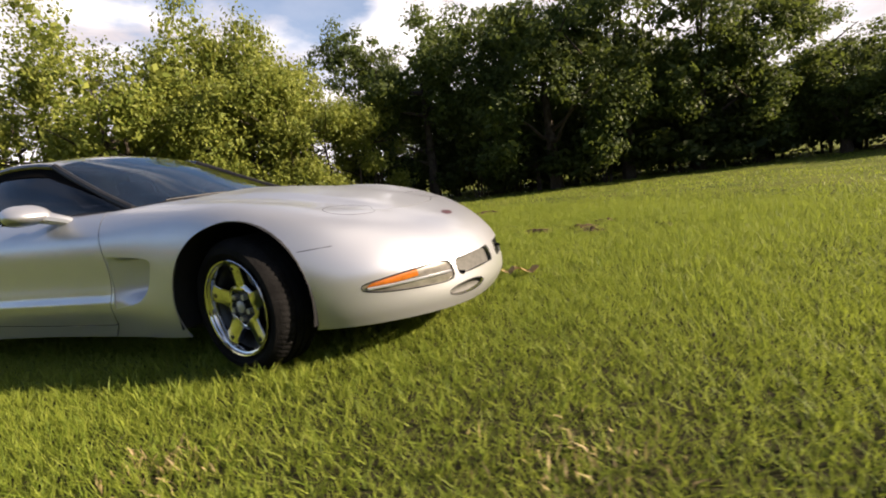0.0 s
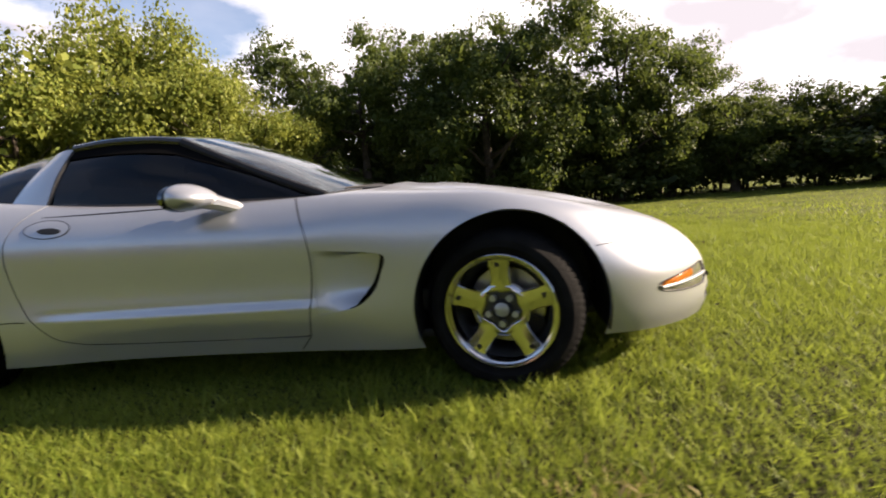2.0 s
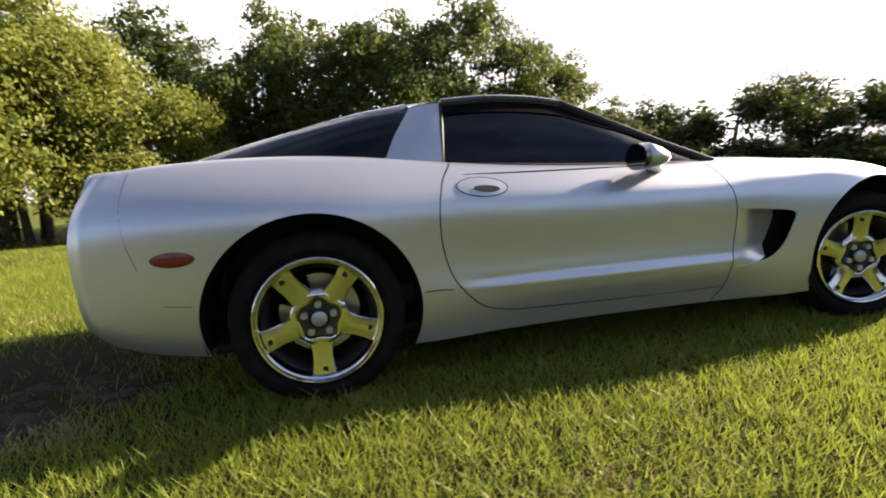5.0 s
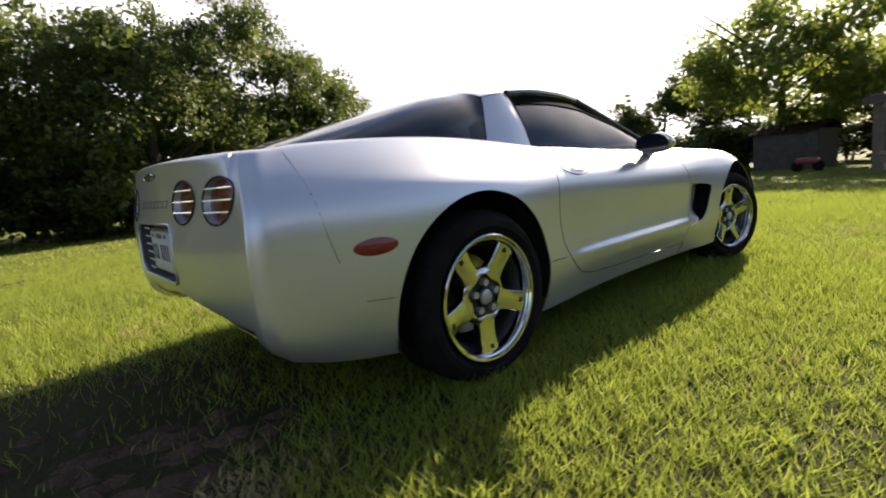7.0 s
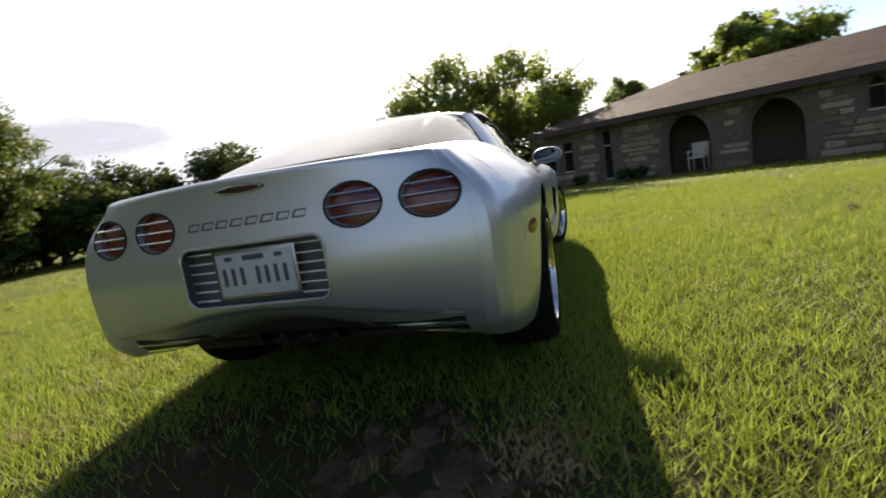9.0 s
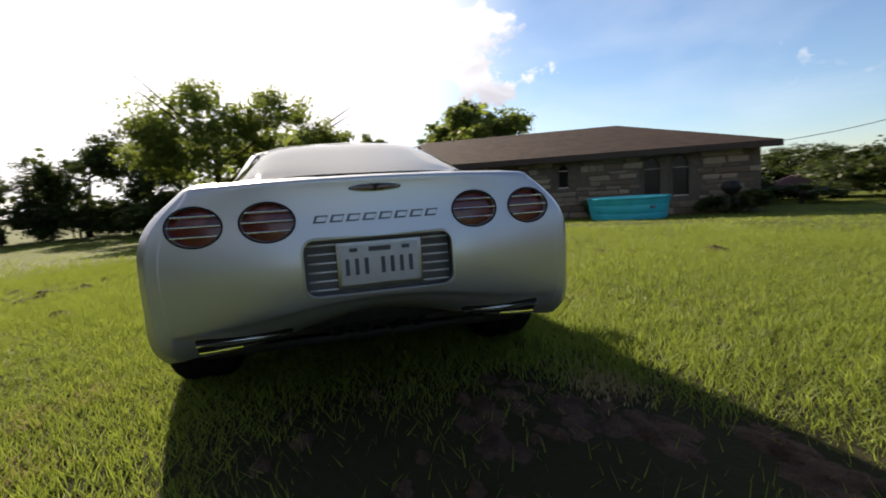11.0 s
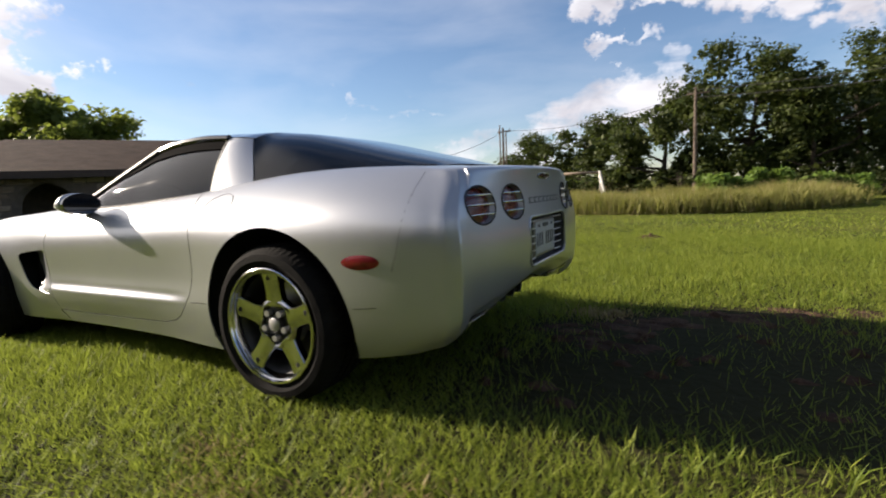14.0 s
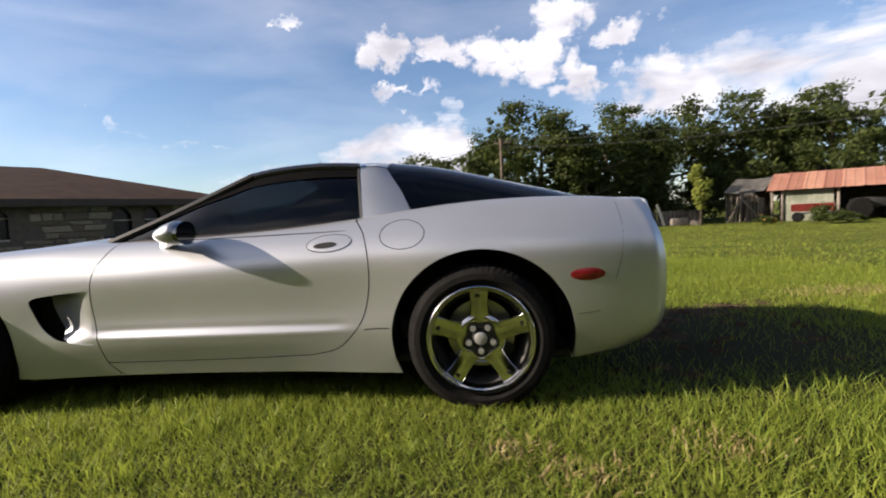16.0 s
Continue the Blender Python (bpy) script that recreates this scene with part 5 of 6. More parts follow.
def arch(cx, cz, rx, rz):
    return lambda p: rx * (math.hypot((p.x - cx) / rx, (p.z - cz) / rz) - 1) if p.y > 0.5 and p.z < 0.79 else 1.0


def side_cut(outline, y0=0.5):
    d = outline_distance(outline)
    return lambda p: d(p.x, p.z) if p.y > y0 else 1.0


def rear_cut(outline):
    d = outline_distance(outline)
    return lambda p: d(p.y, p.z) if p.x < -1.95 else 1.0


def front_cut(outline):
    d = outline_distance(outline)
    return lambda p: d(p.y, p.z) if p.x > 1.75 else 1.0


def rounded(cx, cz, w, h, r, n=5):
    """A rectangle with round corners."""
    out = []
    for sx, sz, a0 in ((1, 1, 0), (-1, 1, 90), (-1, -1, 180), (1, -1, 270)):
        for k in range(n + 1):
            a = radians(a0 + 90 * k / n)
            out.append((cx + sx * (w / 2 - r) + r * math.cos(a), cz + sz * (h / 2 - r) + r * math.sin(a)))
    return out


def oval(cx, cz, rx, rz, n=28, tilt=0.0):
    ct, st = math.cos(radians(tilt)), math.sin(radians(tilt))
    return [(cx + rx * math.cos(a) * ct - rz * math.sin(a) * st, cz + rx * math.cos(a) * st + rz * math.sin(a) * ct) for a in (2 * math.pi * k / n for k in range(n))]


def curve2(pts, n):
    return [(p.x, p.z) for p in spline([(x, 0, z) for x, z in pts], n)]


DOOR = (curve2(((.515, .258), (.54, .40), (.558, .55), (.548, .68), (.50, .80), (.46, .862)), 14)
        + [(.46, 1.0), (-.745, 1.0)]
        + curve2(((-.745, .90), (-.80, .83), (-.828, .72), (-.825, .58), (-.79, .45), (-.73, .365), (-.65, .30), (-.53, .272)), 20)
        + [(-.25, .263), (.15, .258)])
VENT = curve2(((.566, .622), (.70, .612), (.80, .602), (.862, .590), (.872, .566), (.855, .52), (.83, .462), (.79, .415), (.735, .380), (.64, .362), (.566, .352)), 30)
LAMPS = ((.645, .797), (.395, .799))


def take(bm, faces):
    """Moves faces out of bm into a mesh of their own."""
    keep = set(faces)
    other = bm.copy()
    bm.faces.index_update()
    idx = {f.index for f in keep}
    other.faces.ensure_lookup_table()
    bmesh.ops.delete(other, geom=[f for f in other.faces if f.index not in idx], context="FACES")
    bmesh.ops.delete(bm, geom=list(keep), context="FACES")
    return other


def drop(bm, faces):
    bmesh.ops.delete(bm, geom=faces, context="FACES")


def shell(bm, t):
    """Thickness inwards, and only faces that point out stay smooth."""
    bmesh.ops.recalc_face_normals(bm, faces=bm.faces[:])
    c = Vector((0, 0, 0.45))
    s = sum((f.normal.dot(f.calc_center_median() - c)) * f.calc_area() for f in bm.faces)
    if s < 0:
        bmesh.ops.reverse_faces(bm, faces=bm.faces[:])
    solidify(bm, -t)


GAP = 0.0028
half = bmesh.new()
grid_mesh(half, [[tuple(p) for p in row] for row in body_sheet(9)])
drop(half, cut(half, arch(*FRONT_ARCH)))
drop(half, cut(half, arch(*REAR_ARCH)))
# door, set in a narrow gap
dd = outline_distance(DOOR)
in_door = cut(half, lambda p: dd(p.x, p.z) + GAP if p.y > .66 else 1.0)
door_bm = take(half, in_door)
drop(half, cut(half, lambda p: dd(p.x, p.z) - GAP if p.y > .66 else 1.0))
drop(half, cut(half, side_cut(VENT)))
# openings in the tail: lamps, plate recess
for cy, cz in LAMPS:
    drop(half, cut(half, rear_cut(oval(cy, cz, .098, .073))))
PLATE_HOLE = rounded(0, .617, .57, .215, .045)
drop(half, cut(half, rear_cut(PLATE_HOLE)))
# openings in the nose: lamp clusters, grille mouths
NOSE_LAMP = curve2(((.798, .370), (.785, .388), (.70, .403), (.60, .410), (.475, .411), (.447, .384), (.456, .318), (.60, .320), (.72, .334), (.785, .352), (.798, .370)), 30)[:-1]
NOSE_GRILLE = rounded(.235, .366, .36, .082, .026)
NOSE_MOUTH = oval(.36, .256, .125, .030)
for o in (NOSE_LAMP, NOSE_GRILLE, NOSE_MOUTH):
    drop(half, cut(half, front_cut(o)))
# hood seam: a narrow gap over the shoulder
LID = [(.70, -.1), (.70, .60), (.95, .62), (1.30, .62), (1.62, .57), (1.86, .42), (1.93, .22), (1.95, -.1)]
dl = outline_distance(LID)
hood_half = take(half, cut(half, lambda p: dl(p.x, p.y) + GAP * .8 if p.z > .55 and p.x > .5 else 1.0))
drop(half, cut(half, lambda p: dl(p.x, p.y) - GAP * .8 if p.z > .55 and p.x > .5 else 1.0))
# rear bumper seam, from the deck down to the wheel arch
SEAM = curve2(((-1.985, .93), (-1.98, .80), (-1.955, .65), (-1.90, .52), (-1.80, .442), (-1.69, .432)), 24)


def finish_half(bm, both=True):
    if both:
        mirror_y(bm)
        bmesh.ops.remove_doubles(bm, verts=[v for v in bm.verts if abs(v.co.y) < 1e-4], dist=0.0005)
    return bm


# the surface as a whole, to lay trim on
_probe = bmesh.new()
grid_mesh(_probe, [[tuple(p) for p in row] for row in body_sheet(10)])
mirror_y(_probe)
from mathutils.bvhtree import BVHTree
SKIN = BVHTree.FromBMesh(_probe)


def on_side(x, z, side):
    hit = SKIN.ray_cast(Vector((x, side * 2, z)), Vector((0, -side, 0)))
    n = hit[1] if hit[1].y * side > 0 else -hit[1]
    return hit[0], n


def on_rear(y, z):
    hit = SKIN.ray_cast(Vector((-4, y + 1.3e-4, z)), Vector((1, 0, 0)))
    n = hit[1] if hit[1].x < 0 else -hit[1]
    return hit[0], n


def on_nose(y, z):
    hit = SKIN.ray_cast(Vector((4, y + 1.3e-4, z)), Vector((-1, 0, 0)))
    n = hit[1] if hit[1].x > 0 else -hit[1]
    return hit[0], n


def on_top(x, y):
    hit = SKIN.ray_cast(Vector((x, y + 1.3e-4, 3)), Vector((0, 0, -1)))
    n = hit[1] if hit[1].z > 0 else -hit[1]
    return hit[0], n


def inlay(bm, outline, lay, lift, depth, rings=4):
    """A raised or sunk pad with that outline, laid on the skin by lay(a, b)."""
    c = np.array(outline).mean(0)
    rows = []
    for k in range(rings + 1):
        f = k / rings
        row = []
        for p in outline:
            q = c + (np.array(p) - c) * max(f, 0.02)
            at, n = lay(*q)
            row.append(bm.verts.new(at + n * (lift + depth * (1 - f * f))))
        rows.append(row)
    n = len(outline)
    for a, b in zip(rows, rows[1:]):
        for i in range(n):
            bm.faces.new((a[i], a[(i + 1) % n], b[(i + 1) % n], b[i]))
    bm.faces.new(rows[0])
    skirt = []
    for p in outline:
        at, nn = lay(*p)
        skirt.append(bm.verts.new(at - nn * 0.012))
    for i in range(n):
        bm.faces.new((rows[-1][i], rows[-1][(i + 1) % n], skirt[(i + 1) % n], skirt[i]))
    bmesh.ops.recalc_face_normals(bm, faces=bm.faces[:])


def rim_line(bm, outline, lay, radius, lift=0.0, sides=6, closed=True):
    """A thin bead along an outline on the skin."""
    pts = []
    for p in outline:
        at, n = lay(*p)
        pts.append(at + n * lift)
    if closed:
        pts = pts + [pts[0]]
    tube(bm, pts, radius, sides, cap=not closed)


shell(finish_half(half), -0.006)
part("body", half, SILVER, CAR, "silver metallic body shell")
shell(finish_half(hood_half), -0.006)
part("hood", hood_half, SILVER, CAR, "silver metallic hood")
for side in (1, -1):
    bm = door_bm.copy()
    if side < 0:
        for v in bm.verts:
            v.co.y = -v.co.y
    shell(bm, -0.008)
    d = part("door", bm, SILVER, CAR, "silver metallic door")
    hb = bmesh.new()
    H_OUT = oval(-.638, .797, .108, .038, 32, -4)
    inlay(hb, H_OUT, lambda a, b: on_side(a, b, side), 0.002, 0.003)
    part("handle", hb, SILVER, d, "silver oval door handle")
    hb = bmesh.new()
    inlay(hb, oval(-.622, .787, .056, .0125, 24, -4), lambda a, b: on_side(a, b, side), 0.0062, 0.0)
    part("handle_recess", hb, BLACK_TRIM, d, "dark finger recess")
    hb = bmesh.new()
    rim_line(hb, H_OUT, lambda a, b: on_side(a, b, side), 0.0022, 0.001)
    part("handle_seal", hb, BLACK_TRIM, d)
door_bm.free()

# side scoops behind the front wheels
def between(x, pts):
    """The height of a line through pts at x."""
    return float(np.interp(x, [p[0] for p in pts], [p[1] for p in pts]))


for side in (1, -1):
    bm = bmesh.new()
    rows = []
    for j in range(25):
        v = j / 24
        z = .348 + .277 * v
        xe = between(z, ((.348, .60), (.362, .66), (.38, .735), (.415, .79), (.462, .83), (.52, .855), (.566, .868), (.60, .862), (.625, .85)))
        row = []
        for i in range(31):
            x = .554 + (xe - .036 * smoothstep(.36, .43, z) - .554) * i / 30
            at, n = on_side(x, z, side)
            depth = .085 * smoothstep(0, 1.0, (x - .554) / .27) * smoothstep(0, .34, v) * smoothstep(0, .12, 1 - v) + .0035
            row.append(at - Vector((0, side, 0)) * depth)
        rows.append(row)
    grid_mesh(bm, rows)
    scoop = part("side_scoop", bm, SILVER, CAR, "silver scoop behind the front wheel")
    bm = bmesh.new()
    box(bm, (.17, .012, .30), (.84, side * .772, .49), .003)
    part("scoop_opening", bm, BLACK_TRIM, scoop, "black opening of the side scoop")
    bm = bmesh.new()
    rim_line(bm, [p for p in DOOR if p[1] < .86], lambda a, b: on_side(a, b, side), .0042, -.0052, closed=False)
    part("door_gap", bm, BLACK_TRIM, CAR, "dark gap round the door")

# dark inner shells: floor, wheel houses, cabin tub
bm = bmesh.new()
box(bm, (3.30, 1.50, .04), (-.10, 0, .215), .01)
box(bm, (.5, 1.0, .04), (1.75, 0, .219), .01)
part("underbody", bm, BLACK_TRIM, CAR, "black underbody")
bm = bmesh.new()
box(bm, (.34, 1.10, .16), (-1.88, 0, .42), .03)
part("rear_valance", bm, BLACK_TRIM, CAR, "black structure behind the rear bumper")
for sx, cz, rx, rz in (FRONT_ARCH, REAR_ARCH):
    for side in (1, -1):
        bm = bmesh.new()
        a = [(sx + (rx + .004) * math.cos(w), (rz + .004) * math.sin(w) + cz) for w in (math.pi * (k / 24 * 1.17 - .085) for k in range(25))]
        rows = grid_mesh(bm, [[(x, side * yy, z) for x, z in a] for yy in (.42, .60, .80, .888)])
        bm.faces.new(rows[0])
        part("wheel_housing", bm, BLACK_TRIM, CAR, "black wheel housing")
bm = bmesh.new()
box(bm, (3.4, 1.30, .10), (0, 0, .34), .02)
box(bm, (.30, 1.20, .30), (.52, 0, .62), .08)
box(bm, (.9, .26, .3), (-.25, 0, .46), .05)
box(bm, (1.0, 1.14, .06), (-1.35, 0, .80), .03)
part("cabin_tub", bm, CABIN, CAR, "black cabin lining and dashboard")
for side in (1, -1):
    bm = bmesh.new()
    box(bm, (.52, .50, .16), (-.22, side * .38, .46), .06)
    t = Matrix.Rotation(radians(-24), 4, "Y")
    box(bm, (.15, .50, .56), (-.55, side * .38, .72), .06, t)
    box(bm, (.10, .28, .17), (-.66, side * .38, 1.00), .04, t)
    part("seat", bm, SEAT, CAR, "black leather bucket seat")
bm = bmesh.new()
ring = [Vector((.19, .38, .80)) + Matrix.Rotation(radians(-22), 3, "Y") @ Vector((0, .185 * math.cos(a), .185 * math.sin(a))) for a in (2 * math.pi * k / 24 for k in range(25))]
tube(bm, ring, .016, 8, False)
tube(bm, [(.20, .20, .80), (.20, .56, .80)], .018, 6)
tube(bm, [(.20, .38, .80), (.45, .38, .68)], .03, 8)
part("steering_wheel", bm, CABIN, CAR)

# ---- greenhouse: halo, roof panel, panes, pillars ----
def sheet_part(name, rows, mat, t, label="", parent=None, out=None):
    bm = bmesh.new()
    grid_mesh(bm, rows)
    bmesh.ops.recalc_face_normals(bm, faces=bm.faces[:])
    mid = sum((f.normal.dot(f.calc_center_median() - Vector((-.4, 0, .7))) for f in bm.faces))
    if mid < 0:
        bmesh.ops.reverse_faces(bm, faces=bm.faces[:])
    if t:
        solidify(bm, t)
        bmesh.ops.recalc_face_normals(bm, faces=bm.faces[:])
    return part(name, bm, mat, parent or CAR, label)


def mir(pts):
    return [(x, -y, z) for x, y, z in pts]


# border curves on the y > 0 side
A_FOOT, A_HEAD = (.585, .685, .842), (-.147, .545, 1.158)
PILLAR = [A_FOOT, (.345, .645, .938), (.10, .600, 1.045), (-.03, .572, 1.104), A_HEAD]
RAIL = [A_HEAD, (-.30, .545, 1.180), (-.52, .543, 1.190), (-.725, .540, 1.178)]
HALO_F = [(-.765, .712, .898), (-.750, .655, 1.02), (-.735, .595, 1.11), (-.725, .540, 1.178)]
HALO_B = [(-1.005, .655, .930), (-.955, .60, 1.03), (-.905, .55, 1.105), (-.865, .505, 1.165)]
BELT = [(.575, .722, .832), (.30, .735, .845), (-.10, .735, .858), (-.45, .73, .878), (-.765, .712, .898)]
HEADER = [A_HEAD, (-.150, .38, 1.190), (-.155, .19, 1.205), (-.157, 0, 1.210)]
COWL = [A_FOOT, (.665, .48, .857), (.705, .25, .868), (.720, 0, .872)]
HALO_TOP_F = [(-.725, .540, 1.178), (-.725, .36, 1.212), (-.725, .18, 1.226), (-.725, 0, 1.230)]
HALO_TOP_B = [(-.865, .505, 1.165), (-.865, .34, 1.198), (-.865, .17, 1.212), (-.865, 0, 1.216)]


def full(c, n):
    """A curve from one side over the middle to the other, from its half."""
    h = spline(c, n)
    return [tuple(p) for p in h] + [(p.x, -p.y, p.z) for p in h[-2::-1]]


# windscreen
rows = coons(full(COWL, 8), full(HEADER, 8), PILLAR, mir(PILLAR), 24, 14, (.004, 0, .008))
sheet_part("windscreen", rows, SCREEN, .005, "clear green-tinted windscreen")
# roof panel
rows = coons(full(HEADER, 8), full(HALO_TOP_F, 8), RAIL, mir(RAIL), 24, 10, (0, 0, .012))
sheet_part("roof_panel", rows, ROOF_BLACK, .02, "gloss black removable roof panel")
# halo band over the roof and down both sides
for k, (a, b, nm) in enumerate(((spline(HALO_F, 10), spline(HALO_B, 10), "halo"),)):
    for side in (1, -1):
        rows = []
        for i in range(11):
            row = []
            for j in range(7):
                v = j / 6
                p = a[i].lerp(b[i], v)
                o = .010 * 4 * v * (1 - v)
                row.append((p.x, side * (p.y + o + .004), p.z + o * .4))
            rows.append(row)
        sheet_part("halo_pillar", rows, SILVER, .02, "broad silver pillar behind the door")
rows = []
a, b = full(HALO_TOP_F, 8), full(HALO_TOP_B, 8)
for i in range(len(a)):
    rows.append([tuple(Vector(a[i]).lerp(Vector(b[i]), j / 6) + Vector((0, 0, .004 + .006 * 4 * (j / 6) * (1 - j / 6)))) for j in range(7)])
sheet_part("halo_top", rows, ROOF_BLACK, .02, "gloss black band over the roof")
# hatch glass: one bowed pane from the band to the deck, with its side quarters
EDGE = [(-1.005, .655, .930), (-1.25, .635, .948), (-1.50, .60, .958), (-1.72, .535, .962), (-1.88, .42, .964)]


def along(curve, x):
    """The point of a finely drawn curve at that x, between its ends."""
    for p, q in zip(curve, curve[1:]):
        if (p.x - x) * (q.x - x) <= 0 and p.x != q.x:
            return p.lerp(q, (x - p.x) / (q.x - p.x))
    return curve[0] if abs(x - curve[0].x) < abs(x - curve[-1].x) else curve[-1]


SIDE_LINE = spline(HALO_B, 30)[::-1] + spline(EDGE, 40)[1:]
TOP_LINE = spline(((-.865, 0, 1.218), (-1.05, 0, 1.192), (-1.25, 0, 1.148), (-1.50, 0, 1.082), (-1.72, 0, 1.022), (-1.88, 0, .976)), 60)
rows = []
for i in range(33):
    x = -.865 - (1.88 - .865) * i / 32
    e, c = along(SIDE_LINE, x), along(TOP_LINE, x)
    row = []
    for j in range(33):
        q = j / 16 - 1
        row.append((x - .06 * (1 - q * q) * (i / 32) ** 3, e.y * q, e.z + (c.z - e.z) * (1 - abs(q) ** 5.0)))
    rows.append(row)
sheet_part("hatch_glass", rows, TINT, .005, "dark tinted hatch glass")
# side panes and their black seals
DULL_BLACK = material("dull_black_gap", (.004, .004, .0045), rough=.95, spec=.02, vary=.2)
for side in (1, -1):
    s = (lambda c: c) if side > 0 else mir
    rail = [tuple(p) for p in spline(PILLAR, 8)] + [tuple(p) for p in spline(RAIL, 6)][1:]
    bot, up = spline(BELT, 28), spline(rail, 28)
    rows = []
    for j in range(11):
        v = j / 10
        row = []
        for i in range(29):
            p = bot[i].lerp(up[i], v)
            o = .028 * 4 * v * (1 - v) * smoothstep(0, .35, i / 28)
            row.append((p.x, side * (p.y - .012 + o), p.z))
        rows.append(row)
    sheet_part("side_window", rows, TINT, .004, "dark tinted door window")
    # Black strip stands in for the dark cabin seen above the glass.
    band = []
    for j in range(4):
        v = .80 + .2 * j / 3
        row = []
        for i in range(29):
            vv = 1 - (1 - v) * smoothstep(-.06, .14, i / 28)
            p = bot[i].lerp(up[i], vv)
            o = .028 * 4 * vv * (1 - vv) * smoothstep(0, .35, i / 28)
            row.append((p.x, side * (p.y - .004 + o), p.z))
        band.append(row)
    sheet_part("weatherstrip", band, DULL_BLACK, .004, "black strip standing in for the dark gap above the window")
    bm = bmesh.new()
    tube(bm, s([tuple(p) for p in spline(PILLAR, 12)]), .021, 8)
    part("pillar", bm, BLACK_TRIM, CAR, "slim windscreen pillar")
    bm = bmesh.new()
    tube(bm, s([(x, y, z) for x, y, z in (tuple(p) for p in spline(RAIL, 12))]), .020, 8)
    part("roof_rail", bm, ROOF_BLACK, CAR, "black roof rail")
    bm = bmesh.new()
    tube(bm, s([(x, y - .004, z + .002) for x, y, z in (tuple(p) for p in spline(BELT, 20))]), .009, 6)
    tube(bm, s([(x, y - .006, z) for x, y, z in (tuple(p) for p in spline(HALO_F, 10))]), .011, 6)
    part("window_seal", bm, BLACK_TRIM, CAR, "black rubber window seal")
    bm = bmesh.new()
    tube(bm, s([(x - .002, y + .004, z + .003) for x, y, z in (tuple(p) for p in spline(EDGE, 20))]), .007, 6)
    part("hatch_seal", bm, BLACK_TRIM, CAR, "black rubber hatch seal")
bm = bmesh.new()
tube(bm, [tuple(Vector(p) + Vector((0, 0, -.004))) for p in full(COWL, 10)], .016, 8)
box(bm, (.10, .9, .012), (.735, 0, .862), .004)
part("cowl", bm, BLACK_TRIM, CAR, "black cowl at the foot of the windscreen")
for y0, y1 in ((.05, -.50), (.55, .02)):
    bm = bmesh.new()
    tube(bm, [(.735, y0, .874), (.705, (y0 + y1) / 2, .882), (.615, y1, .874)], [.007, .006, .004], 6)
    part("wiper", bm, BLACK_TRIM, CAR, "black wiper arm and blade")

# mirrors
MIRROR = material("mirror_glass", (.16, .17, .18), rough=.02, metal=1.0, vary=.02)
for side in (1, -1):
    bm = bmesh.new()
    rows = []
    for i in range(17):
        u = i / 16
        row = []
        prof = (1 - abs(2 * u - 1) ** 2.8) ** .5 if 0 < u < 1 else 0
        for j in range(25):
            a = 2 * math.pi * j / 24
            rx = prof * (.105 if math.cos(a) > 0 else .030)
            rz = .056 * prof * (1 - .25 * max(0, math.cos(a)))
            row.append((.055 + .03 * (1 - u) + rx * math.cos(a), side * (.795 + .215 * u), .882 - .10 * max(0, rx * math.cos(a)) + rz * math.sin(a)))
        rows.append(row)
    grid_mesh(bm, rows)
    bmesh.ops.remove_doubles(bm, verts=bm.verts[:], dist=.0005)
    bmesh.ops.recalc_face_normals(bm, faces=bm.faces[:])
    mr = part("mirror", bm, SILVER, CAR, "silver door mirror housing")
    bm = bmesh.new()
    tube(bm, [(.245, side * .755, .80), (.215, side * .785, .825), (.16, side * .83, .85), (.10, side * .88, .865)], [.022, .028, .032, .03], 10)
    part("mirror_arm", bm, SILVER, mr)
    bm = bmesh.new()
    vs = [bm.verts.new((.028 + .014 * math.cos(a) * -1, side * (.903 + .100 * math.cos(a)), .880 + .056 * math.sin(a))) for a in (2 * math.pi * k / 28 for k in range(28))]
    bm.faces.new(vs)
    r = bmesh.ops.extrude_face_region(bm, geom=bm.faces[:])
    bmesh.ops.translate(bm, vec=(.02, 0, 0), verts=[g for g in r["geom"] if isinstance(g, bmesh.types.BMVert)])
    bmesh.ops.recalc_face_normals(bm, faces=bm.faces[:])
    part("mirror_glass", bm, MIRROR, mr, "mirror glass", smooth=False)


# ---- wheels ----
WHEEL_CHROME = material("wheel_chrome", (0.48, 0.48, 0.49), rough=0.13, metal=1.0, vary=0.08, scale=14)
CAP_GREY = material("satin_grey_metal", (.34, .34, .34), rough=.4, metal=.6, vary=.15, scale=30)


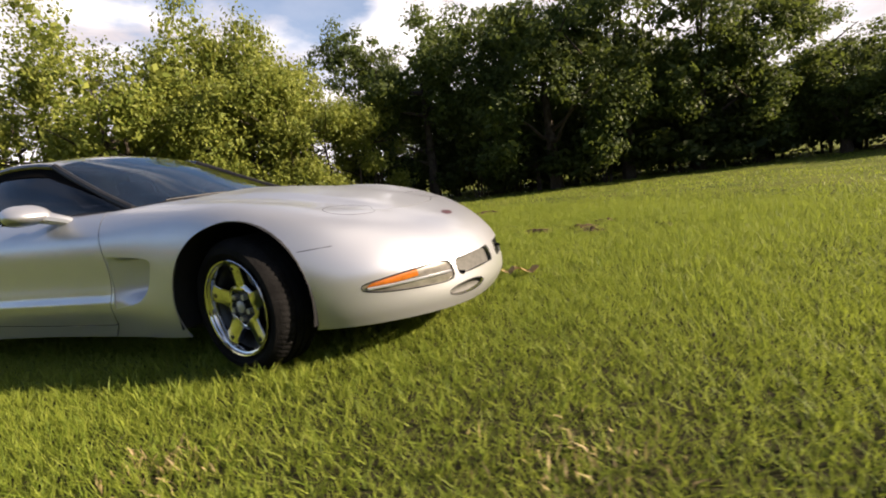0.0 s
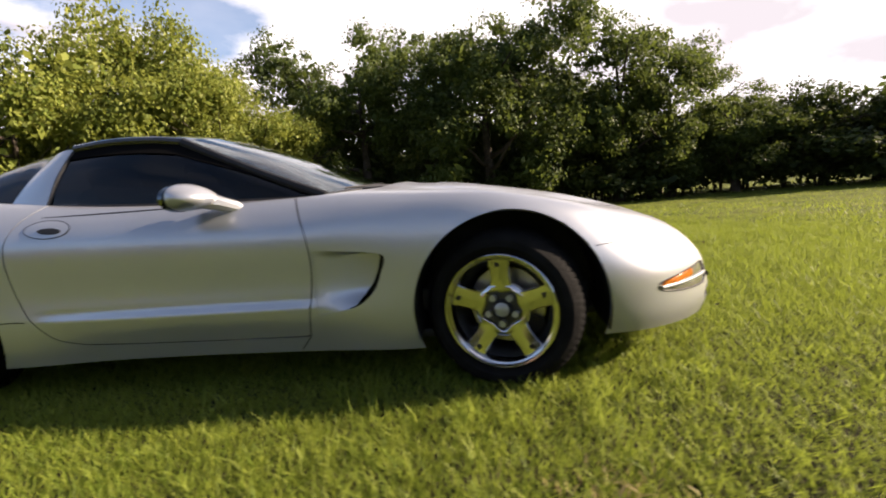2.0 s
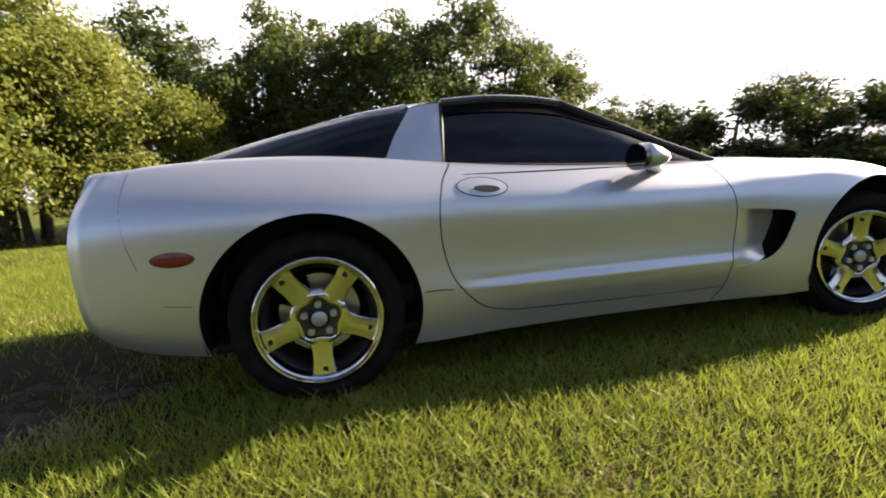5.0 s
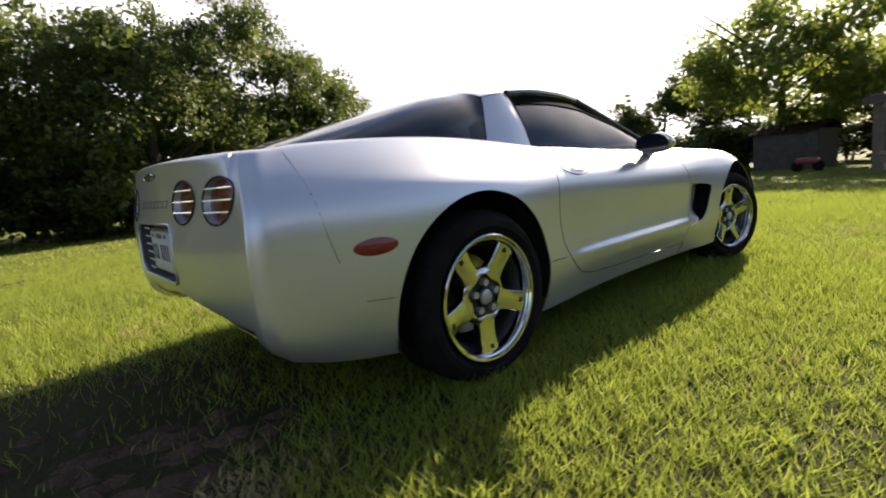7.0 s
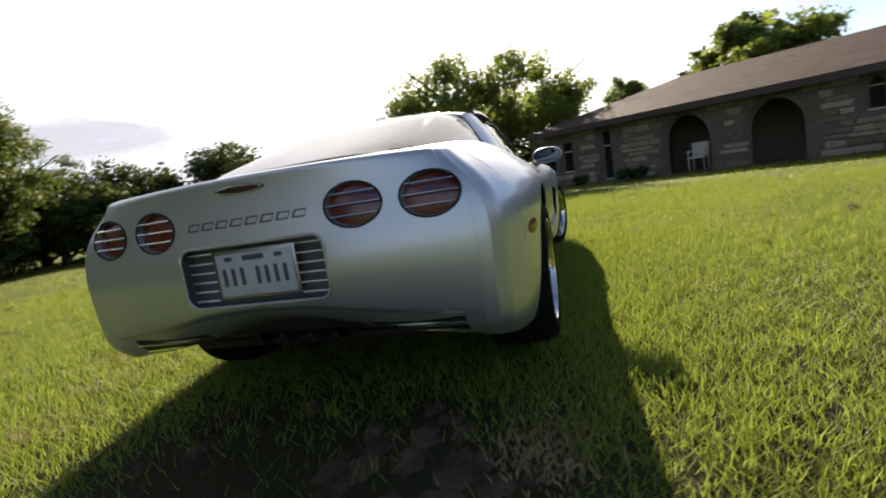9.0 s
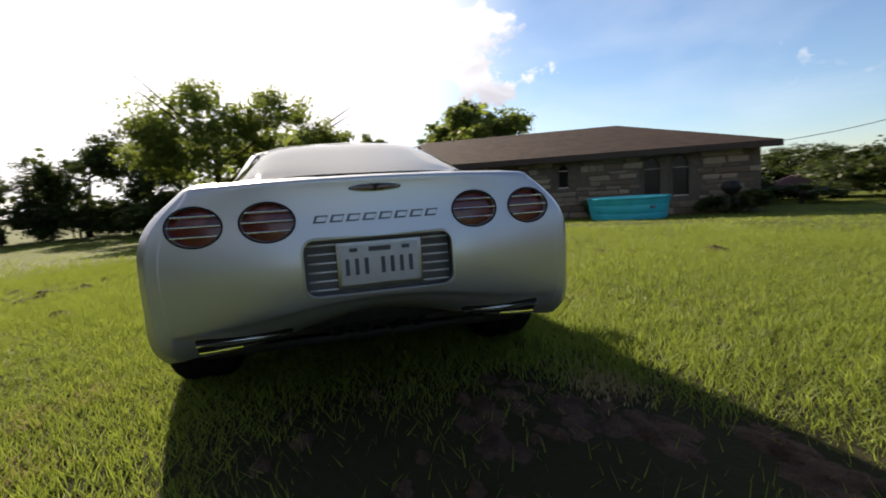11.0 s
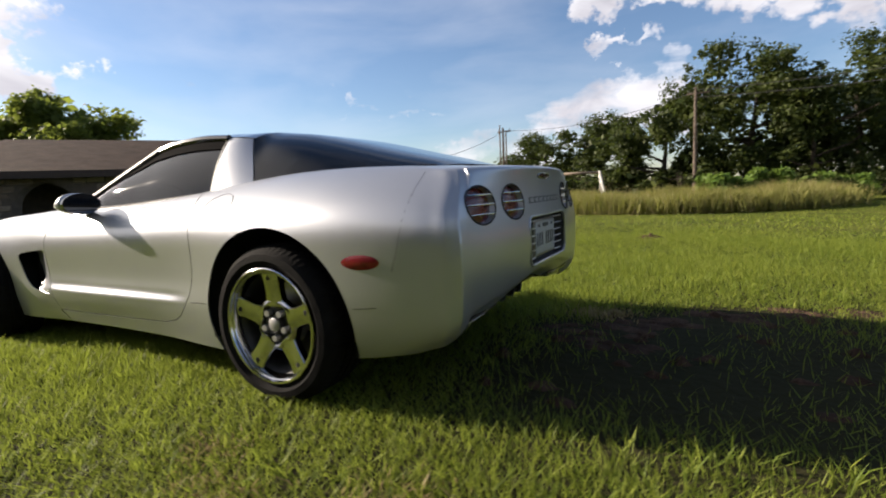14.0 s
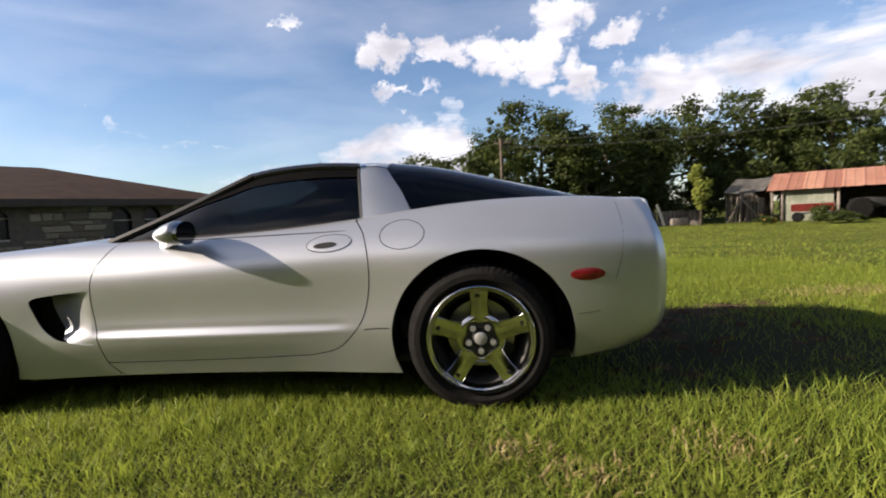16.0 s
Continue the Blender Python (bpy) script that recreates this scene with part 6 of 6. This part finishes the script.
def make_wheel(name, tyre_r, rim_r, width, label):
    """A wheel standing in the xz plane round its hub, its face towards +y."""
    w = new(name)
    w["label"] = label
    h = width / 2
    bm = bmesh.new()
    R, r = tyre_r, rim_r
    prof = [(r - .004, h - .022), (r + .012, h - .010), (r + .35 * (R - r), h + .008), (r + .62 * (R - r), h + .004), (R - .022, h - .012), (R - .006, h - .030), (R - .001, h - .055)]
    tread = []
    for g in (.045, .0, -.045):
        tread += [(R, g + .012 + .006), (R, g + .008), (R - .008, g + .007), (R - .008, g - .007), (R, g - .008)]
    prof = prof + tread + [(a, -b) for a, b in prof[::-1]]
    n = 288
    lathe(bm, prof, n)
    bm.verts.ensure_lookup_table()
    for k, (a, b) in enumerate(prof):
        if a > R - .012 and abs(b) > .028:
            for s in range(n):
                turn = (s + int((abs(b) - .03) * 60) * (1 if b > 0 else -1)) % 4
                if turn == 0:
                    v = bm.verts[k * n + s]
                    f = (a - .005) / a
                    v.co.x *= f
                    v.co.z *= f
    bmesh.ops.recalc_face_normals(bm, faces=bm.faces[:])
    part("tyre", bm, RUBBER, w, "black rubber tyre")
    bm = bmesh.new()
    lathe(bm, [(r - .002, h - .012), (r + .004, h - .006), (r + .005, h + .001), (r + .001, h + .004), (r - .007, h + .002), (r - .010, h - .006), (r - .017, h - .009), (r - .021, h - .018), (r - .026, h - .045)], 72)
    bmesh.ops.recalc_face_normals(bm, faces=bm.faces[:])
    part("rim", bm, WHEEL_CHROME, w, "chromed rim barrel")
    bm = bmesh.new()
    lathe(bm, [(r - .024, h - .043), (r - .045, h - .075), (r - .05, -h + .03), (r - .004, -h + .01)], 72)
    bmesh.ops.recalc_face_normals(bm, faces=bm.faces[:])
    part("barrel", bm, DARK_METAL, w, "dark inner rim barrel")
    # five spokes, broad and flat, dished towards the hub
    for k in range(5):
        bm = bmesh.new()
        rows = []
        for i in range(9):
            u = i / 8
            rad = .080 + (r - .022 - .080) * u
            hw = .035 + .011 * u * u + .016 * (1 - u) ** 3
            y = h - .040 + .016 * u ** 1.5
            row = []
            for vx, vy in ((-1.0, -.034), (-1.0, -.004), (-.92, 0), (-.3, .003), (0, .004), (.3, .003), (.92, 0), (1.0, -.004), (1.0, -.034)):
                row.append((vx * hw, y + vy, rad))
            rows.append(row)
        grid_mesh(bm, rows)
        bmesh.ops.transform(bm, matrix=Matrix.Rotation(2 * math.pi * k / 5, 4, "Y"), verts=bm.verts[:])
        bmesh.ops.recalc_face_normals(bm, faces=bm.faces[:])
        if sum(f.normal.y for f in bm.faces) < 0:
            bmesh.ops.reverse_faces(bm, faces=bm.faces[:])
        part("spoke", bm, WHEEL_CHROME, w, "chromed flat spoke")
        bm = bmesh.new()
        box(bm, (.020, .004, .022), (.006, h - .0245, r - .040), .0015)
        bmesh.ops.transform(bm, matrix=Matrix.Rotation(2 * math.pi * k / 5, 4, "Y"), verts=bm.verts[:])
        part("spoke_slot", bm, BLACK_TRIM, w, "dark slot in the spoke's end")
    # hub: a broad chromed boss with a lobed dark pocket for the nuts
    y = h - .038
    bm = bmesh.new()
    rows = []
    for rr, dy, lobe in ((.112, -.035, 0), (.112, -.006, 0), (.104, .000, 0), (.086, .003, 1), (.081, .001, 1), (.076, -.016, 1), (.040, -.016, 0)):
        row = []
        for j in range(61):
            a = 2 * math.pi * j / 60
            q = rr * (1 + .10 * lobe * math.cos(5 * (a - math.pi / 5)))
            row.append((q * math.sin(a), y + dy, q * math.cos(a)))
        rows.append(row)
    grid_mesh(bm, rows)
    bmesh.ops.remove_doubles(bm, verts=bm.verts[:], dist=.0003)
    bmesh.ops.recalc_face_normals(bm, faces=bm.faces[:])
    if sum(f.normal.y for f in bm.faces) < 0:
        bmesh.ops.reverse_faces(bm, faces=bm.faces[:])
    part("hub", bm, WHEEL_CHROME, w, "chromed hub")
    bm = bmesh.new()
    rows = []
    for rr, lobe in ((.0745, 1), (.002, 0)):
        rows.append([(rr * (1 + .10 * lobe * math.cos(5 * (2 * math.pi * j / 60 - math.pi / 5))) * math.sin(2 * math.pi * j / 60), y - .0135, rr * (1 + .10 * lobe * math.cos(5 * (2 * math.pi * j / 60 - math.pi / 5))) * math.cos(2 * math.pi * j / 60)) for j in range(61)])
    grid_mesh(bm, rows)
    part("hub_pocket", bm, DARK_METAL, w, "dark pocket round the nuts")
    bm = bmesh.new()
    lathe(bm, [(.040, y - .013), (.039, y + .004), (.034, y + .007), (.030, y + .004)], 32)
    bmesh.ops.recalc_face_normals(bm, faces=bm.faces[:])
    part("cap_ring", bm, BLACK_TRIM, w, "black ring round the centre cap")
    bm = bmesh.new()
    lathe(bm, [(.031, y + .002), (.029, y + .010), (.024, y + .013), (.0005, y + .014)], 28)
    bmesh.ops.recalc_face_normals(bm, faces=bm.faces[:])
    part("hub_cap", bm, CAP_GREY, w, "grey centre cap")
    for k in range(5):
        a = 2 * math.pi * (k + .5) / 5
        bm = bmesh.new()
        m = Matrix.Translation((.058 * math.sin(a), y - .002, .058 * math.cos(a))) @ Matrix.Rotation(radians(90), 4, "X")
        bmesh.ops.create_cone(bm, cap_ends=True, segments=6, radius1=.0145, radius2=.013, depth=.03, matrix=m)
        part("lug_nut", bm, CAP_GREY, w, "steel lug nut", smooth=False)
    bm = bmesh.new()
    lathe(bm, [(.06, -.01), (.16, -.01), (.162, -.016), (.162, -.034), (.16, -.04), (.06, -.04)], 48)
    bmesh.ops.recalc_face_normals(bm, faces=bm.faces[:])
    part("brake_disc", bm, DISC_METAL, w, "steel brake disc")
    bm = bmesh.new()
    a0 = 200
    outer = [(math.cos(radians(a0 + k * 8)) * .172, math.sin(radians(a0 + k * 8)) * .172) for k in range(8)]
    inner = [(math.cos(radians(a0 + k * 8)) * .105, math.sin(radians(a0 + k * 8)) * .105) for k in range(8)]
    grid_mesh(bm, [[(x, .012, z) for x, z in outer], [(x, .018, z) for x, z in inner]])
    solidify(bm, .06)
    part("brake_caliper", bm, DARK_METAL, w, "dark brake caliper")
    w.parent = CAR
    return w


front = make_wheel("wheel", .326, .228, .245, "front wheel with five chromed spokes, turned")
rear = make_wheel("wheel", .338, .241, .275, "rear wheel with five chromed spokes")
STEER = -14.0
front.matrix_basis = pose(*FRONT_HUB, 0, 0, STEER)
rear.matrix_basis = pose(*REAR_HUB, 0, 0, 0)
for src, hub_at, st, sp in ((front, FRONT_HUB, STEER, 0), (rear, REAR_HUB, 0, 180)):
    copy_thing(src, pose(hub_at[0] + (.017 if st else 0), -hub_at[1] + (.03 if st else 0), hub_at[2], 0, 0, 180 + st) @ pose(0, 0, 0, 0, sp, 0))

# ---- lamps, markers, plate and trim ----
BRIGHT = material("bright_trim", (.62, .62, .63), rough=.3, metal=.35, vary=.1)
for side in (1, -1):
    bm = bmesh.new()
    inlay(bm, oval(-1.81, .613, .078, .028, 28), lambda a, b: on_side(a, b, side), .001, .006)
    part("side_marker", bm, MARKER_RED, CAR, "red oval side marker lamp")
    bm = bmesh.new()
    rim_line(bm, SEAM[:13], lambda a, b: on_side(a, b, side), .0015, -.0008, closed=False)
    part("panel_gap", bm, BLACK_TRIM, CAR, "thin gap of the rear bumper")
    bm = bmesh.new()
    rim_line(bm, ((-1.765, .438), (-1.80, .440), (-1.86, .446)), lambda a, b: on_side(a, b, side), .0018, -.0008, closed=False)
    part("panel_gap", bm, BLACK_TRIM, CAR, "short dark gap behind the rear wheel")
    bm = bmesh.new()
    rim_line(bm, ((-.79, .392), (-.84, .397), (-.908, .396)), lambda a, b: on_side(a, b, side), .0026, -.0008, closed=False)
    part("panel_gap", bm, BLACK_TRIM, CAR, "dark panel gap")
    bm = bmesh.new()
    rim_line(bm, ((.515, .256), (.485, .222), (.462, .194)), lambda a, b: on_side(a, b, side), .0024, -.0004, closed=False)
    part("panel_gap", bm, BLACK_TRIM, CAR, "dark gap below the door's front edge")
    bm = bmesh.new()
    rim_line(bm, ((1.70, .563), (1.76, .566), (1.83, .568)), lambda a, b: on_side(a, b, side), .0018, .0002, closed=False)
    part("panel_gap", bm, BLACK_TRIM, CAR, "dark gap of the front bumper")
    for cy, cz in LAMPS:
        bm = bmesh.new()
        lay = on_rear
        inlay(bm, oval(side * cy, cz, .099, .074, 36), lay, -.022, .012)
        lamp = part("tail_lamp", bm, RED_LENS, CAR, "round dark red tail lamp behind thin bars")
        bm = bmesh.new()
        o = oval(side * cy, cz, .097, .072, 36)
        a = [on_rear(*p)[0] + Vector((.004, 0, 0)) for p in oval(side * cy, cz, .099, .074, 36)]
        b = [on_rear(*p)[0] + Vector((-.004, 0, 0)) for p in oval(side * cy, cz, .096, .071, 36)]
        c = [on_rear(*p)[0] + Vector((.024, 0, 0)) for p in oval(side * cy, cz, .090, .066, 36)]
        grid_mesh(bm, [r + [r[0]] for r in (a, b, c)])
        part("lamp_ring", bm, SILVER, lamp, "silver lamp surround")
        bm = bmesh.new()
        rim_line(bm, oval(side * cy, cz, .097, .072, 36), on_rear, .0034, .001)
        part("lamp_edge", bm, BLACK_TRIM, lamp, "thin dark edge of the lamp")
        for zz in (-.034, .002, .038):
            wy = .090 * math.sqrt(max(0, 1 - (zz / .072) ** 2))
            bm = bmesh.new()
            pts = [on_rear(side * cy + wy * q, cz + zz)[0] + Vector((-.003, 0, 0)) for q in (-1, -.5, 0, .5, 1)]
            tube(bm, pts, .0030, 6)
            part("lamp_bar", bm, CHROME, lamp, "thin bright bar over the lens")
# plate recess with its bright bars, the plate and its frame
bm = bmesh.new()
edge = PLATE_HOLE
rim_pts = [on_rear(*p)[0] for p in edge]
grid_mesh(bm, [[p + Vector((d, 0, 0)) for p in rim_pts + rim_pts[:1]] for d in (-.001, .03, .055)])
bm.faces.new([bm.verts.new(p + Vector((.055, 0, 0))) for p in rim_pts])
recess = part("plate_recess", bm, material("recess_grey", (.075, .075, .080), rough=.5, vary=.2), CAR, "dark recess for the plate")
bm = bmesh.new()
rim_line(bm, edge, on_rear, .006, .001)
part("recess_rim", bm, SILVER, recess, "silver rim of the recess")
for k in range(6):
    for y0, y1 in ((.268, .165), (-.165, -.268)):
        bm = bmesh.new()
        z = .533 + k * .0335
        tube(bm, [(-2.222, y0, z), (-2.226, y1, z)], .0035, 6)
        part("recess_bar", bm, BRIGHT, recess, "bright horizontal bar")
bm = bmesh.new()
box(bm, (.006, .325, .172), (-2.218, 0, .617), .002)
frame_ob = part("plate_frame", bm, DISC_METAL, CAR, "bright plate frame")
bm = bmesh.new()
box(bm, (.006, .302, .150), (-2.2235, 0, .617), .002)
part("plate", bm, PLATE, frame_ob, "white plate with dark bars")

# plate: writing as plain bars
for y, z, w_, h_ in [(.125 - .036 * k, .610, .015, .062) for k in range(3)] + [(-.010 - .036 * k, .610, .015, .062) for k in range(4)] + [(0, .674, .085, .018), (.10, .674, .03, .014), (-.10, .674, .03, .014)]:
    bm = bmesh.new()
    box(bm, (.002, w_, h_), (-2.2275, y, z), .0006)
    part("plate_bar", bm, PLATE_INK, frame_ob, "dark printed bar", smooth=False)

# badge on the tail: eight plain slanted dark shapes in a row
def slanted(cy, cz, w, h, lean):
    return [(cy + sx * w / 2 + lean * sz, cz + sz * h / 2) for sx, sz in ((1, 1), (.3, 1), (-.3, 1), (-1, 1), (-1, 0), (-1, -1), (-.3, -1), (.3, -1), (1, -1), (1, 0))]


for k in range(8):
    yc = .210 - .0600 * k
    bm = bmesh.new()
    inlay(bm, slanted(yc, .797, .046, .028, -.006), on_rear, .0012, .0, 2)
    shape = part("badge_shape", bm, LETTER, CAR, "dark slanted badge shape")
    bm = bmesh.new()
    inlay(bm, slanted(yc - .004, .797, .034, .016, -.0035), on_rear, .0022, .0, 2)
    part("badge_inner", bm, SILVER, shape, "silver middle of the badge shape")

# high brake lamp in the deck's edge
bm = bmesh.new()
inlay(bm, oval(0, .904, .100, .0155, 32), on_rear, .001, .003)
high = part("high_brake_lamp", bm, BLACK_TRIM, CAR, "slim high brake lamp in a dark oval")
for yc in (.048, -.048):
    bm = bmesh.new()
    inlay(bm, oval(yc, .904, .042, .0095, 24), on_rear, .004, .001)
    part("lens", bm, DARK_LENS, high, "dark red lens")
bm = bmesh.new()
rim_line(bm, oval(0, .904, .090, .0125, 32), on_rear, .0014, .004)
part("lamp_rim", bm, CHROME, high, "thin bright rim")

# twin slots below, each with a bright bar
for side in (1, -1):
    for k, (zc, y0, y1) in enumerate(((.373, .345, .690), (.336, .385, .690))):
        bm = bmesh.new()
        inlay(bm, rounded(side * (y0 + y1) / 2, zc, y1 - y0, .026, .009, 3), on_rear, .0015, .0, 3)
        slot = part("bumper_slot", bm, BLACK_TRIM, CAR, "dark slot in the rear bumper")
        bm = bmesh.new()
        tube(bm, [on_rear(side * (y0 + (y1 - y0) * q), zc - .0150)[0] + Vector((-.004, 0, 0)) for q in (0, .25, .5, .75, 1)], .0045, 6)
        part("slot_bar", bm, CHROME, slot, "bright edge of the slot")
# nose: lamp clusters, grilles
for side in (1, -1):
    bm = bmesh.new()
    nl = [(side * y, z) for y, z in NOSE_LAMP]
    inlay(bm, nl, on_nose, -.005, .003)
    cl = part("nose_lamp", bm, CLEAR_LENS, CAR, "clear front lamp cluster with an amber end")
    bm = bmesh.new()
    inlay(bm, [(side * y, z) for y, z in ((.786, .372), (.772, .386), (.70, .399), (.615, .406), (.612, .376), (.70, .370))], on_nose, .003, .002, 5)
    part("amber_lens", bm, AMBER, cl, "amber turn lens")
    bm = bmesh.new()
    rim_line(bm, nl, on_nose, .0032, -.001)
    part("lamp_seal", bm, BLACK_TRIM, cl, "thin dark seal round the lamp")
    bm = bmesh.new()
    tube(bm, [on_nose(side * y, .364 - (.79 - y) * .02)[0] + Vector((.003, 0, 0)) for y in (.785, .72, .65, .58, .50, .46)], .0065, 6)
    part("lamp_bar", bm, SILVER, cl, "bright bar across the lamp")
    for nm, o in (("nose_grille", NOSE_GRILLE), ("nose_mouth", NOSE_MOUTH)):
        bm = bmesh.new()
        inlay(bm, [(side * y, z) for y, z in o], on_nose, -.022, -.01)
        part(nm, bm, GRILLE, CAR, "dark mesh behind the opening")
        bm = bmesh.new()
        rim_line(bm, [(side * y, z) for y, z in o], on_nose, .0035, -.002)
        part("opening_rim", bm, BLACK_TRIM, CAR)
    bm = bmesh.new()
    lid = curve2([(x, y) for x, y in ((1.80, .34), (1.88, .45), (1.83, .60), (1.72, .64), (1.66, .52), (1.70, .38), (1.80, .34))], 26)[:-1]
    rim_line(bm, [(x, side * y) for x, y in lid], on_top, .0015, -.0006)
    part("lamp_lid_gap", bm, BLACK_TRIM, CAR, "thin gap round the pop-up lamp lid")
# emblem on the nose
EMBLEM = material("emblem_dark_red", (.045, .012, .014), rough=.35, vary=.3, scale=60)
bm = bmesh.new()
inlay(bm, oval(2.10, 0, .024, .062, 20), lambda a, b: on_top(a, b), .001, .002, 2)
part("nose_emblem", bm, EMBLEM, CAR, "small dark red emblem shape")
# fuel lid on the driver's quarter
bm = bmesh.new()
rim_line(bm, oval(-.985, .824, .105, .066, 40), lambda a, b: on_side(a, b, 1), .0022, -.0006)
part("fuel_lid_gap", bm, BLACK_TRIM, CAR, "thin round gap of the fuel lid")

# exhaust tips under the middle of the tail
for y in (-.17, -.065, .065, .17):
    bm = bmesh.new()
    lathe(bm, [(.041, -.16), (.042, 0), (.040, .004), (.037, 0), (.036, -.14), (.002, -.14)], 28)
    bmesh.ops.transform(bm, matrix=Matrix.Translation((-2.02, y, .335)) @ Matrix.Rotation(radians(90), 4, "Z"), verts=bm.verts[:])
    bmesh.ops.recalc_face_normals(bm, faces=bm.faces[:])
    part("exhaust_tip", bm, DARK_METAL, CAR, "round steel exhaust tip")
bm = bmesh.new()
box(bm, (.30, .95, .14), (-1.80, 0, .36), .05)
part("muffler", bm, CABIN, CAR, "dark muffler below the tail")
